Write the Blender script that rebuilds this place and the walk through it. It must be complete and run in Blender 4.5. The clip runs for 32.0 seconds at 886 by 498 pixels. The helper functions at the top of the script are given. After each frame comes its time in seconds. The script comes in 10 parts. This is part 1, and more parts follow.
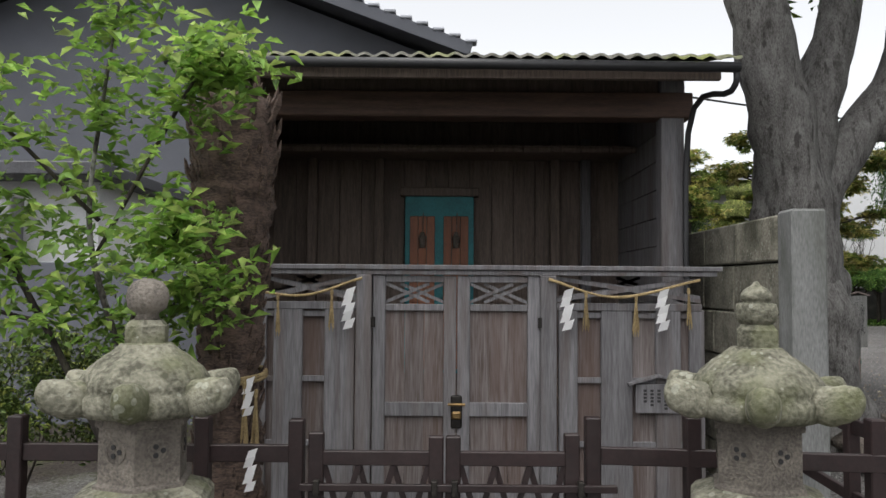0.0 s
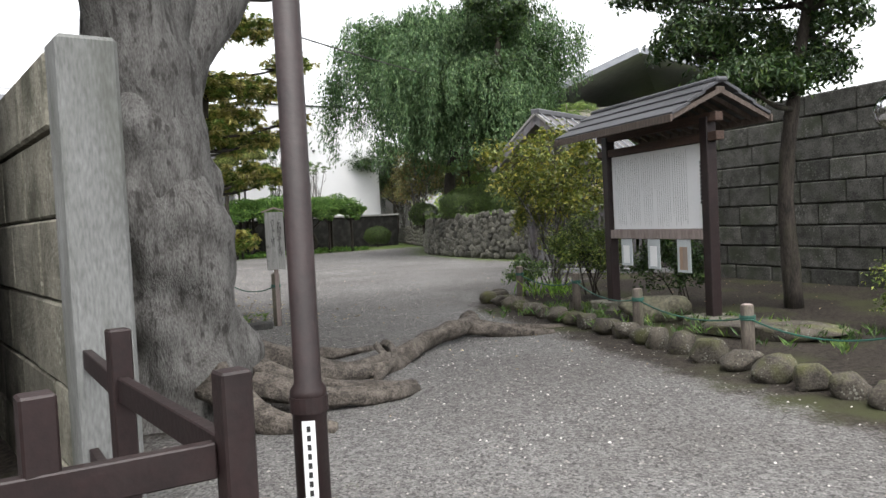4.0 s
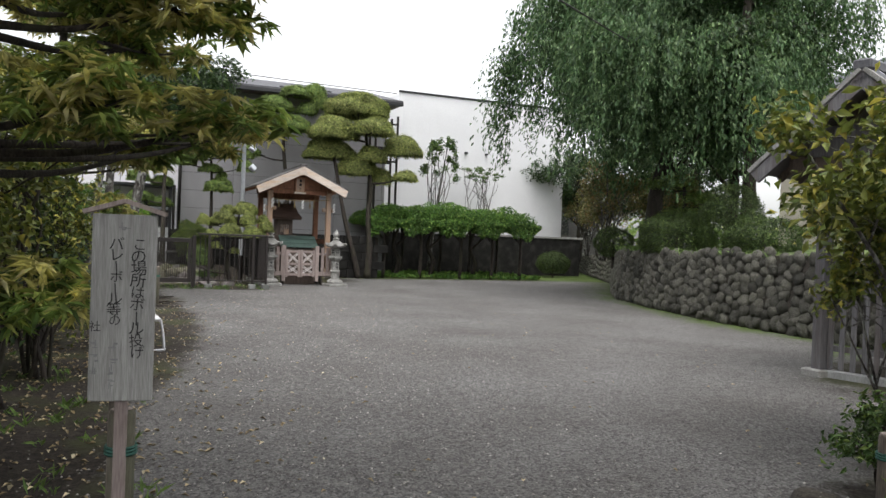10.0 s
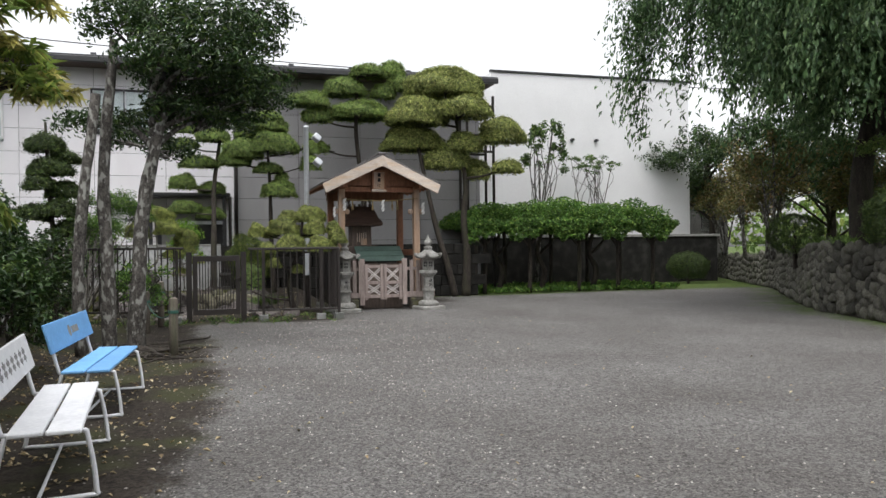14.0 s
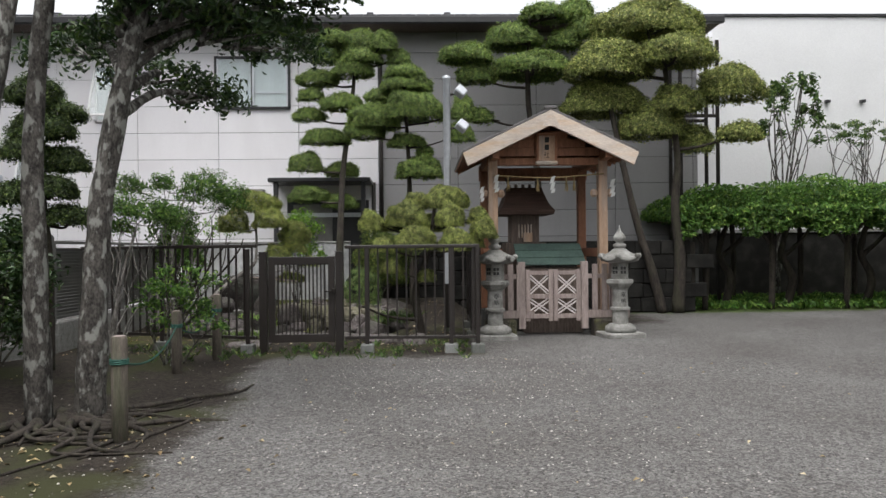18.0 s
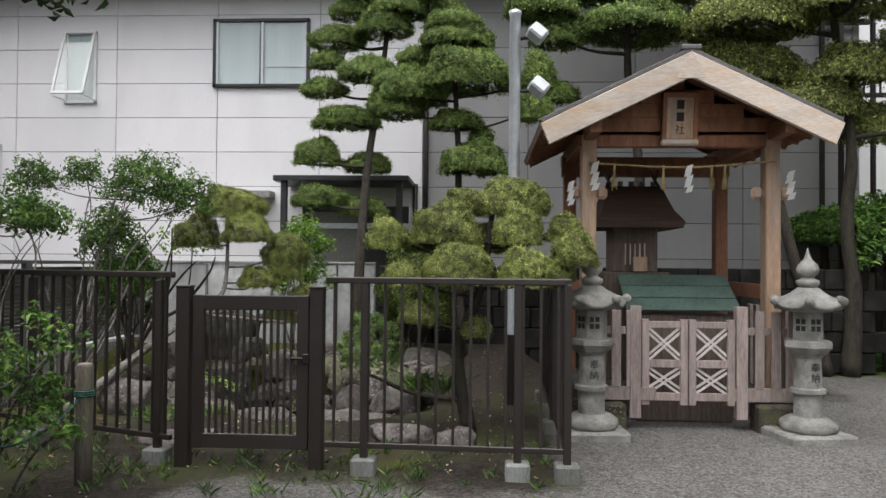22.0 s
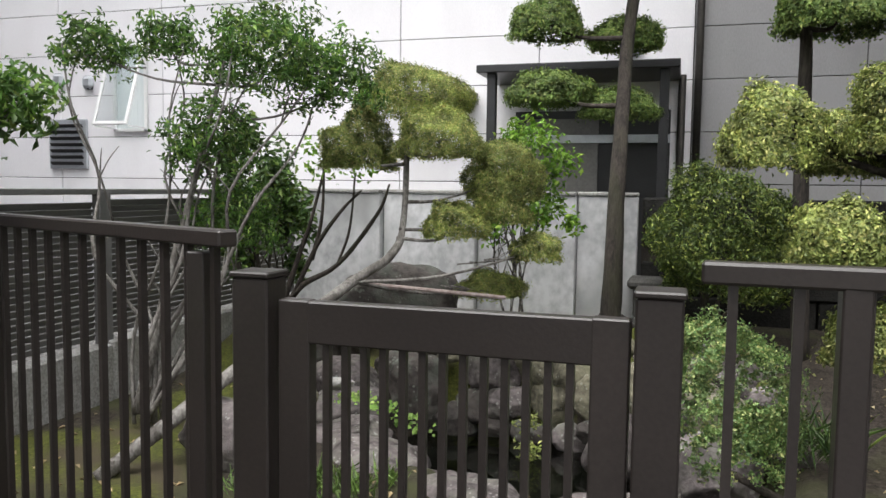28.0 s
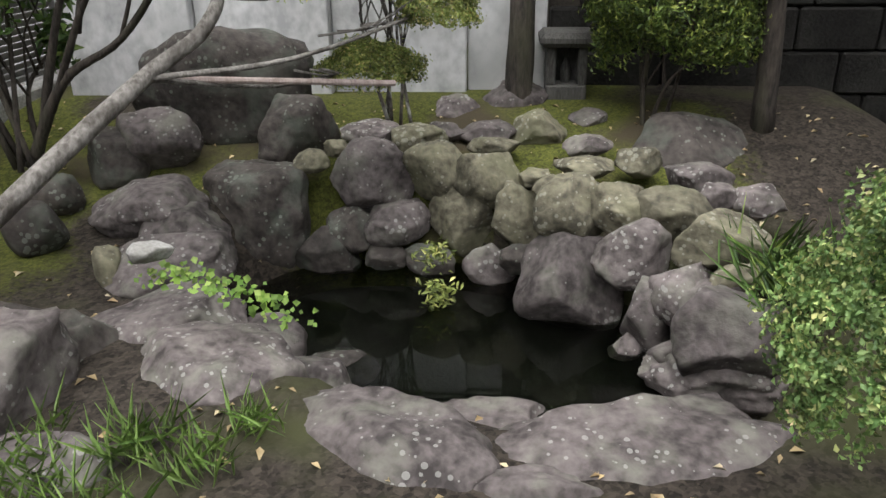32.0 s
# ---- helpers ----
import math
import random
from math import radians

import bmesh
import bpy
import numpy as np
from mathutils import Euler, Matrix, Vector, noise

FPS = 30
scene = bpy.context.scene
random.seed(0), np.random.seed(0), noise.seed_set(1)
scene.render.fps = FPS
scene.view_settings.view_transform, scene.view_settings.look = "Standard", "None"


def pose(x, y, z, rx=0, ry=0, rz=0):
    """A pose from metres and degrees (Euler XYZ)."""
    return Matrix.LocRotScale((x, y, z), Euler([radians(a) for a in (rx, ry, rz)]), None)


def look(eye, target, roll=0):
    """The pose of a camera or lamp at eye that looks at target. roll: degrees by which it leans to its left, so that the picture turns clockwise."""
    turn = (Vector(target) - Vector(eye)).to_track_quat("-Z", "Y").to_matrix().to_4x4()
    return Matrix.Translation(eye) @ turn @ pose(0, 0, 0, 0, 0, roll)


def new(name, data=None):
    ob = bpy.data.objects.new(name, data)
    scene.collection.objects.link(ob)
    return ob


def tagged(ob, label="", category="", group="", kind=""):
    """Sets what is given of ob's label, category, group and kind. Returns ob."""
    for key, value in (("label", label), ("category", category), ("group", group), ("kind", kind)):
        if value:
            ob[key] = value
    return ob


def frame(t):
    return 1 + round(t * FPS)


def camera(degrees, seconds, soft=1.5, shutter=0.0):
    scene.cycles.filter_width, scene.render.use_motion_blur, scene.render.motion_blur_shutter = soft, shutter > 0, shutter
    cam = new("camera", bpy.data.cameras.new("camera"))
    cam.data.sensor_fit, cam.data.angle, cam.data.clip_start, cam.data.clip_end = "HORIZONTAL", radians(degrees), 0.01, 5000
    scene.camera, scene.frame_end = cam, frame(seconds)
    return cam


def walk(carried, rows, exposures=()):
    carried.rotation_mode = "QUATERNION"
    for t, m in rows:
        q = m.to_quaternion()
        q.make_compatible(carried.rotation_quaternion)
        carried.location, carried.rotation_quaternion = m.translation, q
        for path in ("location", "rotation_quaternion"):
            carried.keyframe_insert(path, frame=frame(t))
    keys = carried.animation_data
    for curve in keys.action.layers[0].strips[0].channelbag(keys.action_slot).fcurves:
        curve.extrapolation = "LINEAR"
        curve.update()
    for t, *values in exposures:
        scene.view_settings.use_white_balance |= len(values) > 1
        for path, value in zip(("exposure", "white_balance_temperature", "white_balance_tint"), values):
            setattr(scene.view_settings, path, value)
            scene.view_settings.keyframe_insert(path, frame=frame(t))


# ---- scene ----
cam = camera(59.5, 32.0)
PATH = [
    (0, (1.915, 2.074, 1.632), (1.915, 4.071, 1.727), 0.4),
    (0.5, (1.923, 2.076, 1.622), (1.925, 4.076, 1.685), 0.2),
    (1, (1.935, 2.074, 1.612), (1.946, 4.072, 1.692), 0.0),
    (1.5, (2.062, 2.15, 1.548), (2.345, 4.13, 1.523), 0.2),
    (2, (2.249, 2.403, 1.485), (2.752, 4.339, 1.445), -0.5),
    (2.5, (2.545, 2.755, 1.449), (3.398, 4.564, 1.482), -1.2),
    (3, (2.928, 3.085, 1.408), (3.997, 4.775, 1.362), -2.0),
    (3.5, (3.334, 3.565, 1.319), (4.534, 5.163, 1.24), -3.2),
    (5.5, (5.066, 5.365, 1.379), (6.132, 7.055, 1.303), -1.4),
    (6, (5.506, 5.875, 1.376), (6.498, 7.609, 1.285), -2.1),
    (6.5, (5.93, 6.329, 1.348), (6.864, 8.093, 1.232), -0.6),
    (7, (6.294, 6.822, 1.4), (7.071, 8.664, 1.335), -0.9),
    (7.5, (6.661, 7.33, 1.488), (7.427, 9.176, 1.402), -0.8),
    (8, (7.035, 7.858, 1.532), (7.782, 9.713, 1.537), 0.0),
    (8.5, (7.35, 8.407, 1.531), (8.131, 10.246, 1.622), 0.1),
    (9, (7.615, 9.027, 1.514), (8.366, 10.881, 1.515), 0.2),
    (9.5, (7.893, 9.641, 1.496), (8.582, 11.517, 1.435), 0.7),
    (10, (8.092, 10.248, 1.481), (8.871, 12.09, 1.454), 2.2),
    (10.5, (8.294, 10.715, 1.53), (8.892, 12.623, 1.585), 2.1),
    (11, (8.397, 11.359, 1.398), (8.94, 13.284, 1.436), 0.7),
    (11.5, (8.538, 12.26, 1.397), (9.094, 14.18, 1.323), 0.8),
    (12, (8.675, 12.972, 1.451), (9.175, 14.908, 1.405), 0.2),
    (12.5, (8.806, 13.552, 1.449), (9.291, 15.492, 1.43), -0.8),
    (13, (8.962, 14.112, 1.433), (9.398, 16.061, 1.341), -0.4),
    (13.5, (9.16, 14.713, 1.424), (9.683, 16.643, 1.441), 0.4),
    (14, (9.26, 15.499, 1.335), (9.843, 17.412, 1.333), -0.7),
    (14.5, (9.343, 16.229, 1.315), (9.811, 18.174, 1.331), 0.2),
    (16.5, (10.5, 18.753, 1.251), (10.857, 20.721, 1.259), 1.3),
    (17, (10.685, 19.355, 1.228), (10.982, 21.333, 1.196), -0.4),
    (17.5, (10.853, 19.928, 1.301), (11.09, 21.914, 1.29), 0.2),
    (18, (10.95, 20.544, 1.322), (11.013, 22.543, 1.323), -0.6),
    (18.5, (10.954, 21.154, 1.318), (10.975, 23.153, 1.28), -1.2),
    (19, (10.984, 21.761, 1.348), (10.921, 23.758, 1.45), 0.3),
    (19.5, (10.979, 22.365, 1.351), (10.87, 24.358, 1.484), 0.1),
    (20, (11.042, 22.99, 1.474), (10.954, 24.986, 1.567), 0.1),
    (20.5, (11.033, 23.527, 1.454), (10.878, 25.516, 1.59), 0.6),
    (21, (11.058, 24.096, 1.424), (10.98, 26.09, 1.556), -0.0),
    (21.5, (11.062, 24.688, 1.432), (10.923, 26.681, 1.54), 0.6),
    (22, (11.106, 25.068, 1.482), (11.005, 27.065, 1.522), 0.5),
    (22.5, (11.042, 25.28, 1.486), (11.008, 27.276, 1.608), -0.8),
    (23, (11.028, 25.348, 1.483), (10.984, 27.347, 1.526), -0.7),
    (23.5, (11.023, 25.371, 1.481), (10.965, 27.37, 1.505), -0.5),
    (24, (11.005, 25.417, 1.472), (10.95, 27.416, 1.461), -0.6),
    (24.5, (10.95, 25.7, 1.442), (10.818, 27.696, 1.427), 0.9),
    (25, (10.876, 26.124, 1.466), (10.577, 28.101, 1.421), 1.4),
    (25.5, (10.713, 26.608, 1.495), (10.292, 28.563, 1.45), 0.8),
    (26, (10.582, 27.118, 1.493), (10.06, 29.047, 1.402), 1.2),
    (26.5, (10.441, 27.596, 1.554), (9.875, 29.502, 1.345), 1.7),
    (28.5, (9.827, 29.313, 1.519), (9.241, 31.22, 1.382), 0.6),
    (29, (9.724, 29.688, 1.515), (9.131, 31.594, 1.386), 1.1),
    (29.5, (9.586, 30.002, 1.536), (8.949, 31.888, 1.337), 2.3),
    (30, (9.446, 30.241, 1.539), (9.057, 32.199, 1.426), -0.7),
    (30.5, (9.377, 30.432, 1.517), (9.113, 32.395, 1.234), 0.9),
    (31, (9.362, 30.538, 1.498), (9.115, 32.44, 0.93), -0.1),
    (31.5, (9.333, 30.58, 1.493), (9.164, 32.438, 0.774), -0.6),
    (32, (9.334, 30.584, 1.484), (9.181, 32.412, 0.686), -0.7),
]
EXPO = [(0.0, 1.0), (1.0, 1.05), (2.0, 1.3), (3.0, 1.7), (6.0, 1.7), (8.0, 1.6), (10.0, 1.3), (14.0, 1.15), (18.0, 1.15), (23.0, 1.3), (26.0, 1.6), (29.0, 1.75), (31.0, 1.5), (32.0, 1.75)]
SKY_STRENGTH, SUN_STRENGTH = 0.135, 0.85
walk(cam, [(t, look(eye, target, roll)) for t, eye, target, roll in PATH], exposures=EXPO)

# ---- world and sun: a bright overcast afternoon ----
world = bpy.data.worlds.new("overcast_sky")
scene.world = world
world.use_nodes = True
_n, _l = world.node_tree.nodes, world.node_tree.links
_n.clear()
_sky = _n.new("ShaderNodeTexSky")
_sky.sky_type, _sky.sun_disc = "NISHITA", False
_sky.sun_elevation, _sky.sun_rotation = radians(70), radians(200)
_sky.air_density, _sky.dust_density, _sky.ozone_density = 1.0, 3.0, 1.0
_hsv = _n.new("ShaderNodeHueSaturation")
_hsv.inputs["Saturation"].default_value = 0.12
_bg = _n.new("ShaderNodeBackground")
_bg.inputs["Strength"].default_value = SKY_STRENGTH
_out = _n.new("ShaderNodeOutputWorld")
_l.new(_sky.outputs[0], _hsv.inputs["Color"])
_l.new(_hsv.outputs[0], _bg.inputs["Color"])
_l.new(_bg.outputs[0], _out.inputs["Surface"])

sun_data = bpy.data.lights.new("sun", "SUN")
sun_data.energy, sun_data.angle, sun_data.color = SUN_STRENGTH, radians(75), (1.0, 0.98, 0.95)
sun = new("sun", sun_data)
sun.rotation_euler = Euler((radians(20), 0, radians(-20)))


# ---- materials ----
def mat(name, a, b=None, rough=0.8, scale=6.0, fine=60.0, bump=0.2, metal=0.0, spread=0.12, stretch=(1, 1, 1), stain=None, stain_amount=0.4, stain_scale=1.5, detail=6.0, spec=0.4, specks=None, stain_edge=(0.5, 0.68)):
    """A weathered surface: two colours mixed by coarse and fine noise, an optional stain, and fine relief."""
    m = bpy.data.materials.new(name)
    m.use_nodes = True
    n, l = m.node_tree.nodes, m.node_tree.links
    p = n["Principled BSDF"]
    b = b or tuple(c * 0.7 for c in a)
    tc, mp = n.new("ShaderNodeTexCoord"), n.new("ShaderNodeMapping")
    mp.inputs["Scale"].default_value = stretch
    l.new(tc.outputs["Object"], mp.inputs["Vector"])
    info = n.new("ShaderNodeObjectInfo")
    off = n.new("ShaderNodeVectorMath")
    off.operation = "ADD"
    sc = n.new("ShaderNodeMath")
    sc.operation = "MULTIPLY"
    sc.inputs[1].default_value = 37.0
    l.new(info.outputs["Random"], sc.inputs[0])
    l.new(mp.outputs[0], off.inputs[0])
    l.new(sc.outputs[0], off.inputs[1])
    coarse, grain = n.new("ShaderNodeTexNoise"), n.new("ShaderNodeTexNoise")
    coarse.inputs["Scale"].default_value, coarse.inputs["Detail"].default_value = scale, detail
    grain.inputs["Scale"].default_value, grain.inputs["Detail"].default_value = fine, 4.0
    for k in (coarse, grain):
        l.new(off.outputs[0], k.inputs["Vector"])
    add = n.new("ShaderNodeMath")
    add.operation = "ADD"
    half = n.new("ShaderNodeMath")
    half.operation = "MULTIPLY"
    half.inputs[1].default_value = 0.5
    l.new(coarse.outputs["Fac"], add.inputs[0])
    l.new(grain.outputs["Fac"], add.inputs[1])
    l.new(add.outputs[0], half.inputs[0])
    ramp = n.new("ShaderNodeValToRGB")
    ramp.color_ramp.elements[0].position, ramp.color_ramp.elements[1].position = 0.38, 0.62
    ramp.color_ramp.elements[0].color, ramp.color_ramp.elements[1].color = (*b, 1), (*a, 1)
    l.new(half.outputs[0], ramp.inputs[0])
    last = ramp.outputs[0]
    if stain:
        st = n.new("ShaderNodeTexNoise")
        st.inputs["Scale"].default_value, st.inputs["Detail"].default_value = stain_scale, 7.0
        l.new(off.outputs[0], st.inputs["Vector"])
        sr = n.new("ShaderNodeValToRGB")
        sr.color_ramp.elements[0].position, sr.color_ramp.elements[1].position = stain_edge
        sr.color_ramp.elements[1].color = (stain_amount,) * 3 + (1,)
        l.new(st.outputs["Fac"], sr.inputs[0])
        mx = n.new("ShaderNodeMix")
        mx.data_type = "RGBA"
        mx.inputs["B"].default_value = (*stain, 1)
        mx.inputs[7].default_value = (*stain, 1)
        l.new(sr.outputs[0], mx.inputs[0])
        l.new(last, mx.inputs[6])
        last = mx.outputs[2]
    if specks:
        # small pale lichen spots that gather in patches
        vo, gate = n.new("ShaderNodeTexVoronoi"), n.new("ShaderNodeTexNoise")
        vo.inputs["Scale"].default_value = specks[1]
        gate.inputs["Scale"].default_value, gate.inputs["Detail"].default_value = specks[1] * 0.16, 3.0
        l.new(off.outputs[0], vo.inputs["Vector"])
        l.new(off.outputs[0], gate.inputs["Vector"])
        g2, cut = n.new("ShaderNodeMapRange"), n.new("ShaderNodeMath")
        g2.inputs[1].default_value, g2.inputs[2].default_value, g2.inputs[3].default_value, g2.inputs[4].default_value = 0.42, 0.75, 0.02, 0.48
        l.new(gate.outputs["Fac"], g2.inputs[0])
        cut.operation = "LESS_THAN"
        l.new(vo.outputs["Distance"], cut.inputs[0])
        l.new(g2.outputs[0], cut.inputs[1])
        part_fac = n.new("ShaderNodeMath")
        part_fac.operation = "MULTIPLY"
        part_fac.inputs[1].default_value = specks[2]
        l.new(cut.outputs[0], part_fac.inputs[0])
        ms = n.new("ShaderNodeMix")
        ms.data_type = "RGBA"
        ms.inputs[7].default_value = (*specks[0], 1)
        l.new(part_fac.outputs[0], ms.inputs[0])
        l.new(last, ms.inputs[6])
        last = ms.outputs[2]
    hv = n.new("ShaderNodeHueSaturation")
    val = n.new("ShaderNodeMapRange")
    val.inputs[3].default_value, val.inputs[4].default_value = 1 - spread, 1 + spread
    l.new(info.outputs["Random"], val.inputs[0])
    l.new(val.outputs[0], hv.inputs["Value"])
    l.new(last, hv.inputs["Color"])
    l.new(hv.outputs[0], p.inputs["Base Color"])
    p.inputs["Roughness"].default_value, p.inputs["Metallic"].default_value = rough, metal
    p.inputs["Specular IOR Level"].default_value = spec
    if bump:
        bp = n.new("ShaderNodeBump")
        bp.inputs["Strength"].default_value, bp.inputs["Distance"].default_value = min(1.0, bump * 2), 0.02
        l.new(half.outputs[0], bp.inputs["Height"])
        l.new(bp.outputs[0], p.inputs["Normal"])
    return m


def leaf_mat(name, a, b, c=None, rough=0.5, through_light=0.22):
    """Leaves: colour varies leaf by leaf between a, b and c, and some light passes through."""
    m = bpy.data.materials.new(name)
    m.use_nodes = True
    n, l = m.node_tree.nodes, m.node_tree.links
    p, out = n["Principled BSDF"], n["Material Output"]
    geo = n.new("ShaderNodeNewGeometry")
    ramp = n.new("ShaderNodeValToRGB")
    e = ramp.color_ramp.elements
    e[0].color, e[1].color = (*a, 1), (*b, 1)
    e[1].position = 0.75
    if c:
        k = e.new(1.0)
        k.color = (*c, 1)
    l.new(geo.outputs["Random Per Island"], ramp.inputs[0])
    tc, ns = n.new("ShaderNodeTexCoord"), n.new("ShaderNodeTexNoise")
    ns.inputs["Scale"].default_value = 2.2
    l.new(tc.outputs["Object"], ns.inputs["Vector"])
    mr = n.new("ShaderNodeMapRange")
    mr.inputs[1].default_value, mr.inputs[2].default_value, mr.inputs[3].default_value, mr.inputs[4].default_value = 0.3, 0.7, 0.75, 1.25
    l.new(ns.outputs["Fac"], mr.inputs[0])
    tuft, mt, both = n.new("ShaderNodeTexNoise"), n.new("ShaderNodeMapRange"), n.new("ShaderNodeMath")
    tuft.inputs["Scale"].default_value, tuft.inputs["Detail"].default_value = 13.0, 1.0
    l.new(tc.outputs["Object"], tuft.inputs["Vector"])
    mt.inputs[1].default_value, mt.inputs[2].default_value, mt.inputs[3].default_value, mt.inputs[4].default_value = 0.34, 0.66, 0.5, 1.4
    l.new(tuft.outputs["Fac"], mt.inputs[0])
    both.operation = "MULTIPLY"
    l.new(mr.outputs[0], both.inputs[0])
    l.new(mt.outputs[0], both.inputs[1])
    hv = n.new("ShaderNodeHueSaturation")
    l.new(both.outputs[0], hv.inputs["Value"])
    l.new(ramp.outputs[0], hv.inputs["Color"])
    l.new(hv.outputs[0], p.inputs["Base Color"])
    p.inputs["Roughness"].default_value = rough
    p.inputs["Specular IOR Level"].default_value = 0.35
    tr, mx = n.new("ShaderNodeBsdfTranslucent"), n.new("ShaderNodeMixShader")
    mx.inputs[0].default_value = through_light
    l.new(hv.outputs[0], tr.inputs["Color"])
    l.new(p.outputs[0], mx.inputs[1])
    l.new(tr.outputs[0], mx.inputs[2])
    l.new(mx.outputs[0], out.inputs["Surface"])
    return m


def gravel_nodes(m, a, b, moss=None, size=70.0):
    """Small stones: each Voronoi cell has its own grey, with damp patches at a large scale."""
    n, l = m.node_tree.nodes, m.node_tree.links
    tc = n.new("ShaderNodeTexCoord")
    vo, vo2, ns, fine = n.new("ShaderNodeTexVoronoi"), n.new("ShaderNodeTexVoronoi"), n.new("ShaderNodeTexNoise"), n.new("ShaderNodeTexNoise")
    vo.inputs["Scale"].default_value, vo2.inputs["Scale"].default_value = size, size * 0.45
    ns.inputs["Scale"].default_value, ns.inputs["Detail"].default_value = 0.55, 8.0
    fine.inputs["Scale"].default_value, fine.inputs["Detail"].default_value = 9.0, 6.0
    for k in (vo, vo2, ns, fine):
        l.new(tc.outputs["Object"], k.inputs["Vector"])
    bw = n.new("ShaderNodeRGBToBW")
    l.new(vo.outputs["Color"], bw.inputs[0])
    bw2 = n.new("ShaderNodeRGBToBW")
    l.new(vo2.outputs["Color"], bw2.inputs[0])
    add = n.new("ShaderNodeMath")
    add.operation = "ADD"
    l.new(bw.outputs[0], add.inputs[0])
    l.new(bw2.outputs[0], add.inputs[1])
    ramp = n.new("ShaderNodeValToRGB")
    ramp.color_ramp.elements[0].position, ramp.color_ramp.elements[1].position = 0.5, 1.5
    ramp.color_ramp.elements[0].position, ramp.color_ramp.elements[1].position = 0.25, 0.8
    hm = n.new("ShaderNodeMath")
    hm.operation = "MULTIPLY"
    hm.inputs[1].default_value = 0.5
    l.new(add.outputs[0], hm.inputs[0])
    ramp.color_ramp.elements[0].color, ramp.color_ramp.elements[1].color = (*b, 1), (*a, 1)
    l.new(hm.outputs[0], ramp.inputs[0])
    mul = n.new("ShaderNodeMix")
    mul.data_type, mul.blend_type = "RGBA", "MULTIPLY"
    mul.inputs[0].default_value = 1.0
    r2 = n.new("ShaderNodeValToRGB")
    r2.color_ramp.elements[0].position, r2.color_ramp.elements[1].position = 0.32, 0.66
    r2.color_ramp.elements[0].color, r2.color_ramp.elements[1].color = (0.62, 0.60, 0.58, 1), (1, 1, 1, 1)
    mixn = n.new("ShaderNodeMath")
    mixn.operation = "MULTIPLY_ADD"
    mixn.inputs[1].default_value, mixn.inputs[2].default_value = 0.35, 0.0
    l.new(fine.outputs["Fac"], mixn.inputs[0])
    addn = n.new("ShaderNodeMath")
    addn.operation = "MULTIPLY_ADD"
    addn.inputs[1].default_value = 0.65
    l.new(ns.outputs["Fac"], addn.inputs[0])
    l.new(mixn.outputs[0], addn.inputs[2])
    l.new(addn.outputs[0], r2.inputs[0])
    l.new(ramp.outputs[0], mul.inputs[6])
    l.new(r2.outputs[0], mul.inputs[7])
    last = mul.outputs[2]
    if moss:
        ms = n.new("ShaderNodeTexNoise")
        ms.inputs["Scale"].default_value, ms.inputs["Detail"].default_value = 1.1, 9.0
        l.new(tc.outputs["Object"], ms.inputs["Vector"])
        r3 = n.new("ShaderNodeValToRGB")
        r3.color_ramp.elements[0].position, r3.color_ramp.elements[1].position = 0.5, 0.62
        l.new(ms.outputs["Fac"], r3.inputs[0])
        mm = n.new("ShaderNodeMix")
        mm.data_type = "RGBA"
        mm.inputs[7].default_value = (*moss, 1)
        l.new(r3.outputs[0], mm.inputs[0])
        l.new(last, mm.inputs[6])
        last = mm.outputs[2]
    return last, hm.outputs[0]


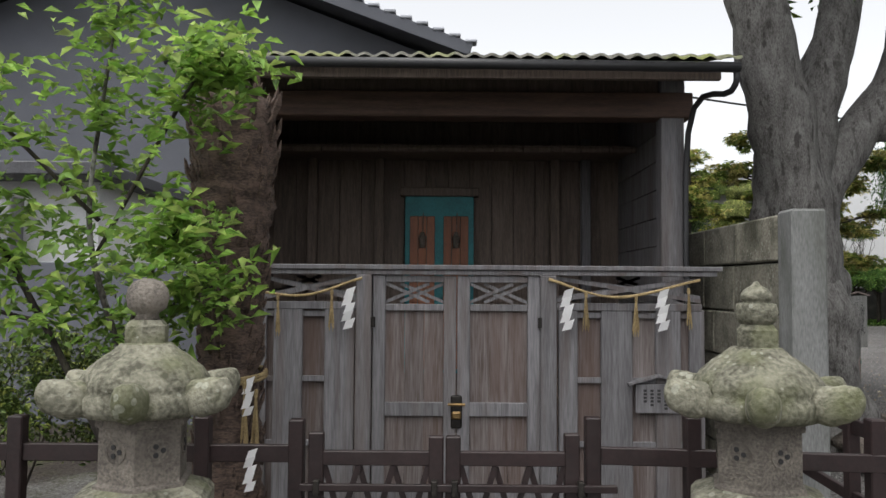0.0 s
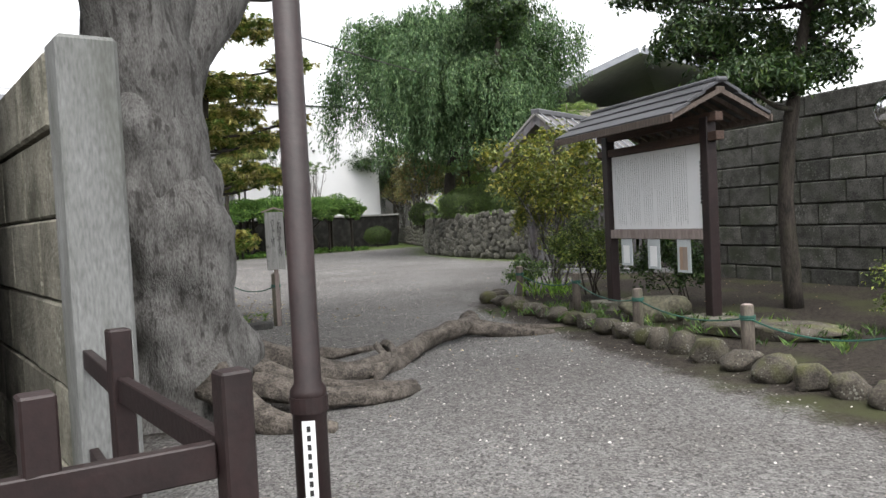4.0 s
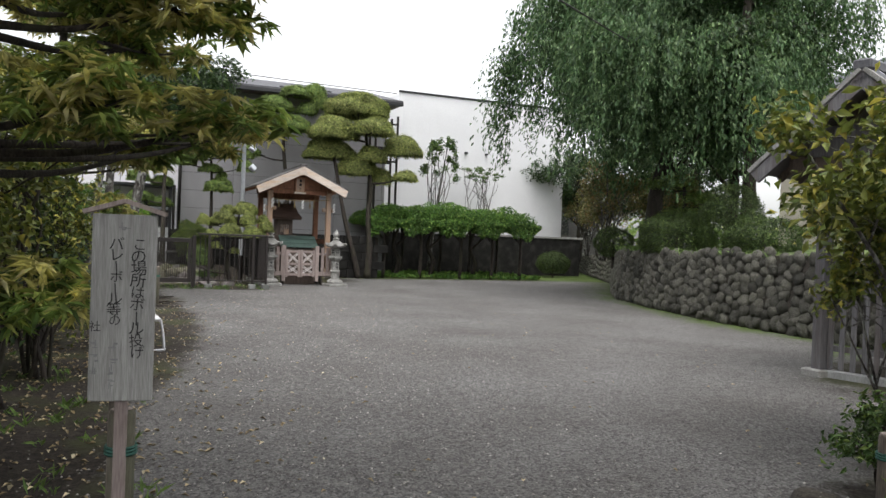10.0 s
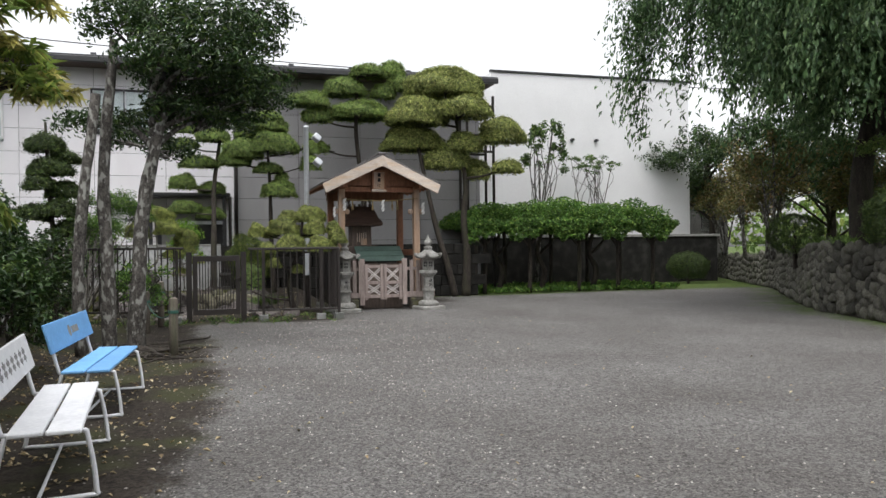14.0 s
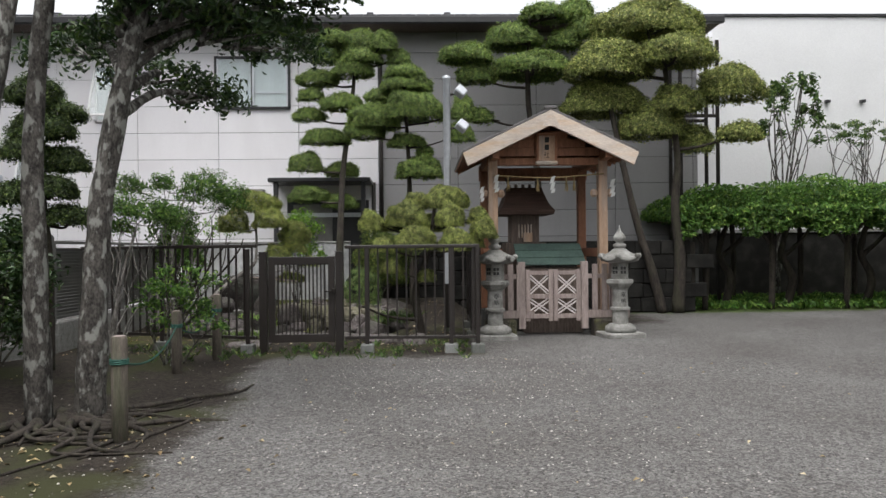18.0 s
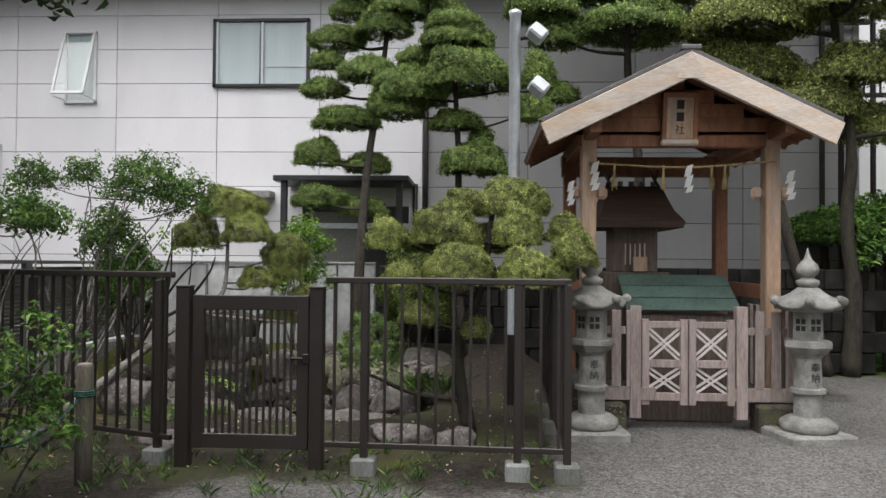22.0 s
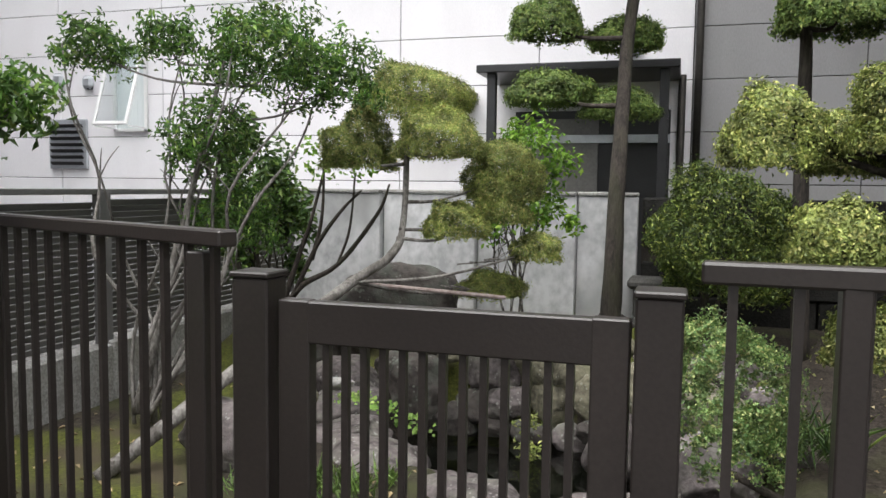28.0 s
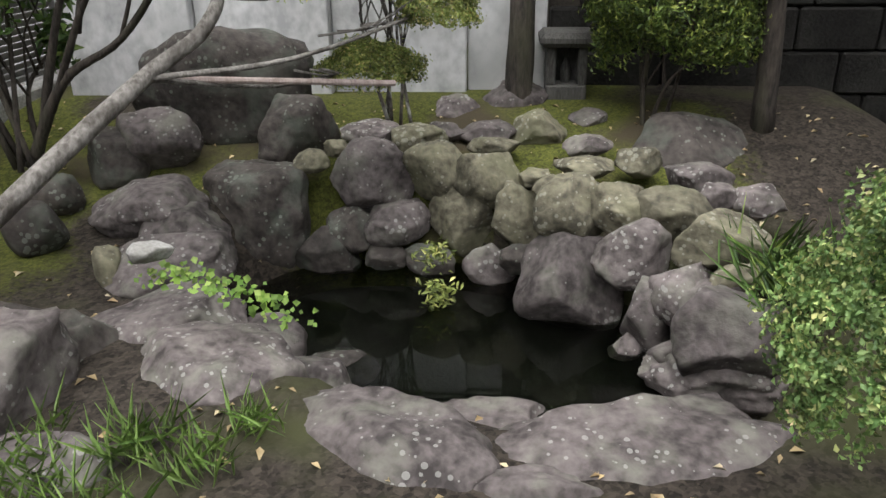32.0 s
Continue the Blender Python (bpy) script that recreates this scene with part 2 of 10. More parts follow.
def ground_mat(name, kinds):
    """Gravel, soil, moss and grass in one sheet; the mask says which lies where, with ragged edges."""
    m = bpy.data.materials.new(name)
    m.use_nodes = True
    n, l = m.node_tree.nodes, m.node_tree.links
    p = n["Principled BSDF"]
    mask = n.new("ShaderNodeVertexColor")
    mask.layer_name = "surface"
    split = n.new("ShaderNodeSeparateColor")
    l.new(mask.outputs["Color"], split.inputs[0])
    tc, rag = n.new("ShaderNodeTexCoord"), n.new("ShaderNodeTexNoise")
    rag.inputs["Scale"].default_value, rag.inputs["Detail"].default_value = 2.6, 9.0
    l.new(tc.outputs["Object"], rag.inputs["Vector"])
    # loose pebbles stray over the edges
    stray, sbw, smix = n.new("ShaderNodeTexVoronoi"), n.new("ShaderNodeRGBToBW"), n.new("ShaderNodeMath")
    stray.inputs["Scale"].default_value = 48.0
    l.new(tc.outputs["Object"], stray.inputs["Vector"])
    l.new(stray.outputs["Color"], sbw.inputs[0])
    smix.operation = "MULTIPLY_ADD"
    smix.inputs[1].default_value = 0.34
    l.new(sbw.outputs[0], smix.inputs[0])
    shift = n.new("ShaderNodeMath")
    shift.operation = "SUBTRACT"
    shift.inputs[1].default_value = 0.17
    l.new(rag.outputs["Fac"], shift.inputs[0])
    l.new(shift.outputs[0], smix.inputs[2])
    colour, height = gravel_nodes(m, *kinds[0])
    for k in range(1, 4):
        c2, h2 = gravel_nodes(m, *kinds[k])
        add, edge = n.new("ShaderNodeMath"), n.new("ShaderNodeMapRange")
        add.operation = "ADD"
        l.new(split.outputs[k - 1], add.inputs[0])
        l.new(smix.outputs[0], add.inputs[1])
        edge.inputs[1].default_value, edge.inputs[2].default_value = 0.80, 1.22
        l.new(add.outputs[0], edge.inputs[0])
        mx = n.new("ShaderNodeMix")
        mx.data_type = "RGBA"
        l.new(edge.outputs[0], mx.inputs[0])
        l.new(colour, mx.inputs[6])
        l.new(c2, mx.inputs[7])
        colour = mx.outputs[2]
    l.new(colour, p.inputs["Base Color"])
    p.inputs["Roughness"].default_value = 0.92
    p.inputs["Specular IOR Level"].default_value = 0.2
    bp = n.new("ShaderNodeBump")
    bp.inputs["Strength"].default_value, bp.inputs["Distance"].default_value = 0.6, 0.012
    l.new(height, bp.inputs["Height"])
    l.new(bp.outputs[0], p.inputs["Normal"])
    return m


GROUND = ground_mat("yard_ground", (((0.255, 0.248, 0.242), (0.060, 0.058, 0.0565), None, 120.0), ((0.068, 0.057, 0.046), (0.016, 0.013, 0.011), (0.042, 0.044, 0.02), 70.0), ((0.125, 0.138, 0.028), (0.042, 0.05, 0.013), (0.055, 0.045, 0.028), 120.0), ((0.13, 0.18, 0.05), (0.05, 0.08, 0.022), None, 60.0)))
GRASS = mat("bank_grass_ground", (0.13, 0.18, 0.05), (0.045, 0.07, 0.02), rough=0.95, scale=3, fine=60, bump=0.8, stain=(0.09, 0.07, 0.04), stain_amount=0.5, stain_scale=1.5, detail=10)
WOOD_GREY = mat("weathered_grey_wood", (0.175, 0.170, 0.178), (0.095, 0.091, 0.096), rough=0.8, scale=3, fine=14, stretch=(7, 7, 0.5), bump=0.25, stain=(0.085, 0.062, 0.052), stain_amount=0.55, stain_scale=1.1)
WOOD_PANEL = mat("weathered_brown_panel", (0.165, 0.145, 0.142), (0.075, 0.056, 0.05), rough=0.85, scale=2.4, fine=14, stretch=(7, 7, 0.4), bump=0.2, stain=(0.07, 0.042, 0.032), stain_amount=0.75, stain_scale=0.8)
WOOD_DARK = mat("dark_old_wood", (0.15, 0.115, 0.095), (0.07, 0.054, 0.046), rough=0.75, scale=4, fine=24, stretch=(8, 8, 0.6), bump=0.2)
WOOD_BEAM = mat("dark_red_beam_wood", (0.10, 0.06, 0.045), (0.05, 0.032, 0.026), rough=0.75, scale=4, fine=24, stretch=(0.6, 8, 8), bump=0.2)
BROWN_PAINT = mat("dark_brown_paint", (0.024, 0.013, 0.013), (0.014, 0.0085, 0.0085), rough=0.5, scale=5, fine=40, bump=0.08, stain=(0.036, 0.026, 0.025), stain_amount=0.3, stain_scale=9, detail=8)
BROWN_METAL = mat("dark_brown_painted_aluminium", (0.030, 0.024, 0.022), (0.021, 0.017, 0.0155), rough=0.36, scale=3, fine=90, bump=0.03, spec=0.5)
CEDAR = mat("new_cedar", (0.50, 0.35, 0.25), (0.32, 0.20, 0.13), rough=0.65, scale=3, fine=20, stretch=(7, 7, 0.6), bump=0.1, stain=(0.30, 0.27, 0.25), stain_amount=0.6, stain_scale=1.2)
CEDAR_RED = mat("red_brown_cedar", (0.33, 0.15, 0.085), (0.20, 0.09, 0.05), rough=0.65, scale=3, fine=20, stretch=(5, 5, 0.8), bump=0.1)
CEDAR_PALE = mat("pale_bargeboard_cedar", (0.62, 0.54, 0.47), (0.45, 0.38, 0.33), rough=0.7, scale=2, fine=16, stretch=(1.2, 6, 6), bump=0.1, stain=(0.52, 0.34, 0.19), stain_amount=0.6, stain_scale=1.6)
LATH_WOOD = mat("pale_grey_lath", (0.60, 0.56, 0.545), (0.43, 0.385, 0.37), rough=0.8, scale=4, fine=20, stretch=(4, 4, 1.2), bump=0.15)
CEDAR_GREY = mat("greyed_cedar", (0.36, 0.295, 0.275), (0.22, 0.175, 0.16), rough=0.8, scale=4, fine=20, stretch=(6, 6, 0.7), bump=0.15)
GRANITE = mat("pale_granite", (0.38, 0.375, 0.355), (0.17, 0.165, 0.155), rough=0.85, scale=12, fine=140, bump=0.5, stain=(0.10, 0.098, 0.085), stain_amount=0.85, stain_scale=6, detail=12, specks=((0.10, 0.10, 0.09), 40.0, 0.5))
LANTERN_STONE = mat("lichened_sandstone", (0.25, 0.242, 0.185), (0.065, 0.063, 0.045), rough=0.92, scale=9, fine=48, bump=0.8, stain=(0.11, 0.12, 0.05), stain_amount=0.65, stain_scale=3.5, detail=12, specks=((0.42, 0.43, 0.36), 20.0, 0.35))
LANTERN_BODY = mat("brown_sandstone", (0.22, 0.195, 0.165), (0.085, 0.075, 0.065), rough=0.9, scale=7, fine=80, bump=0.6, stain=(0.08, 0.07, 0.06), stain_amount=0.7, stain_scale=4.0, detail=12)
ROCK = mat("pond_rock", (0.155, 0.134, 0.131), (0.036, 0.030, 0.029), rough=0.85, scale=4.0, fine=24, bump=0.8, stain=(0.20, 0.20, 0.165), stain_amount=0.5, stain_scale=7, spread=0.25, detail=12, specks=((0.34, 0.34, 0.32), 30.0, 0.5))
ROCK_DARK = mat("dark_pond_rock", (0.07, 0.06, 0.054), (0.02, 0.017, 0.015), rough=0.85, scale=3.6, fine=24, bump=0.8, stain=(0.11, 0.13, 0.105), stain_amount=0.5, stain_scale=5, spread=0.2, detail=12, specks=((0.18, 0.20, 0.17), 26.0, 0.5))
ROCK_TAN = mat("tan_rock", (0.205, 0.19, 0.134), (0.054, 0.05, 0.036), rough=0.9, scale=4.0, fine=24, bump=0.8, stain=(0.075, 0.08, 0.042), stain_amount=0.65, stain_scale=4, spread=0.25, detail=12, specks=((0.30, 0.30, 0.25), 28.0, 0.5))
ROCK_MOSS = mat("mossy_edge_stone", (0.095, 0.083, 0.066), (0.026, 0.022, 0.018), rough=0.92, scale=6, fine=60, bump=0.9, stain=(0.085, 0.09, 0.03), stain_amount=0.8, stain_scale=3.5, spread=0.25, detail=12, specks=((0.28, 0.28, 0.24), 40.0, 0.5))
PILLAR = mat("weathered_concrete_pillar", (0.245, 0.25, 0.245), (0.14, 0.142, 0.138), rough=0.92, scale=2.4, fine=50, stretch=(1.6, 1.6, 0.4), bump=0.3, stain=(0.075, 0.08, 0.06), stain_amount=0.7, stain_scale=1.6, detail=12)
GARDEN_CONCRETE = mat("patchy_pale_concrete", (0.58, 0.584, 0.59), (0.33, 0.333, 0.338), rough=0.9, scale=1.6, fine=12, stretch=(1.2, 1.2, 0.9), bump=0.2, stain=(0.25, 0.253, 0.247), stain_amount=0.75, stain_scale=1.5, detail=12)
SIGN_WOOD = mat("pale_weathered_sign_wood", (0.36, 0.355, 0.34), (0.22, 0.215, 0.205), rough=0.85, scale=6, fine=26, stretch=(8, 8, 0.6), bump=0.25, stain=(0.22, 0.215, 0.20), stain_amount=0.5, stain_scale=2.0, detail=10)
LOUVRE_METAL = mat("grey_brown_louvre_metal", (0.16, 0.157, 0.153), (0.12, 0.117, 0.114), rough=0.5, scale=3, fine=80, bump=0.05, spec=0.5)
WALL_STONE = mat("retaining_wall_stone", (0.12, 0.115, 0.098), (0.035, 0.033, 0.027), rough=0.92, scale=5, fine=40, bump=0.8, spread=0.5, stain=(0.045, 0.05, 0.027), stain_amount=0.7, stain_scale=2.5, detail=10)
JOINT = mat("dark_joint_earth", (0.06, 0.052, 0.042), (0.03, 0.026, 0.022), rough=1.0, bump=0.3)
OLD_BLOCK = mat("old_stone_block", (0.27, 0.255, 0.205), (0.12, 0.112, 0.088), rough=0.95, scale=5, fine=42, bump=0.9, stain=(0.045, 0.046, 0.030), stain_amount=0.85, stain_scale=1.8, spread=0.18, detail=12, specks=((0.36, 0.36, 0.30), 20.0, 0.5))
# weathered stone whose colour is darkened to hold the trees' shade
SHADE_BLOCK = mat("shade_dark_squared_stone", (0.10, 0.098, 0.088), (0.03, 0.029, 0.026), rough=0.95, scale=6, fine=45, bump=0.9, stain=(0.03, 0.036, 0.02), stain_amount=0.8, stain_scale=2.2, spread=0.3, detail=12, specks=((0.17, 0.17, 0.155), 20.0, 0.5))
CONCRETE = mat("stained_concrete", (0.33, 0.335, 0.335), (0.19, 0.19, 0.19), rough=0.9, scale=2.0, fine=60, stretch=(1.6, 1.6, 0.5), bump=0.15, stain=(0.13, 0.13, 0.125), stain_amount=0.6, stain_scale=1.3)
CONCRETE_DARK = mat("dark_weathered_concrete", (0.085, 0.083, 0.078), (0.03, 0.029, 0.027), rough=0.92, scale=2.6, fine=60, stretch=(1.5, 1.5, 0.4), bump=0.3, detail=12)
CURB_WHITE = mat("white_concrete_curb", (0.40, 0.395, 0.38), (0.19, 0.185, 0.175), rough=0.85, scale=6, fine=60, bump=0.3, stain=(0.11, 0.105, 0.09), stain_amount=0.6, stain_scale=6, detail=10)
# dark old stone, blackened further to hold shade under trees and pergola
BLACK_BLOCK = mat("shade_blackened_stone_block", (0.024, 0.023, 0.021), (0.010, 0.0095, 0.009), rough=0.95, scale=3, fine=50, bump=0.5, stain=(0.045, 0.045, 0.04), stain_amount=0.4, stain_scale=3, detail=12, spec=0.2)
SIDING = mat("pale_siding_panel", (0.85, 0.835, 0.855), (0.77, 0.755, 0.78), rough=0.75, scale=0.7, fine=90, stretch=(1.5, 1.5, 0.35), bump=0.04, spread=0.03, stain=(0.60, 0.58, 0.60), stain_amount=0.35, stain_scale=0.7)
SIDING_GREY = mat("grey_siding_panel", (0.30, 0.294, 0.30), (0.24, 0.235, 0.24), rough=0.75, scale=1.2, fine=90, stretch=(1.5, 1.5, 0.3), bump=0.04, spread=0.03, stain=(0.27, 0.265, 0.27), stain_amount=0.5, stain_scale=1.3, detail=10)
HOUSE_GREY = mat("slate_grey_render", (0.125, 0.13, 0.15), (0.10, 0.105, 0.12), rough=0.85, scale=1.0, fine=90, bump=0.08)
PLASTER = mat("white_plaster", (0.80, 0.80, 0.81), (0.70, 0.70, 0.71), rough=0.8, scale=0.6, fine=40, bump=0.03)
BEIGE = mat("beige_render", (0.52, 0.48, 0.40), (0.42, 0.39, 0.33), rough=0.85, scale=0.8, fine=40, bump=0.05)
TILE_DARK = mat("dark_roof_tile", (0.10, 0.10, 0.11), (0.055, 0.055, 0.06), rough=0.55, scale=3, fine=40, bump=0.1, spread=0.2)
TILE_GREY = mat("grey_blue_roof_tile", (0.36, 0.37, 0.40), (0.24, 0.25, 0.28), rough=0.5, scale=3, fine=40, bump=0.1, spread=0.15)
ROOF_MOSS = mat("mossy_corrugated_roof", (0.23, 0.22, 0.19), (0.10, 0.10, 0.085), rough=0.95, scale=4, fine=40, bump=0.4, stain=(0.28, 0.31, 0.09), stain_amount=0.85, stain_scale=2.5)
ROOF_METAL = mat("dark_metal_roof", (0.15, 0.14, 0.14), (0.09, 0.085, 0.085), rough=0.45, scale=2, fine=50, bump=0.06, metal=0.3)
COPPER_GREEN = mat("green_patina_copper", (0.085, 0.135, 0.115), (0.05, 0.08, 0.07), rough=0.6, scale=3, fine=30, bump=0.1)
TEAL = mat("teal_paint", (0.03, 0.20, 0.22), (0.02, 0.13, 0.15), rough=0.6, scale=6, fine=50, bump=0.1)
DOOR_RED = mat("red_brown_door_wood", (0.27, 0.11, 0.06), (0.17, 0.07, 0.04), rough=0.6, scale=4, fine=30, stretch=(6, 6, 0.6), bump=0.1)
PAPER = mat("white_paper", (0.86, 0.86, 0.86), (0.80, 0.80, 0.80), rough=0.9, scale=8, fine=40, bump=0.02)
BOARD_WHITE = mat("white_notice_board", (0.88, 0.88, 0.89), (0.84, 0.84, 0.85), rough=0.55, scale=2, fine=30, bump=0.02)
INK = mat("black_ink", (0.035, 0.034, 0.034), (0.025, 0.025, 0.025), rough=0.8, bump=0)
PALE_INK = mat("faded_grey_ink", (0.22, 0.22, 0.22), (0.16, 0.16, 0.16), rough=0.8, bump=0)
STRAW = mat("straw_rope", (0.33, 0.25, 0.125), (0.18, 0.13, 0.065), rough=0.95, scale=12, fine=80, bump=0.4)
IRON = mat("black_iron", (0.05, 0.045, 0.04), (0.03, 0.028, 0.026), rough=0.5, metal=0.8, bump=0.2)
BRASS = mat("tarnished_brass", (0.30, 0.20, 0.08), (0.15, 0.10, 0.05), rough=0.45, metal=0.8, bump=0.1)
STEEL = mat("galvanised_steel", (0.55, 0.57, 0.60), (0.45, 0.47, 0.50), rough=0.4, metal=0.6, scale=12, bump=0.03)
WHITE_FRAME = mat("white_window_frame", (0.75, 0.75, 0.75), (0.66, 0.66, 0.66), rough=0.4, bump=0.0)
BLACK_FRAME = mat("black_window_frame", (0.03, 0.03, 0.032), (0.022, 0.022, 0.024), rough=0.4, bump=0.0)
BLUE_PAINT = mat("pale_blue_bench_paint", (0.20, 0.46, 0.80), (0.15, 0.36, 0.68), rough=0.5, scale=5, fine=40, bump=0.05)
WHITE_PAINT = mat("white_bench_paint", (0.78, 0.79, 0.82), (0.66, 0.67, 0.70), rough=0.5, scale=5, fine=40, bump=0.05)
POST_WOOD = mat("old_round_post", (0.17, 0.145, 0.12), (0.08, 0.066, 0.056), rough=0.9, scale=4, fine=26, stretch=(7, 7, 0.8), bump=0.3, stain=(0.10, 0.12, 0.06), stain_amount=0.5)
ROPE_GREEN = mat("green_plastic_rope", (0.025, 0.11, 0.08), (0.018, 0.07, 0.055), rough=0.6, bump=0.1, fine=200)
BARK_PALE = mat("bleached_bare_wood", (0.26, 0.245, 0.228), (0.085, 0.077, 0.068), rough=0.9, scale=12, fine=60, stretch=(1, 1, 0.5), bump=0.8, stain=(0.04, 0.034, 0.028), stain_amount=0.8, stain_scale=9, detail=12)
BARK_BIG = mat("smooth_grey_bark", (0.175, 0.170, 0.163), (0.062, 0.058, 0.054), rough=0.92, scale=8, fine=60, stretch=(1.6, 1.6, 0.55), bump=1.0, stain=(0.018, 0.015, 0.013), stain_amount=0.7, stain_scale=9.0, stain_edge=(0.57, 0.66), detail=14, specks=((0.04, 0.036, 0.032), 26.0, 0.55))
ROOT_BARK = mat("worn_root_bark", (0.165, 0.142, 0.12), (0.038, 0.032, 0.027), rough=0.92, scale=13, fine=60, bump=1.0, stain=(0.035, 0.029, 0.024), stain_amount=0.7, stain_scale=6, detail=12)
BARK_DARK = mat("dark_rough_bark", (0.062, 0.051, 0.042), (0.018, 0.015, 0.013), rough=0.95, scale=10, fine=45, stretch=(1.6, 1.6, 0.4), bump=0.9, stain=(0.05, 0.052, 0.028), stain_amount=0.5, stain_scale=4, detail=12)
BARK_GREY = mat("grey_mottled_bark", (0.115, 0.105, 0.094), (0.022, 0.019, 0.017), rough=0.95, scale=14, fine=50, stretch=(1.3, 1.3, 0.7), bump=1.0, stain=(0.30, 0.30, 0.275), stain_amount=0.8, stain_scale=11, stain_edge=(0.52, 0.60), detail=12)
PALM_BARK = mat("fibrous_palm_bark", (0.12, 0.083, 0.066), (0.03, 0.022, 0.018), rough=1.0, scale=9, fine=40, stretch=(1, 1, 2.4), bump=0.9)
WATER_BED = mat("dark_pond_bed", (0.02, 0.022, 0.016), (0.01, 0.011, 0.008), rough=0.9)


def glass_mat(name, tint=(0.9, 0.95, 0.95), rough=0.02, ior=1.45):
    m = bpy.data.materials.new(name)
    m.use_nodes = True
    p = m.node_tree.nodes["Principled BSDF"]
    p.inputs["Base Color"].default_value = (*tint, 1)
    p.inputs["Roughness"].default_value = rough
    p.inputs["Transmission Weight"].default_value = 1.0
    p.inputs["IOR"].default_value = ior
    return m


GLASS = glass_mat("window_glass")
WATER = glass_mat("pond_water", (0.16, 0.19, 0.14), 0.0, 1.33)
DOOR_PANE = mat("dull_frosted_pane", (0.20, 0.195, 0.185), (0.14, 0.136, 0.13), rough=0.45, scale=1.5, fine=30, bump=0.04)
CURTAIN = mat("pale_curtain", (0.62, 0.66, 0.67), (0.52, 0.56, 0.57), rough=0.9, scale=1, fine=20, stretch=(9, 1, 0.3), bump=0.05)


# ---- mesh helpers ----
def finish(bm, name, material, smooth=False):
    me = bpy.data.meshes.new(name)
    bm.normal_update()
    bm.to_mesh(me)
    bm.free()
    for one in (material if isinstance(material, (list, tuple)) else (material,)):
        me.materials.append(one)
    if smooth:
        me.shade_smooth()
    return me


def part(name, bm, material, parent=None, label="", smooth=False):
    ob = new(name, finish(bm, name, material, smooth))
    if parent is not None:
        ob.parent = parent
    if label:
        ob["label"] = label
    return ob


def thing(name, label, category, at=(0, 0, 0), turn=0.0, group=""):
    ob = new(name)
    ob.empty_display_size = 0.2
    ob.matrix_world = pose(*at, 0, 0, turn)
    return tagged(ob, label, category, group)


def structure(name, bm, material, smooth=False):
    return tagged(part(name, bm, material, smooth=smooth), kind="structure")


def box(bm, x0, x1, y0, y1, z0, z1, bevel=0.0, m=None):
    r = bmesh.ops.create_cube(bm, size=1.0)
    vs = r["verts"]
    bmesh.ops.scale(bm, vec=(x1 - x0, y1 - y0, z1 - z0), verts=vs)
    bmesh.ops.translate(bm, vec=((x0 + x1) / 2, (y0 + y1) / 2, (z0 + z1) / 2), verts=vs)
    if m is not None:
        bmesh.ops.transform(bm, matrix=m, verts=vs)
    if bevel:
        es = list({e for v in vs for e in v.link_edges})
        bmesh.ops.bevel(bm, geom=es, offset=bevel, segments=1, affect="EDGES")
    return bm


def boxed(*a, **k):
    return box(bmesh.new(), *a, **k)


def beam(bm, p, q, w, h, bevel=0.0, up=(0, 0, 1)):
    """A bar of section w by h from p to q."""
    p, q = Vector(p), Vector(q)
    d = (q - p)
    x = d.normalized()
    u = Vector(up)
    y = u.cross(x)
    if y.length < 1e-4:
        y = Vector((0, 1, 0)).cross(x)
    y.normalize()
    z = x.cross(y)
    m = Matrix((x, y, z)).transposed().to_4x4()
    m.translation = (p + q) / 2
    L = d.length
    return box(bm, -L / 2, L / 2, -w / 2, w / 2, -h / 2, h / 2, bevel, m)


def lathe(bm, profile, seg=24, at=(0, 0, 0), six=False):
    """Turns (radius, height) pairs round the z axis."""
    rings = []
    for r, z in profile:
        rings.append([bm.verts.new((at[0] + r * math.cos(2 * math.pi * i / seg), at[1] + r * math.sin(2 * math.pi * i / seg), at[2] + z)) for i in range(seg)])
    for a, b in zip(rings, rings[1:]):
        for i in range(seg):
            bm.faces.new((a[i], a[(i + 1) % seg], b[(i + 1) % seg], b[i]))
    bm.faces.new(list(reversed(rings[0])))
    bm.faces.new(rings[-1])
    return bm


def tube(bm, points, radii, seg=10, wobble=0.0, seed=0):
    """A tapered limb through the points."""
    pts = [Vector(p) for p in points]
    if not isinstance(radii, (list, tuple)):
        radii = [radii] * len(pts)
    rings, ref = [], None
    for i, p in enumerate(pts):
        d = (pts[min(i + 1, len(pts) - 1)] - pts[max(i - 1, 0)]).normalized()
        if ref is None:
            ref = Vector((1, 0, 0)) if abs(d.x) < 0.8 else Vector((0, 1, 0))
        a = (ref - d * ref.dot(d)).normalized()
        ref = a
        b = d.cross(a)
        ring = []
        for k in range(seg):
            t = 2 * math.pi * k / seg
            o = a * math.cos(t) + b * math.sin(t)
            r = radii[i]
            if wobble:
                r *= 1 + wobble * noise.noise(p * 3.1 + o * 1.3 + Vector((seed, 0, 0)))
            ring.append(bm.verts.new(p + o * r))
        rings.append(ring)
    for a, b in zip(rings, rings[1:]):
        for k in range(seg):
            bm.faces.new((a[k], a[(k + 1) % seg], b[(k + 1) % seg], b[k]))
    bm.faces.new(list(reversed(rings[0])))
    bm.faces.new(rings[-1])
    return bm


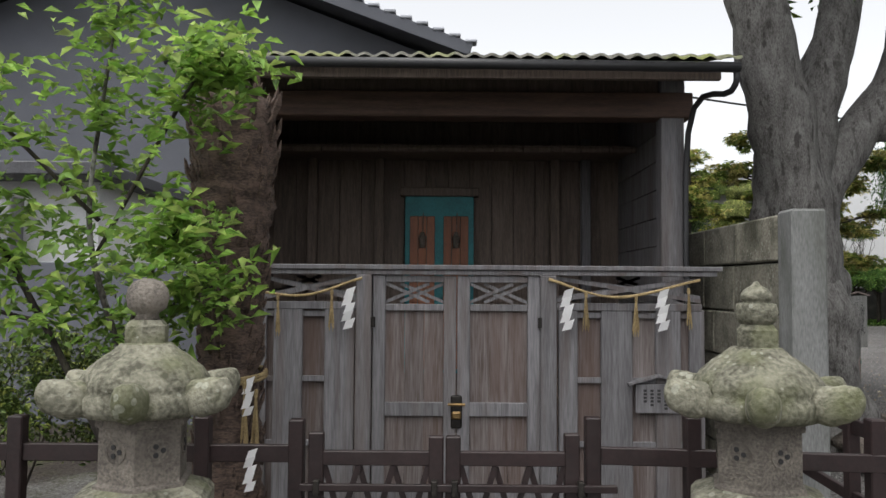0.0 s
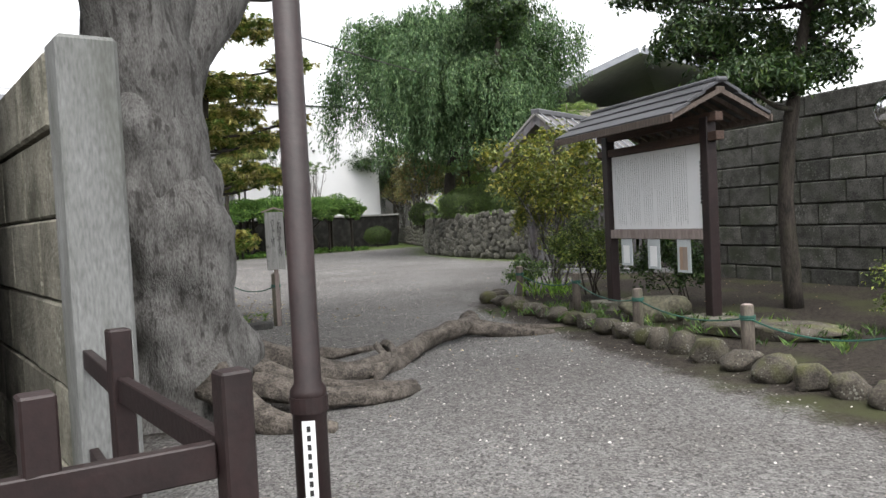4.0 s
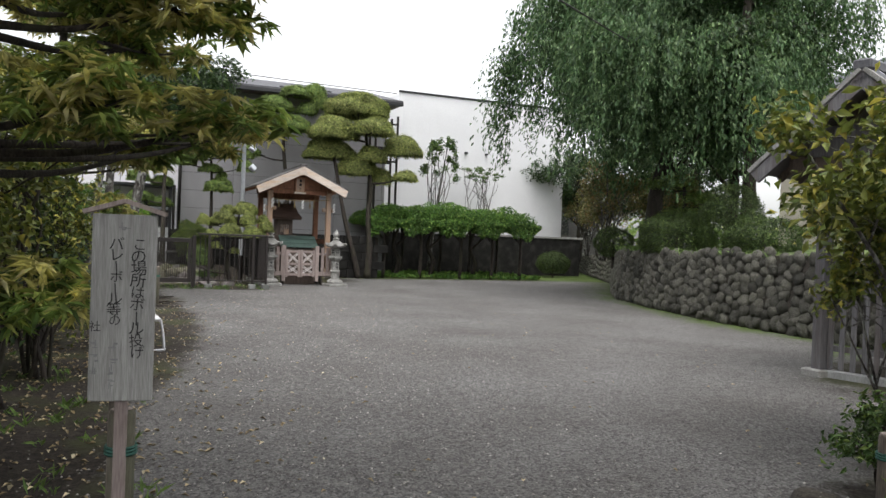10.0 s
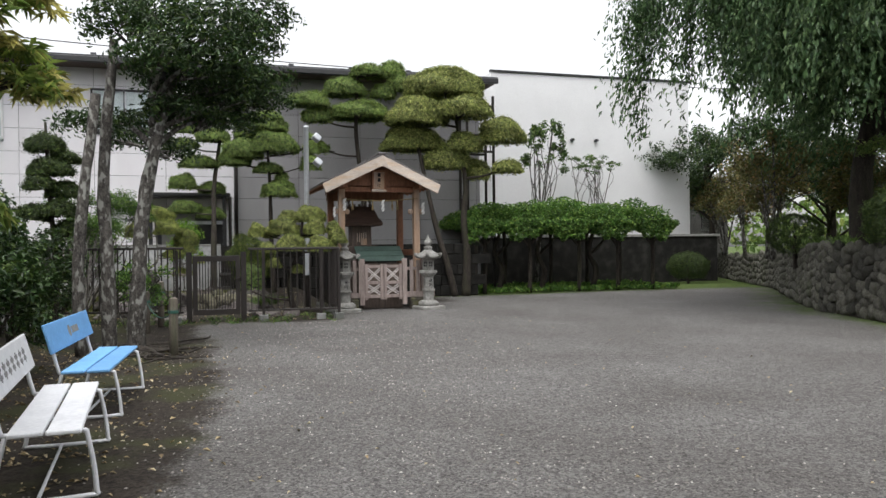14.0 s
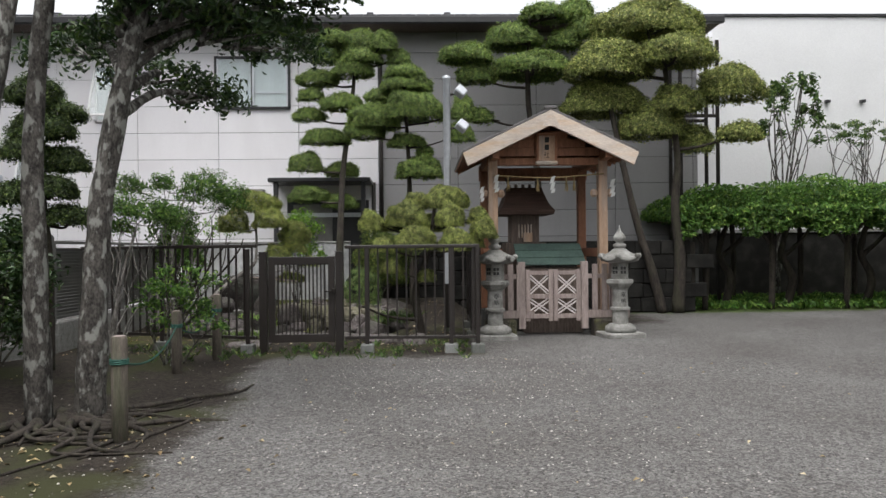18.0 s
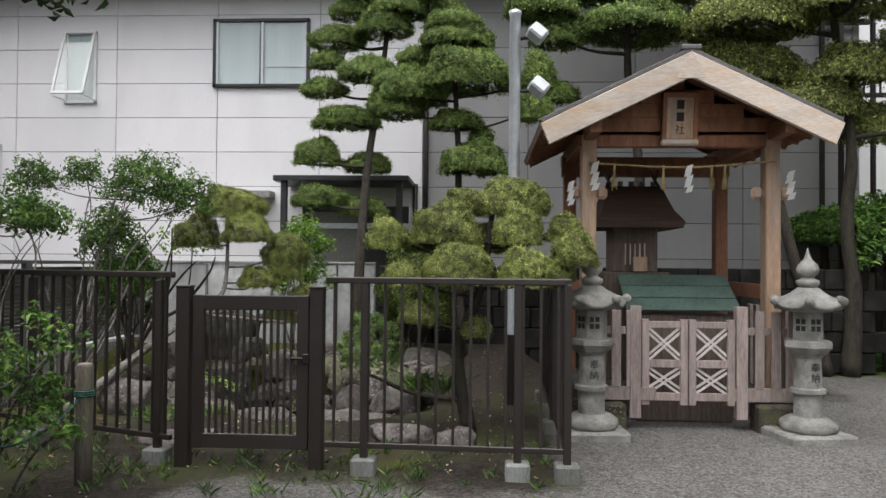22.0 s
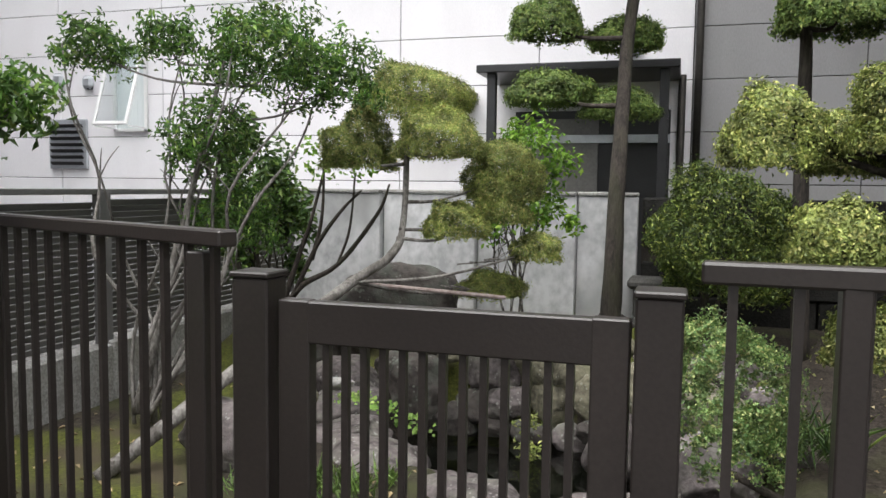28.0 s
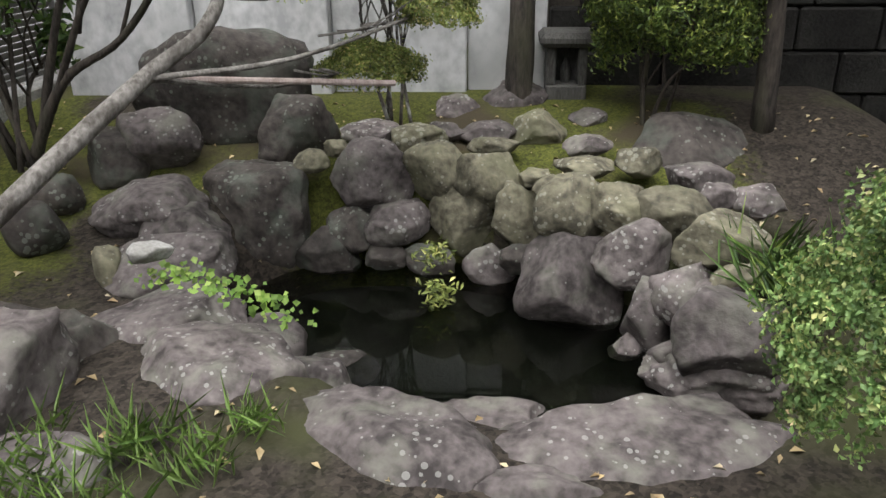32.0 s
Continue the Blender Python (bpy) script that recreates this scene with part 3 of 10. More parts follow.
def curve_points(points, steps=6):
    """Catmull-Rom through the points."""
    p = [Vector(v) for v in points]
    p = [p[0] * 2 - p[1]] + p + [p[-1] * 2 - p[-2]]
    out = []
    for i in range(1, len(p) - 2):
        for s in range(steps):
            t = s / steps
            out.append(0.5 * ((2 * p[i]) + (p[i + 1] - p[i - 1]) * t + (2 * p[i - 1] - 5 * p[i] + 4 * p[i + 1] - p[i + 2]) * t * t + (3 * p[i] - p[i - 1] - 3 * p[i + 1] + p[i + 2]) * t ** 3))
    out.append(p[-2])
    return out


def limb(bm, points, r0, r1, seg=8, steps=5, wobble=0.12, seed=0):
    pts = curve_points(points, steps)
    n = len(pts) - 1
    return tube(bm, pts, [r0 + (r1 - r0) * i / n for i in range(n + 1)], seg, wobble, seed)


def rock_mesh(name, sx, sy, sz, seed, material, sub=3, rough=0.22, flat=0.0):
    """A boulder: an icosphere cut by random planes and roughened."""
    bm = bmesh.new()
    bmesh.ops.create_icosphere(bm, subdivisions=sub, radius=1.0)
    rng = random.Random(seed)
    cuts = [(Vector((rng.gauss(0, 1), rng.gauss(0, 1), rng.gauss(0, 0.8))).normalized(), rng.uniform(0.60, 0.86)) for _ in range(11)]
    if flat:
        cuts.append((Vector((rng.uniform(-0.1, 0.1), rng.uniform(-0.1, 0.1), 1)).normalized(), 1 - flat))
    o = Vector((seed * 7.3, seed * 3.1, seed * 1.7))
    for v in bm.verts:
        c = v.co
        for n_, d in cuts:
            k = c.dot(n_) - d
            if k > 0:
                c = c - n_ * k * 0.96
        c = c * (1 + rough * 0.6 * noise.noise(c * 1.3 + o) + rough * 0.4 * noise.noise(c * 3.7 + o) + rough * 0.18 * noise.noise(c * 9.0 + o))
        v.co = Vector((c.x * sx, c.y * sy, c.z * sz))
    return finish(bm, name, material, True)


def leaves(name, centres, normals, size, material, parent=None, label="", aspect=0.45, seed=1, jitter=0.6, droop=0.0, fold=0.18, along=None):
    """Many small folded leaves in one mesh: each is a pointed blade at a centre, facing its normal."""
    rng = np.random.default_rng(seed)
    c = np.asarray(centres, dtype=np.float64)
    n = len(c)
    nn = np.asarray(normals, dtype=np.float64) + rng.normal(0, jitter, (n, 3))
    nn /= np.linalg.norm(nn, axis=1, keepdims=True) + 1e-9
    r = rng.normal(0, 1, (n, 3)) if along is None else np.asarray(along) + rng.normal(0, 0.25, (n, 3))
    if droop:
        r[:, 2] -= droop
    u = r - nn * np.sum(r * nn, axis=1, keepdims=True)
    u /= np.linalg.norm(u, axis=1, keepdims=True) + 1e-9
    v = np.cross(nn, u)
    s = (np.asarray(size) * rng.uniform(0.65, 1.3, n))[:, None]
    w = s * aspect
    a = c - u * s * 0.5
    tip = c + u * s * 0.5 - nn * s * fold * 0.6
    left = c + v * w * 0.5 - u * s * 0.05 + nn * s * fold
    right = c - v * w * 0.5 - u * s * 0.05 + nn * s * fold
    co = np.stack([a, right, tip, left], axis=1).reshape(-1, 3)
    idx = np.arange(n) * 4
    tri = np.stack([idx, idx + 1, idx + 2, idx, idx + 2, idx + 3], axis=1).reshape(-1)
    me = bpy.data.meshes.new(name)
    me.vertices.add(n * 4)
    me.vertices.foreach_set("co", co.astype(np.float32).reshape(-1))
    me.loops.add(n * 6)
    me.loops.foreach_set("vertex_index", tri.astype(np.int32))
    me.polygons.add(n * 2)
    me.polygons.foreach_set("loop_start", (np.arange(n * 2) * 3).astype(np.int32))
    me.update(calc_edges=True)
    me.materials.append(material)
    ob = new(name, me)
    if parent is not None:
        ob.parent = parent
        ob["kind"] = "stuff"
    if label:
        ob["label"] = label
    return ob


def shell(n, centre, radii, rng, inner=0.75, low=-0.6, lumps=0.12, seed=0):
    """Points and normals near the surface of a lumpy ellipsoid, with little below."""
    d = rng.normal(0, 1, (int(n * 1.8) + 8, 3))
    d /= np.linalg.norm(d, axis=1, keepdims=True)
    d = d[d[:, 2] > low][:n]
    q = rng.uniform(inner, 1.0, (len(d), 1))
    k = 1 + lumps * (np.sin(d[:, 0:1] * 5 + seed) * np.cos(d[:, 1:2] * 5.7 + seed * 2) + np.sin(d[:, 2:3] * 7 + d[:, 0:1] * 3 + seed))
    p = np.asarray(centre) + d * q * k * np.asarray(radii)
    nn = d / np.asarray(radii)
    nn /= np.linalg.norm(nn, axis=1, keepdims=True)
    return p, nn


def glyph(ch, size, m, material, parent, name="character"):
    """One written character as a thin raised mesh, standing upright and facing towards -y before m."""
    c = bpy.data.curves.new(name, "FONT")
    c.body, c.size, c.extrude, c.resolution_u = ch, size, 0.0012, 2
    c.align_x, c.align_y = "CENTER", "CENTER"
    source = bpy.data.objects.new(name, c)
    me = bpy.data.meshes.new_from_object(source)
    bpy.data.objects.remove(source)
    me.transform(m @ Matrix.Rotation(radians(90), 4, "X"))
    me.materials.clear()
    me.materials.append(material)
    ob = new(name, me)
    ob.parent = parent
    return ob


# ---- ground ----
def smooth01(a, b, x):
    t = min(1.0, max(0.0, (x - a) / (b - a)))
    return t * t * (3 - 2 * t)


POND = (9.17, 33.66, 0.92, 0.56)


def pond_depth(x, y):
    """How far inside the pond's edge, from 0 at the rim to 1 in the middle."""
    a = radians(-26)
    dx, dy = x - POND[0], y - POND[1]
    u, v = dx * math.cos(a) + dy * math.sin(a), -dx * math.sin(a) + dy * math.cos(a)
    return 1 - math.sqrt((u / POND[2]) ** 2 + (v / POND[3]) ** 2)


def ground_z(x, y):
    z = -0.15 * smooth01(6.6, 7.9, y) * (1 - smooth01(4.3, 5.2, x)) * (1 - smooth01(15, 18, y))
    z += 0.36 * smooth01(33.9, 35.7, y) * smooth01(5.5, 6.2, x) * (1 - smooth01(11.4, 12.2, x)) * (1 - smooth01(38, 39, y))
    z += 0.10 * (1 - smooth01(6.4, 8.0, x)) * smooth01(12, 15, y) * (1 - smooth01(29, 31, y))
    p = pond_depth(x, y)
    z -= 0.75 * smooth01(-0.72, 0.0, p)
    z += 0.012 * noise.noise(Vector((x * 0.6, y * 0.6, 0))) + 0.006 * noise.noise(Vector((x * 2.7, y * 2.7, 4)))
    return z


def right_edge(y):
    """Where the gravel ends on the side of the notice board."""
    pts = ((-30, 6.0), (5.0, 8.2), (5.95, 8.55), (7.25, 9.05), (8.45, 9.55), (9.66, 9.97), (11.0, 10.4), (12.9, 11.2), (13.3, 11.6), (13.9, 13.2), (14.6, 15.6), (16.9, 15.9), (19.0, 19.0), (23.0, 19.4), (28.0, 20.8), (29.7, 21.9), (35.0, 25.6), (46.0, 31.0), (90, 50))
    for (ya, xa), (yb, xb) in zip(pts, pts[1:]):
        if ya <= y <= yb:
            return xa + (xb - xa) * (y - ya) / (yb - ya)
    return pts[-1][1]


def ground_kind(x, y):
    w = 0.18 * noise.noise(Vector((x * 1.4, y * 1.4, 9)))
    if x > right_edge(y) + w * 0.5 and 4 < y < 17.2:
        return 1
    if x > right_edge(y) - 0.4:
        return 3 if y > 18 else 1
    if 5.7 < y < 8.2 and x < 4.45 + w:
        return 1
    if 13.7 < y < 31 and x < 8.15 + 1.2 * smooth01(15, 23, y) - 0.25 * smooth01(26, 30, y) + 1.5 * w:
        return 1
    if 30.2 + w < y < 38 and 5.5 < x < 11.85:
        return 2 if noise.noise(Vector((x * 1.1, y * 1.1, 3))) > (-0.22 if y > 34.3 else 0.0) and (y < 31.2 or y > 34.3 or x < 7.6) and x < 10.6 else 1
    if y > 35.9 + w and x > 15.2:
        return 3
    if y > 33.8 and 11.8 < x <= 15.2 + w:
        return 1
    if x < 6.55 + 0.42 * smooth01(10, 13.5, y) * 2 + 1.6 * w and 9.2 + w < y < 13.75:
        return 1
    return 0


def axis_steps(stops):
    out = []
    for (a, d), (b, _) in zip(stops, stops[1:]):
        out += list(np.arange(a, b, d))
    return out + [stops[-1][0]]


def build_ground():
    xs = axis_steps([(-400, 80), (-40, 8), (-8, 1.0), (0, 0.4), (6, 0.15), (13, 0.4), (20, 1.0), (36, 12), (60, 80), (400, 1)])
    ys = axis_steps([(-400, 80), (-40, 8), (-8, 1.0), (2, 0.4), (10, 0.3), (28, 0.2), (31.5, 0.09), (35.6, 0.25), (40, 1.5), (70, 80), (460, 1)])
    verts = [(x, y, ground_z(x, y) if -8 < x < 40 and -8 < y < 60 else 0.0) for y in ys for x in xs]
    nx = len(xs)
    faces = [(j * nx + i, j * nx + i + 1, (j + 1) * nx + i + 1, (j + 1) * nx + i) for j in range(len(ys) - 1) for i in range(nx - 1)]
    me = bpy.data.meshes.new("ground")
    me.from_pydata(verts, [], faces)
    me.materials.append(GROUND)
    kinds = np.array([ground_kind(x, y) for y in ys for x in xs])
    mask = np.zeros((len(verts), 4), dtype=np.float32)
    for k in (1, 2, 3):
        mask[kinds == k, k - 1] = 1.0
    mask[kinds == 2, 0] = 1.0
    # the kinds of ground run into one another over half a metre
    grid = mask.reshape(len(ys), nx, 4)
    for _ in range(2):
        soft = grid.copy()
        soft[1:-1] = (grid[:-2] + grid[1:-1] + grid[2:]) / 3
        grid = soft.copy()
        grid[:, 1:-1] = (soft[:, :-2] + soft[:, 1:-1] + soft[:, 2:]) / 3
    mask = grid.reshape(-1, 4)
    mask[:, 3] = 1.0
    layer = me.color_attributes.new("surface", "FLOAT_COLOR", "POINT")
    layer.data.foreach_set("color", mask.reshape(-1))
    me.shade_smooth()
    return tagged(new("ground", me), kind="structure")


build_ground()


# ---- first shrine: sheltering building, plank fence and gate ----
FY = 8.35


def shrine_building():
    b = thing("shrine_building", "open-fronted dark old wooden shrine shelter with mossy corrugated roof", "shrine")
    for x in (-0.15, 4.06):
        part("corner_post", boxed(x - 0.11, x + 0.11, 9.28, 9.46, -0.2, 3.7, 0.01), WOOD_GREY, b, "grey weathered corner post")
    # side wall of horizontal planks
    for side, x in (("right", 4.06), ("left", -0.15)):
        for i in range(14):
            part("side_board", boxed(x - 0.03, x + 0.03, 9.46, 11.5, -0.2 + i * 0.28, 0.075 + i * 0.28, 0.006), WOOD_GREY if side == "right" else WOOD_DARK, b)
    for i in range(16):
        part("back_plank", boxed(-0.12 + i * 0.262, 0.137 + i * 0.262, 11.40 + 0.006 * (i % 2), 11.47, -0.2, 3.75, 0.004), WOOD_DARK, b)
    part("back_sheathing", boxed(-0.2, 4.1, 11.475, 11.52, -0.2, 4.4), WOOD_DARK, b)
    for x in (0.35, 1.15, 3.25, 3.62):
        part("inner_post", boxed(x - 0.055, x + 0.055, 11.28, 11.39, -0.2, 3.4, 0.008), WOOD_GREY if x > 3.5 else WOOD_DARK, b)
    part("floor", boxed(-0.1, 4.0, 9.5, 11.4, -0.2, 0.55), WOOD_DARK, b)
    # beams under the eave
    part("front_beam", boxed(-0.35, 4.25, 9.26, 9.5, 3.22, 3.46, 0.012), WOOD_BEAM, b, "red-brown front beam")
    part("infill_board", boxed(-0.3, 4.2, 9.36, 9.42, 3.46, 3.80, 0), WOOD_DARK, b)
    part("eave_board", boxed(-0.4, 4.3, 8.66, 8.72, 3.42, 3.58, 0.006), WOOD_DARK, b)
    for i in range(14):
        bm = bmesh.new()
        beam(bm, (-0.3 + i * 0.35, 8.7, 3.50), (-0.3 + i * 0.35, 11.6, 4.22), 0.06, 0.09)
        part("rafter", bm, WOOD_DARK, b)
    # corrugated roof sheet
    bm = bmesh.new()
    n = 160
    rows = []
    for yy, zz in ((8.58, 3.585), (8.585, 3.61), (10.2, 4.0), (12.2, 4.5)):
        rows.append([bm.verts.new((-0.5 + 4.95 * i / n, yy + 0.01 * math.sin(i * 0.7), zz + (0.016 * math.sin(i * 2 * math.pi / 5)) + 0.008 * noise.noise(Vector((i * 0.2, yy, 0))))) for i in range(n + 1)])
    for a, c in zip(rows, rows[1:]):
        for i in range(n):
            bm.faces.new((a[i], a[i + 1], c[i + 1], c[i]))
    part("roof_sheet", bm, ROOF_MOSS, b, "mossy corrugated roof sheet", True)
    part("roof_boarding", box(bmesh.new(), -0.5, 4.4, 8.62, 12.3, -0.03, 0.0, 0, Matrix.Translation((0, 8.62, 3.56)) @ Matrix.Rotation(radians(14), 4, "X") @ Matrix.Translation((0, -8.62, 0))), WOOD_DARK, b)
    # inner hood of bark shingles over the sanctum
    bm = bmesh.new()
    for i in range(13):
        x0 = -0.05 + i * 0.316
        tube(bm, [(x0, 10.55, 3.14), (x0 + 0.30, 10.55, 3.14)], 0.035 + 0.004 * (i % 2), 8)
    box(bm, -0.08, 4.02, 10.56, 11.4, 3.15, 3.19)
    box(bm, -0.12, 4.03, 9.5, 11.46, 3.62, 3.66)
    part("inner_hood", bm, WOOD_DARK, b, "dark inner eave of rolled bark")
    # gutter and its strut
    bm = bmesh.new()
    tube(bm, [(-0.45, 8.56, 3.53), (4.42, 8.56, 3.50)], 0.045, 10)
    part("gutter", bm, BLACK_FRAME, b, "dark rain gutter", True)
    bm = bmesh.new()
    tube(bm, curve_points([(4.40, 8.58, 3.5), (4.38, 8.65, 3.32), (4.18, 9.2, 3.06), (4.17, 9.2, 0.2)], 5), 0.028, 8)
    part("downpipe", bm, BLACK_FRAME, b, "", True)
    # painted inner door
    d = part("sanctum_door", boxed(1.46, 2.28, 11.30, 11.36, 0.6, 2.70, 0.006), TEAL, b, "teal painted door frame with red-brown leaves")
    for x in (1.52, 1.92):
        bm = bmesh.new()
        for k in range(3):
            box(bm, x + k * 0.1, x + 0.095 + k * 0.1, 11.27, 11.30, 0.65, 2.46, 0.004)
        part("door_leaf", bm, DOOR_RED, d)
        bm = bmesh.new()
        tube(bm, [(x + 0.16, 11.25, 2.5), (x + 0.15, 11.25, 2.25)], 0.006, 6)
        tube(bm, [(x + 0.15, 11.25, 2.27), (x + 0.15, 11.25, 2.20), (x + 0.15, 11.25, 2.08)], [0.02, 0.045, 0.035], 8)
        part("wooden_tag", bm, ROOT_BARK, d)
    part("door_lintel", boxed(1.40, 2.34, 11.26, 11.4, 2.70, 2.80, 0.006), WOOD_DARK, b)
    return b


shrine_building()


def shrine_fence():
    f = thing("plank_fence", "weathered grey wooden shrine fence with lattice top panels", "fence")
    z0 = -0.16
    part("top_rail", boxed(0.3, 4.16, FY - 0.07, FY + 0.09, 1.76, 1.80, 0.006), WOOD_GREY, f)
    part("top_rail", boxed(0.3, 4.12, FY - 0.05, FY + 0.06, 1.72, 1.757, 0.004), WOOD_GREY, f)
    for x0, x1 in ((0.44, 1.22), (2.83, 4.0)):
        part("middle_rail", boxed(x0, x1, FY - 0.035, FY + 0.03, 1.44, 1.50, 0.004), WOOD_GREY, f)
        # crossed laths in the top panel
        for k in range(2):
            bm = bmesh.new()
            beam(bm, (x0, FY + 0.012 * k, 1.52 + 0.02 * k), (x1, FY + 0.012 * k, 1.70), 0.012, 0.03)
            beam(bm, (x0, FY + 0.005 + 0.012 * k, 1.70), (x1, FY + 0.005 + 0.012 * k, 1.52 + 0.03 * k), 0.012, 0.03)
            beam(bm, ((x0 + x1) / 2 - 0.45, FY + 0.02, 1.52), ((x0 + x1) / 2 + 0.1, FY + 0.02, 1.71), 0.012, 0.025)
            beam(bm, ((x0 + x1) / 2 - 0.1, FY + 0.025, 1.71), ((x0 + x1) / 2 + 0.45, FY + 0.025, 1.52), 0.012, 0.025)
            part("lattice_lath", bm, WOOD_GREY, f)
    for x0, x1 in ((0.38, 0.50), (0.56, 0.79), (0.97, 1.21), (2.85, 3.0), (3.19, 3.44), (3.63, 3.83), (3.90, 4.02)):
        part("plank", boxed(x0, x1, FY - 0.03, FY + 0.012, z0, 1.45, 0.005), WOOD_GREY, f)
    for x0, x1 in ((0.50, 0.56), (0.79, 0.97), (3.0, 3.19), (3.44, 3.63), (3.83, 3.90)):
        part("panel", boxed(x0 - 0.004, x1 + 0.004, FY + 0.014, FY + 0.03, z0, 1.45), WOOD_PANEL, f, "brown rain-stained recessed panel")
        for z in (1.38, 0.86, 0.35):
            part("batten", boxed(x0, x1, FY - 0.015, FY + 0.012, z, z + 0.045, 0.003), WOOD_GREY, f)
    for x0, x1 in ((1.22, 1.345), (2.70, 2.83)):
        part("gate_post", boxed(x0, x1, FY - 0.055, FY + 0.06, z0, 1.72, 0.008), WOOD_GREY, f)
    # little wooden tablet hung on the planks
    t = part("tablet", boxed(3.46, 3.80, FY - 0.055, FY - 0.034, 0.63, 0.86, 0.003), WOOD_GREY, f, "small pentagonal wooden tablet with writing")
    bm = bmesh.new()
    beam(bm, (3.40, FY - 0.05, 0.86), (3.64, FY - 0.05, 0.93), 0.06, 0.02)
    beam(bm, (3.64, FY - 0.05, 0.93), (3.86, FY - 0.05, 0.86), 0.06, 0.02)
    part("tablet_roof", bm, WOOD_GREY, t)
    bm = bmesh.new()
    rng = random.Random(4)
    for i in range(5):
        for k in range(rng.randint(4, 6)):
            box(bm, 3.52 + i * 0.055, 3.545 + i * 0.055, FY - 0.0585, FY - 0.056, 0.80 - k * 0.028, 0.818 - k * 0.028)
    part("tablet_writing", bm, INK, t)["kind"] = "stuff"


shrine_fence()


def shrine_gate():
    g = thing("shrine_gate", "closed grey wooden double gate with brown panels and iron lock", "gate")
    z0 = -0.1
    for s, xa, xb in ((1, 1.355, 2.025), (-1, 2.035, 2.70)):
        w = 0.10
        leaf = part("gate_leaf", boxed(xa, xa + w, FY - 0.03, FY + 0.02, z0, 1.715, 0.005), WOOD_GREY, g)
        part("stile", boxed(xb - w, xb, FY - 0.03, FY + 0.02, z0, 1.715, 0.005), WOOD_GREY, leaf)
        for za, zb in ((1.66, 1.715), (1.43, 1.485), (0.59, 0.70), (z0, 0.05)):
            part("rail", boxed(xa + w, xb - w, FY - 0.024, FY + 0.016, za, zb, 0.004), WOOD_GREY, leaf)
        for k in range(3):
            dx = (xb - xa - 2 * w) / 3
            part("panel_board", boxed(xa + w + k * dx, xa + w + (k + 1) * dx - 0.003, FY, FY + 0.012, 0.04, 1.44), WOOD_PANEL, leaf, "rain-streaked brown panel board")
        cx, hw = (xa + xb) / 2, (xb - xa) / 2 - w
        for k, (a, b_) in enumerate((((-1, 1.50), (0.5, 1.65)), ((-1, 1.65), (0.5, 1.50)), ((-0.5, 1.50), (1, 1.65)), ((-0.5, 1.65), (1, 1.50)))):
            bm = bmesh.new()
            beam(bm, (cx + a[0] * hw, FY - 0.012 + k * 0.006, a[1]), (cx + b_[0] * hw, FY - 0.012 + k * 0.006, b_[1]), 0.008, 0.026)
            part("lattice_lath", bm, WOOD_GREY, leaf)
        bm = bmesh.new()
        lathe(bm, [(0.02, 0), (0.02, 0.08)], 8, (xa + 0.0 if s > 0 else xb, FY - 0.04, 1.3))
        part("hinge", bm, IRON, leaf)
    bm = bmesh.new()
    box(bm, 1.985, 2.075, FY - 0.045, FY - 0.03, 0.50, 0.76, 0.012)
    part("lock_plate", bm, IRON, g, "black iron lock plate")
    bm = bmesh.new()
    box(bm, 1.992, 2.068, FY - 0.085, FY - 0.045, 0.575, 0.635, 0.012)
    part("padlock", bm, BRASS, g, "tarnished brass lock")
    bm = bmesh.new()
    tube(bm, [(1.96, FY - 0.07, 0.69), (2.10, FY - 0.07, 0.69)], 0.011, 8)
    part("latch_bar", bm, BRASS, g)


shrine_gate()


def shide(x, y, z, s=1.0, lean=1):
    """A zigzag folded paper streamer."""
    o = thing("paper_streamer", "white zigzag folded paper streamer hanging from straw rope", "paper streamer", group="paper streamers")
    k = 0.0
    s *= 0.74
    w = 0.044 * s
    for i in range(5):
        bm = bmesh.new()
        x0 = x + k
        h = 0.085 * s
        vs = [bm.verts.new((x0 - w + 0.03 * s, y - 0.004 * i, z - i * h * 0.86)), bm.verts.new((x0 + w + 0.03 * s, y - 0.004 * i - 0.004, z - i * h * 0.86 + 0.03 * s)), bm.verts.new((x0 + w, y - 0.004 * i - 0.008, z - i * h * 0.86 - h * 0.75)), bm.verts.new((x0 - w, y - 0.004 * i, z - i * h * 0.86 - h))]
        f = bm.faces.new(vs)
        bmesh.ops.solidify(bm, geom=[f], thickness=0.002)
        part("paper_fold", bm, PAPER, o)
        k += (0.018 if i % 2 else -0.018) * s * lean
    return o


def tassel(x, y, z, L=0.3, seed=0):
    rng = random.Random(seed)
    o = thing("straw_tassel", "dry straw tassel hanging from a sacred rope", "tassel", group="straw tassels")
    bm = bmesh.new()
    for i in range(14):
        a, b = rng.uniform(-0.028, 0.028), rng.uniform(-0.02, 0.02)
        tube(bm, [(x, y, z), (x + a * 0.4, y + b * 0.4, z - L * 0.4), (x + a, y + b, z - L * rng.uniform(0.8, 1.0))], [0.005, 0.004, 0.003], 4)
    part("straw", bm, STRAW, o)["kind"] = "stuff"
    bm = bmesh.new()
    lathe(bm, [(0.012, -0.05), (0.014, -0.02), (0.010, 0.0)], 8, (x, y, z))
    part("binding", bm, STRAW, o)
    return o


def sacred_rope(points, name_label):
    o = thing("straw_rope", name_label, "rope")
    bm = bmesh.new()
    tube(bm, curve_points(points, 8), 0.011, 8, 0.3)
    part("strand", bm, STRAW, o)
    return o


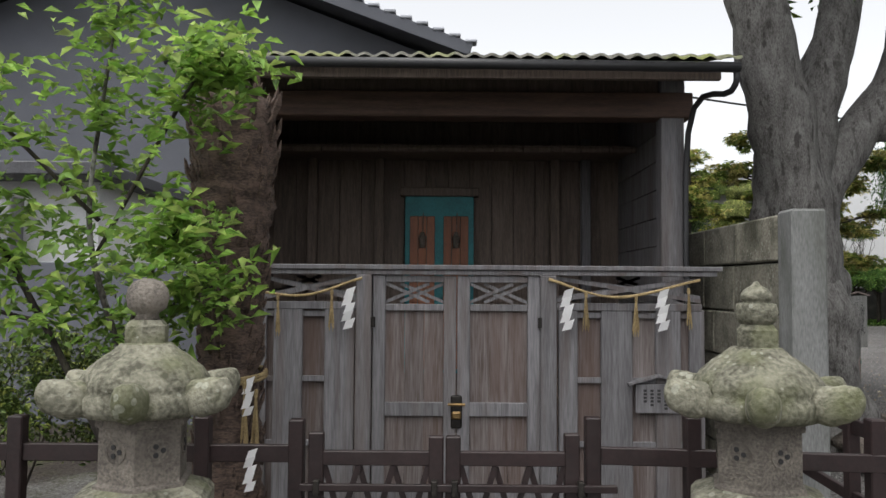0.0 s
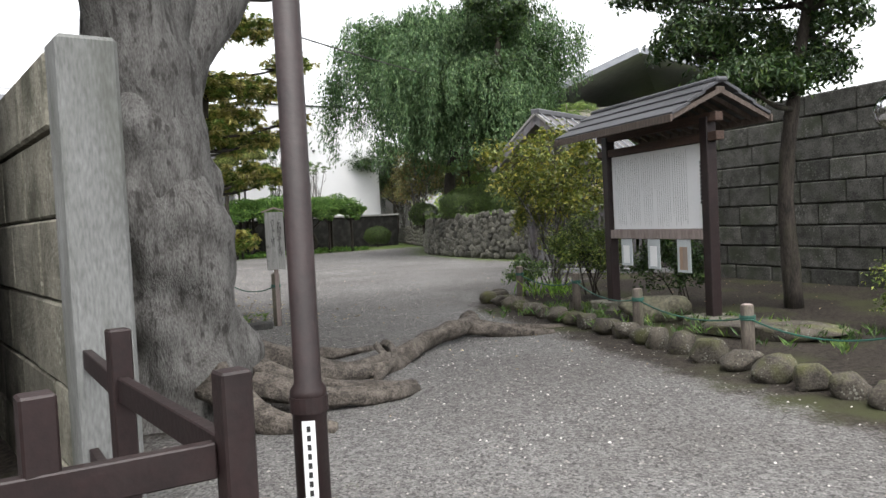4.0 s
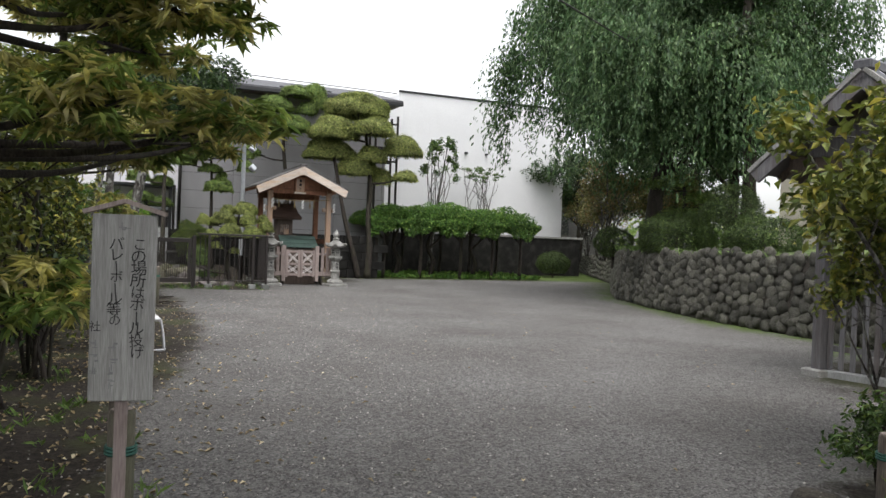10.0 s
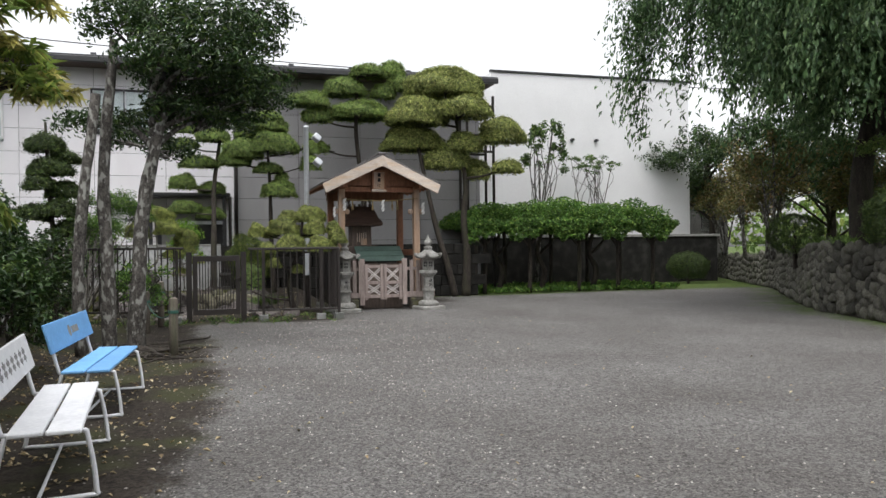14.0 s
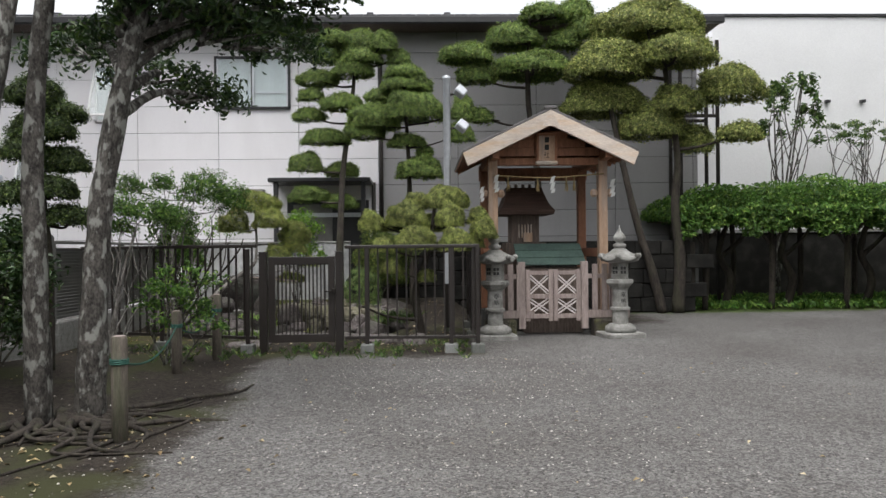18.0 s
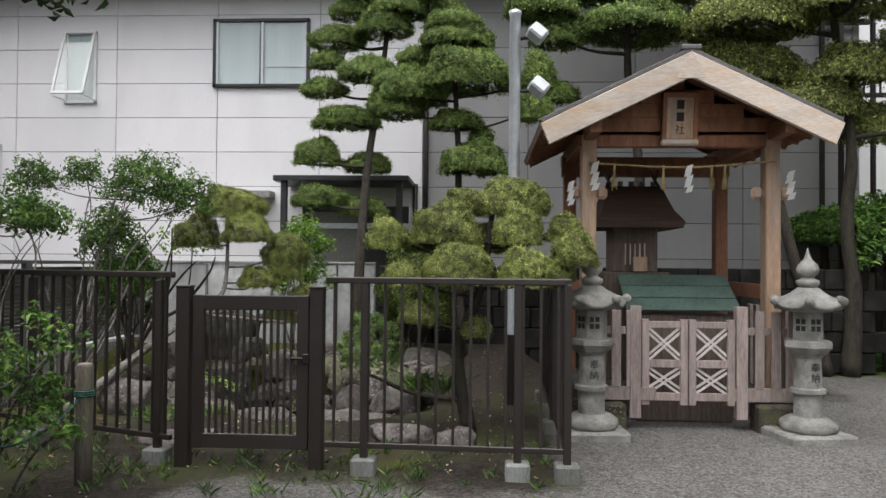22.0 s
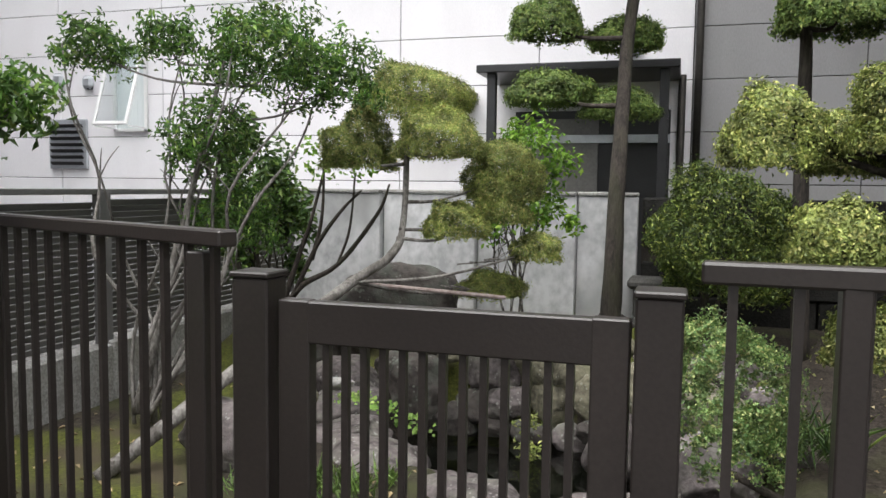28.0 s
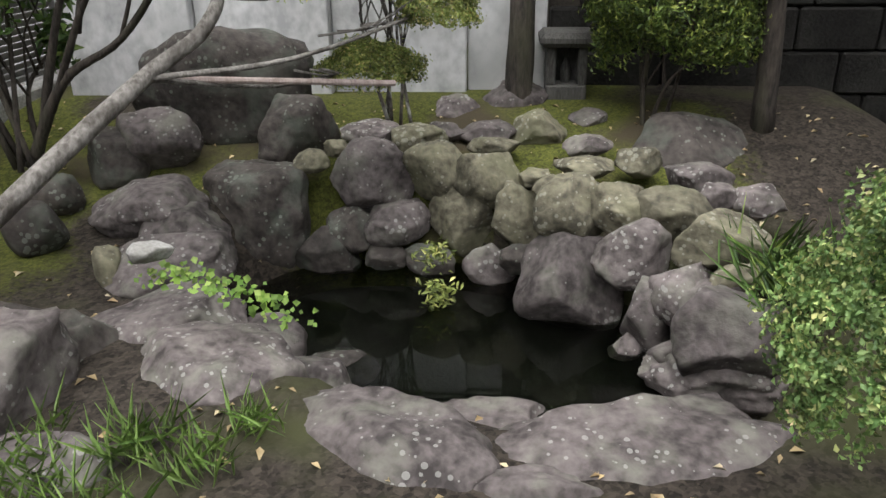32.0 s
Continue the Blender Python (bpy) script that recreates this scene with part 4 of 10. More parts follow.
RY = FY - 0.075
sacred_rope([(0.3, RY, 1.60), (0.8, RY, 1.55), (1.27, RY, 1.69)], "thin straw rope strung along the shrine fence")
sacred_rope([(2.76, RY, 1.69), (3.3, RY, 1.55), (3.97, RY, 1.69)], "thin straw rope strung along the shrine fence")
for x, z in ((1.16, 1.60), (2.90, 1.60), (3.66, 1.60)):
    shide(x, RY - 0.01, z, 1.15)
for i, (x, z) in enumerate(((0.60, 1.56), (1.03, 1.60), (3.06, 1.60), (3.46, 1.57), (3.88, 1.63))):
    tassel(x, RY, z, 0.34, i)


# ---- stone wall beside the shrine ----
def block_wall():
    w = tagged(new("stone_wall"), "mossy old stone block wall beside the shrine", "wall", kind="structure")
    rng = random.Random(3)
    part("core", boxed(4.52, 4.70, 7.97, 11.2, -0.2, 1.83), CONCRETE_DARK, w)
    for c in range(5):
        y = 7.97 - 0.4 * (c % 2)
        while y < 11.2:
            y1 = y + rng.uniform(0.75, 0.95)
            part("block", boxed(4.475 - rng.uniform(0, 0.012), 4.72, max(y, 7.97) + 0.006, min(y1, 11.2) - 0.006, -0.19 + c * 0.405, 0.205 + c * 0.405, 0.012), OLD_BLOCK, w)
            y = y1
    y = 7.97
    for k in range(4):
        part("coping", boxed(4.45, 4.74, y + 0.004, y + 0.80, 1.84, 2.19, 0.015), OLD_BLOCK, w, "dark mossy coping block")
        y += 0.802
    pillar = part("end_pillar", boxed(4.455, 4.715, 7.70, 7.962, -0.2, 2.215, 0.02), PILLAR, w, "grey concrete end pillar")
    part("pillar_foot", boxed(4.40, 4.77, 7.64, 7.965, -0.2, 0.06, 0.02), PILLAR, w)
    return pillar


block_wall()


# ---- stone lanterns before the shrine ----
def old_lantern(x, y, turn, seed):
    o = thing("stone_lantern", "old lichen-covered hexagonal stone lantern with broad mushroom cap", "stone lantern", (x, y, 0), turn, "old stone lanterns")
    rot = [(0.18, -0.12), (0.30, -0.10), (0.30, 0.16), (0.26, 0.20), (0.17, 0.24)]
    part("base", lathe(bmesh.new(), [(r, z + 0.1) for r, z in rot], 6), LANTERN_BODY, o)
    part("shaft", lathe(bmesh.new(), [(0.175, 0.30), (0.165, 0.34), (0.165, 0.52), (0.175, 0.56)], 6), LANTERN_BODY, o, "brown stone shaft")
    bm = lathe(bmesh.new(), [(0.20, 0.54), (0.285, 0.62), (0.315, 0.64), (0.315, 0.74), (0.29, 0.77), (0.21, 0.80)], 6)
    part("platform", bm, LANTERN_STONE, o, "hexagonal lichen-edged platform")
    fire = part("firebox", lathe(bmesh.new(), [(0.205, 0.78), (0.205, 0.812), (0.185, 0.822), (0.185, 1.045), (0.20, 1.05), (0.20, 1.10)], 6), LANTERN_BODY, o, "brown stone firebox with three round holes")
    for k in range(6):
        a = radians(60 * k + 30)
        m = Matrix.Rotation(a, 4, "Z") @ Matrix.Translation((0.160, 0, 0.955)) @ Matrix.Rotation(radians(90), 4, "Y")
        bm = bmesh.new()
        lathe(bm, [(0.05, 0.0), (0.05, 0.006), (0.042, 0.006), (0.042, 0.002)], 20)
        bmesh.ops.transform(bm, matrix=m, verts=bm.verts)
        part("round_window", bm, LANTERN_BODY, fire)
        bm = bmesh.new()
        for j in range(3):
            b = radians(120 * j + 90)
            lathe(bm, [(0.011, 0.004), (0.011, 0.0075)], 12, (0.02 * math.cos(b), 0.02 * math.sin(b), 0))
        bmesh.ops.transform(bm, matrix=m, verts=bm.verts)
        part("hole", bm, INK, fire)
    # cap: lobed dome with six outward-curling corners
    bm = bmesh.new()
    seg, rings = 72, []
    prof = [(0.16, 1.095), (0.235, 1.088), (0.268, 1.098), (0.284, 1.13), (0.282, 1.175), (0.262, 1.195), (0.266, 1.205), (0.262, 1.235), (0.232, 1.278), (0.185, 1.318), (0.135, 1.35), (0.10, 1.38)]
    for j, (r, z) in enumerate(prof):
        ring = []
        for i in range(seg):
            a = 2 * math.pi * i / seg
            lobe = 0.5 + 0.5 * math.cos(6 * a)
            ridge = math.exp(-((((a / (math.pi / 3)) + 0.5) % 1 - 0.5) / 0.07) ** 2)
            rr = r * (1 - 0.05 * lobe * (1 if j < 8 else 0.3)) + (0.010 * ridge if j > 6 else 0.0) + 0.006 * noise.noise(Vector((math.cos(a) * 4 + seed, math.sin(a) * 4, z * 9)))
            ring.append(bm.verts.new((rr * math.cos(a), rr * math.sin(a), z + 0.006 * noise.noise(Vector((math.cos(a) * 3, math.sin(a) * 3 + seed, z * 5))))))
        rings.append(ring)
    for a, b in zip(rings, rings[1:]):
        for i in range(seg):
            bm.faces.new((a[i], a[(i + 1) % seg], b[(i + 1) % seg], b[i]))
    bm.faces.new(list(reversed(rings[0])))
    bm.faces.new(rings[-1])
    cap = part("cap", bm, LANTERN_STONE, o, "broad lobed cap with lichen patches", True)
    for k in range(6):
        a = radians(60 * k)
        bm = bmesh.new()
        # a fat rolled corner: a rounded block with a groove round its curl
        bmesh.ops.create_icosphere(bm, subdivisions=4, radius=1.0)
        for v in bm.verts:
            c = v.co.copy()
            q = max(abs(c.x), abs(c.y), abs(c.z))
            c *= 0.75 + 0.25 / q
            g = 1 - 0.10 * math.exp(-((abs(c.y) - 0.72) / 0.10) ** 2)
            v.co = Vector((0.305 + 0.122 * c.x * g, 0.066 * c.y * (1 - 0.12 * c.x), 1.168 + 0.078 * c.z * g + 0.030 * max(0.0, c.x))) + Vector((0, 0, 0.004 * noise.noise(c * 4 + Vector((seed, k, 0)))))
        bmesh.ops.transform(bm, matrix=Matrix.Rotation(a, 4, "Z"), verts=bm.verts)
        part("scroll", bm, LANTERN_STONE, cap, "", True)
    neck = part("neck", lathe(bmesh.new(), [(0.10, 1.365), (0.105, 1.38), (0.092, 1.385), (0.092, 1.455), (0.07, 1.48)], 6), LANTERN_STONE, o)
    if seed == 1:
        prof = [(0.06, 1.475), (0.082, 1.50), (0.088, 1.53), (0.08, 1.565), (0.05, 1.572), (0.062, 1.58), (0.066, 1.60), (0.05, 1.625), (0.018, 1.645), (0.008, 1.66)]
    else:
        prof = [(0.055, 1.475), (0.045, 1.50), (0.05, 1.51), (0.078, 1.53), (0.088, 1.57), (0.082, 1.61), (0.058, 1.642), (0.02, 1.655)]
    part("finial", lathe(bmesh.new(), prof, 24), LANTERN_STONE if seed == 1 else LANTERN_BODY, neck, "round stone finial", True)
    return o


old_lantern(3.25, 5.38, 12, 1)
old_lantern(0.66, 5.38, 40, 2)


# ---- dark brown post-and-rail fence and low gate before the shrine ----
def rail_fence():
    f = thing("rail_fence", "dark brown painted wooden post and rail fence", "fence")
    GY = 6.0

    def post(x, y, h, w=0.075):
        bm = boxed(x - w / 2, x + w / 2, y - w / 2, y + w / 2, -0.05, h, 0.006)
        part("post", bm, BROWN_PAINT, f)

    for x, y, h in ((-1.1, GY, 0.97), (-0.21, GY, 0.97), (0.72, GY, 0.97), (1.19, GY, 0.96), (2.67, GY, 0.98), (3.16, GY - 0.03, 0.99), (4.02, GY - 0.12, 1.0), (4.42, 5.79, 1.0), (4.44, 6.9, 1.0), (-2.2, GY, 0.97)):
        post(x, y, h)
    for z, h in ((0.79, 0.085), (0.36, 0.07)):
        for a, b in (((-3.2, GY, z), (1.17, GY, z)), ((2.70, GY, z), (4.38, 5.82, z)), ((4.42, 5.83, z), (4.44, 6.88, z)), ((4.44, 6.92, z), (4.50, 7.70, z))):
            bm = bmesh.new()
            beam(bm, a, b, 0.04, h, 0.004)
            part("rail", bm, BROWN_PAINT, f)
    g = thing("low_gate", "dark brown painted low double gate with crossed laths", "gate")
    for xa, xb in ((1.255, 1.925), (1.935, 2.60)):
        leaf = part("gate_leaf", boxed(xa, xb, GY - 0.04, GY, 0.74, 0.81, 0.004), BROWN_PAINT, g)
        bm = boxed(xa, xa + 0.075, GY - 0.045, GY + 0.005, 0.08, 0.885 if xa > 1.5 else 0.90, 0.006)
        part("stile", bm, BROWN_PAINT, leaf)
        part("stile", boxed(xb - 0.075, xb, GY - 0.045, GY + 0.005, 0.08, 0.885 if xa < 1.5 else 0.90, 0.006), BROWN_PAINT, leaf)
        part("rail", boxed(xa, xb, GY - 0.04, GY, 0.10, 0.17, 0.004), BROWN_PAINT, leaf)
        n = 3
        dx = (xb - xa - 0.15) / n
        for k in range(n):
            for s in (0, 1):
                bm = bmesh.new()
                x0 = xa + 0.075 + k * dx
                beam(bm, (x0, GY - 0.012 - 0.014 * s, 0.17 if s else 0.74), (x0 + dx, GY - 0.012 - 0.014 * s, 0.74 if s else 0.17), 0.012, 0.03)
                part("crossed_lath", bm, BROWN_PAINT, leaf)
    part("gate_bar", boxed(1.22, 2.78, GY - 0.075, GY - 0.046, 0.62, 0.655, 0.003), BROWN_PAINT, g, "sliding wooden bar")
    for x in (1.88, 1.98, 1.3, 2.6):
        part("bar_bracket", boxed(x - 0.015, x + 0.015, GY - 0.085, GY - 0.04, 0.60, 0.675, 0.003), IRON, g)


rail_fence()


def street_pole():
    o = thing("steel_pole", "tall dark brown painted steel pole with small white label", "pole", (4.85, 6.27, 0))
    part("shaft", lathe(bmesh.new(), [(0.055, -0.1), (0.055, 0.78), (0.058, 0.79), (0.058, 0.81), (0.044, 0.83), (0.04, 6.4)], 20), BROWN_PAINT, o, "", True)
    part("collar", lathe(bmesh.new(), [(0.062, 0.74), (0.062, 0.79)], 20), BROWN_PAINT, o)
    bm = bmesh.new()
    for i in range(6):
        a0 = radians(-143 + i * 7)
        a1 = radians(-143 + (i + 1) * 7)
        vs = [bm.verts.new((0.0575 * math.cos(a), 0.0575 * math.sin(a), z)) for a, z in ((a0, 0.43), (a1, 0.43), (a1, 0.72), (a0, 0.72))]
        bm.faces.new(vs)
    lab = part("label_strip", bm, BOARD_WHITE, o, "white vertical label with dark writing")
    bm = bmesh.new()
    for k in range(9):
        a = radians(-122)
        m = Matrix.Translation((0.0588 * math.cos(a), 0.0588 * math.sin(a), 0.695 - k * 0.029)) @ Matrix.Rotation(a + math.pi / 2, 4, "Z")
        box(bm, -0.006, 0.006, -0.0008, 0.0008, -0.009, 0.009, 0, m)
    part("label_writing", bm, INK, lab)["kind"] = "stuff"


street_pole()


# ---- notice board with tiled roof ----
def notice_board():
    L, R = Vector((11.84, 11.10, 0)), Vector((11.26, 9.16, 0))
    d = (R - L).normalized()
    ang = math.degrees(math.atan2(d.y, d.x))
    W = (R - L).length
    o = thing("notice_board", "roofed wooden notice board with large white text panel", "notice board", (L.x, L.y, 0.0), ang)
    for x in (0.0, W):
        p = part("post", boxed(x - 0.065, x + 0.065, -0.065, 0.065, 0.02, 2.30, 0.008), BROWN_PAINT, o, "red-brown square post")
        part("foot_stone", boxed(x - 0.26, x + 0.26, -0.24, 0.24, -0.05, 0.10, 0.02), OLD_BLOCK, p)
    part("panel", boxed(0.075, W - 0.075, 0.0, 0.03, 1.07, 2.03, 0.003), BOARD_WHITE, o, "white panel with columns of fine writing")
    part("bottom_rail", boxed(0.06, W - 0.06, -0.05, 0.07, 0.95, 1.065, 0.005), CEDAR_GREY, o)
    part("top_rail", boxed(-0.2, W + 0.2, -0.05, 0.06, 2.035, 2.13, 0.005), WOOD_BEAM, o)
    rng = random.Random(23)
    x = 0.16
    for block in range(5):
        bm = bmesh.new()
        cols = (6, 7, 6, 8, 7)[block]
        for c in range(cols):
            z = 1.985 - rng.uniform(0.0, 0.03)
            end = 1.10 + (rng.uniform(0.1, 0.5) if c == 0 else rng.uniform(0.0, 0.06))
            while z > end:
                h = rng.uniform(0.007, 0.013)
                w = rng.uniform(0.002, 0.0038)
                box(bm, x - w, x + w, -0.0025, 0.002, z - h, z)
                z -= h + rng.uniform(0.006, 0.014)
            x += (W - 0.42) / 38
        part("writing_block", bm, PALE_INK, o, "columns of small grey writing")["kind"] = "stuff"
        x += 0.02
    bm = bmesh.new()
    for k in range(11):
        box(bm, W - 0.155, W - 0.115, -0.0025, -0.0008, 1.80 - k * 0.045, 1.832 - k * 0.045)
    part("panel_heading", bm, INK, o)["kind"] = "stuff"
    # roof with stepped courses
    roof = part("ridge_beam", boxed(-0.24, W + 0.24, -0.06, 0.06, 2.52, 2.60, 0.01), WOOD_DARK, o)
    for s in (-1, 1):
        for k in range(3):
            y0, y1 = 0.02 + k * 0.22, 0.28 + k * 0.22
            bm = bmesh.new()
            box(bm, -0.26, W + 0.26, y0, y1, -0.012, 0.022, 0.004, None)
            m = Matrix.Scale(s, 4, (0, 1, 0)) @ Matrix.Translation((0, 0, 2.62 + 0.02 * (2 - k))) @ Matrix.Rotation(radians(-26), 4, "X")
            bmesh.ops.transform(bm, matrix=m, verts=bm.verts)
            if s < 0:
                bmesh.ops.reverse_faces(bm, faces=bm.faces)
            part("roof_course", bm, TILE_DARK, roof, "dark grey roof course")
        for k in range(12):
            bm = bmesh.new()
            x = -0.22 + (W + 0.44) * k / 11
            beam(bm, (x, 0, 2.56), (x, s * 0.66, 2.26), 0.04, 0.05)
            part("rafter", bm, WOOD_DARK, roof)
        part("fascia", boxed(-0.26, W + 0.26, s * 0.66 - 0.012, s * 0.66 + 0.012, 2.22, 2.30, 0.003), WOOD_DARK, roof)
    part("ridge_cap", boxed(-0.28, W + 0.28, -0.08, 0.08, 2.64, 2.70, 0.02), TILE_DARK, roof)
    part("crossbeam", boxed(-0.2, W + 0.2, -0.05, 0.05, 2.24, 2.34, 0.005), WOOD_BEAM, o)
    # clear sleeves with leaflets hanging below
    for i in range(3):
        x = W * (0.2 + 0.29 * i) - 0.13
        s = part("leaflet_sleeve", boxed(x, x + 0.24, -0.03, -0.015, 0.60 - 0.02 * i, 0.95, 0.002), CURTAIN, o, "clear plastic sleeve with leaflets")
        part("leaflet", boxed(x + 0.05, x + 0.19, -0.036, -0.031, 0.63 - 0.02 * i, 0.86, 0.001), PAPER if i < 2 else CEDAR, s)
    return o


notice_board()


# ---- main building behind the garden ----
BY = 38.75


def siding_building():
    b = tagged(new("building_wall"), "long pale grey panelled building with dark eave", "building", kind="structure")
    part("core", boxed(-16, 17.6, BY + 0.03, BY + 8, -0.2, 6.45), CONCRETE_DARK, b)
    ph, pw = 0.62, 1.86
    for r in range(11):
        z0 = -0.25 + r * ph
        c0 = -16 + (0.0 if r % 2 else 0.0)
        k = 0
        while c0 + k * pw < 17.6:
            x0, x1 = c0 + k * pw, min(c0 + (k + 1) * pw, 17.6)
            grey = x0 > 9.4
            part("panel", boxed(x0 + 0.006, x1 - 0.006, BY, BY + 0.028, z0 + 0.005, min(z0 + ph - 0.005, 6.5), 0.004), SIDING_GREY if grey else SIDING, b)
            k += 1
    # eave, soffit, tiled roof
    part("soffit", boxed(-16.6, 17.9, BY - 0.75, BY + 0.3, 6.42, 6.48), WOOD_DARK, b)
    part("gutter", boxed(-16.6, 17.95, BY - 0.86, BY - 0.74, 6.40, 6.56, 0.02), BLACK_FRAME, b, "dark eave gutter")
    bm = bmesh.new()
    for i in range(118):
        x = -16.5 + i * 0.292
        m = Matrix.Translation((x, BY - 0.80, 6.58)) @ Matrix.Rotation(radians(13), 4, "X")
        box(bm, 0, 0.285, 0, 5.2, -0.02, 0.03, 0.008, m)
        if i % 6 == 0:
            box(bm, 0.05, 0.2, 0.25, 0.33, 0.03, 0.09, 0.01, m)
    part("roof", bm, TILE_DARK, b, "dark tiled roof")
    for x, z1 in ((10.1, 6.4), (9.92, 2.9)):
        bm = bmesh.new()
        tube(bm, [(x, BY - 0.06, 0.0), (x, BY - 0.06, z1)], 0.045, 12)
        part("downpipe", bm, IRON, b, "dark downpipe", True)
    return b


siding_building()


def sliding_window(x0, x1, z0, z1, y, name):
    w = tagged(new(name), "black-framed sliding window with pale curtain", "window", kind="structure")
    t = 0.055
    for a in ((x0, x1, z0, z0 + t), (x0, x1, z1 - t, z1), (x0, x0 + t, z0, z1), (x1 - t, x1, z0, z1)):
        part("frame", boxed(a[0], a[1], y - 0.075, y - 0.001, a[2], a[3], 0.004), BLACK_FRAME, w)
    xm = (x0 + x1) / 2
    for xa, xb, dy in ((x0 + t, xm + 0.04, -0.045), (xm - 0.04, x1 - t, -0.02)):
        sash = part("sash", boxed(xa, xa + 0.04, y + dy - 0.012, y + dy + 0.012, z0 + t, z1 - t), BLACK_FRAME if dy > -0.03 else STEEL, w)
        part("sash_stile", boxed(xb - 0.04, xb, y + dy - 0.012, y + dy + 0.012, z0 + t, z1 - t), STEEL, sash)
        pane = part("pane", boxed(xa + 0.04, xb - 0.04, y + dy - 0.003, y + dy + 0.003, z0 + t, z1 - t), GLASS, sash)
        pane.visible_shadow = False
    part("curtain", boxed(x0 + t, x1 - t, y - 0.006, y - 0.002, z0 + t, z1 - t), CURTAIN, w)
    part("sash_bar", boxed(xm + 0.02, x1 - t, y - 0.034, y - 0.026, (z0 * 0.7 + z1 * 0.3), (z0 * 0.7 + z1 * 0.3) + 0.03), STEEL, w)


sliding_window(6.25, 8.0, 4.63, 5.86, BY, "window_1")


def hopper_window(x0, x1, z0, z1, y, name):
    """A white top-hung window standing ajar."""
    w = tagged(new(name), "white top-hung window pushed open at the bottom", "window", kind="structure")
    t = 0.05
    for a in ((x0, x1, z0, z0 + t), (x0, x1, z1 - t, z1), (x0, x0 + t, z0, z1), (x1 - t, x1, z0, z1)):
        part("frame", boxed(a[0], a[1], y - 0.05, y - 0.001, a[2], a[3], 0.004), WHITE_FRAME, w)
    part("reveal", boxed(x0 + t, x1 - t, y - 0.006, y - 0.002, z0 + t, z1 - t), CURTAIN, w)
    m = Matrix.Translation((0, y - 0.05, z1)) @ Matrix.Rotation(radians(-19), 4, "X")
    h = z1 - z0
    sash = None
    for a in ((x0, x1, -h, -h + t), (x0, x1, -t, 0), (x0, x0 + t, -h, 0), (x1 - t, x1, -h, 0)):
        p = part("sash", box(bmesh.new(), a[0], a[1], -0.03, 0.0, a[2], a[3], 0.004, m), WHITE_FRAME, w)
        sash = sash or p
    pane = part("pane", box(bmesh.new(), x0 + t, x1 - t, -0.018, -0.012, -h + t, -t, 0, m), GLASS, sash)
    pane.visible_shadow = False
    for x in (x0 + 0.01, x1 - 0.02):
        bm = bmesh.new()
        beam(bm, (x, y - 0.01, z0 + 0.05), (x, y - 0.05 - h * 0.30, z0 + 0.06), 0.012, 0.02)
        part("stay", bm, WHITE_FRAME, w)


hopper_window(3.5, 4.1, 4.35, 5.65, BY, "window_2")
hopper_window(1.75, 2.35, 2.3, 3.6, BY, "window_3")
for _x, _z in ((-1.2, 4.8), (0.4, 4.8)):
    sliding_window(_x - 0.4, _x + 0.4, _z, _z + 1.1, BY, "window_4")


def louvre_window():
    w = tagged(new("window_5"), "small louvred glass window with grey slats", "window", kind="structure")
    part("frame", boxed(0.55, 1.25, BY - 0.05, BY - 0.002, 1.75, 2.5, 0.005), STEEL, w)
    for k in range(7):
        part("slat", box(bmesh.new(), 0.6, 1.2, -0.03, 0.03, -0.004, 0.004, 0, Matrix.Translation((0, BY - 0.07, 1.83 + k * 0.095)) @ Matrix.Rotation(radians(-50), 4, "X")), BLACK_FRAME, w)


louvre_window()
for _i, (_x, _z) in enumerate(((1.3, 3.05), (0.75, 3.1), (0.1, 3.1), (-0.5, 3.1), (9.35, 3.25))):
    _v = thing("vent_cap", "round metal wall vent cap", "vent cap", (_x, BY, _z), 0, "wall vents")
    part("hood", box(bmesh.new(), -0.10, 0.10, -0.09, -0.001, -0.10, 0.10, 0.05), STEEL, _v)
    part("opening", lathe(bmesh.new(), [(0.05, -0.105), (0.06, -0.06)], 16), IRON, _v)


def porch():
    p = thing("entrance_porch", "dark metal entrance porch with flat canopy", "porch")
    part("canopy", boxed(7.66, 9.90, 37.62, BY - 0.002, 2.84, 2.93, 0.01), BLACK_FRAME, p, "flat black canopy")
    for x in (7.82, 9.74):
        part("column", boxed(x - 0.05, x + 0.05, 37.70, 37.80, 0.2, 2.84, 0.005), BLACK_FRAME, p)
    part("door_surround", boxed(7.9, 9.8, BY - 0.04, BY - 0.003, 0.2, 2.5, 0.006), BLACK_FRAME, p)
    part("door_leaf", boxed(8.05, 8.95, BY - 0.07, BY - 0.041, 0.25, 2.4, 0.004), DOOR_PANE, p, "dull frosted door leaf")
    part("transom", boxed(7.9, 9.8, BY - 0.09, BY - 0.041, 2.1, 2.2, 0.004), STEEL, p)
    part("mailbox", boxed(6.35, 7.4, BY - 0.35, BY - 0.002, 2.62, 2.75, 0.01), CURB_WHITE, p, "small pale lean-to roof")


porch()


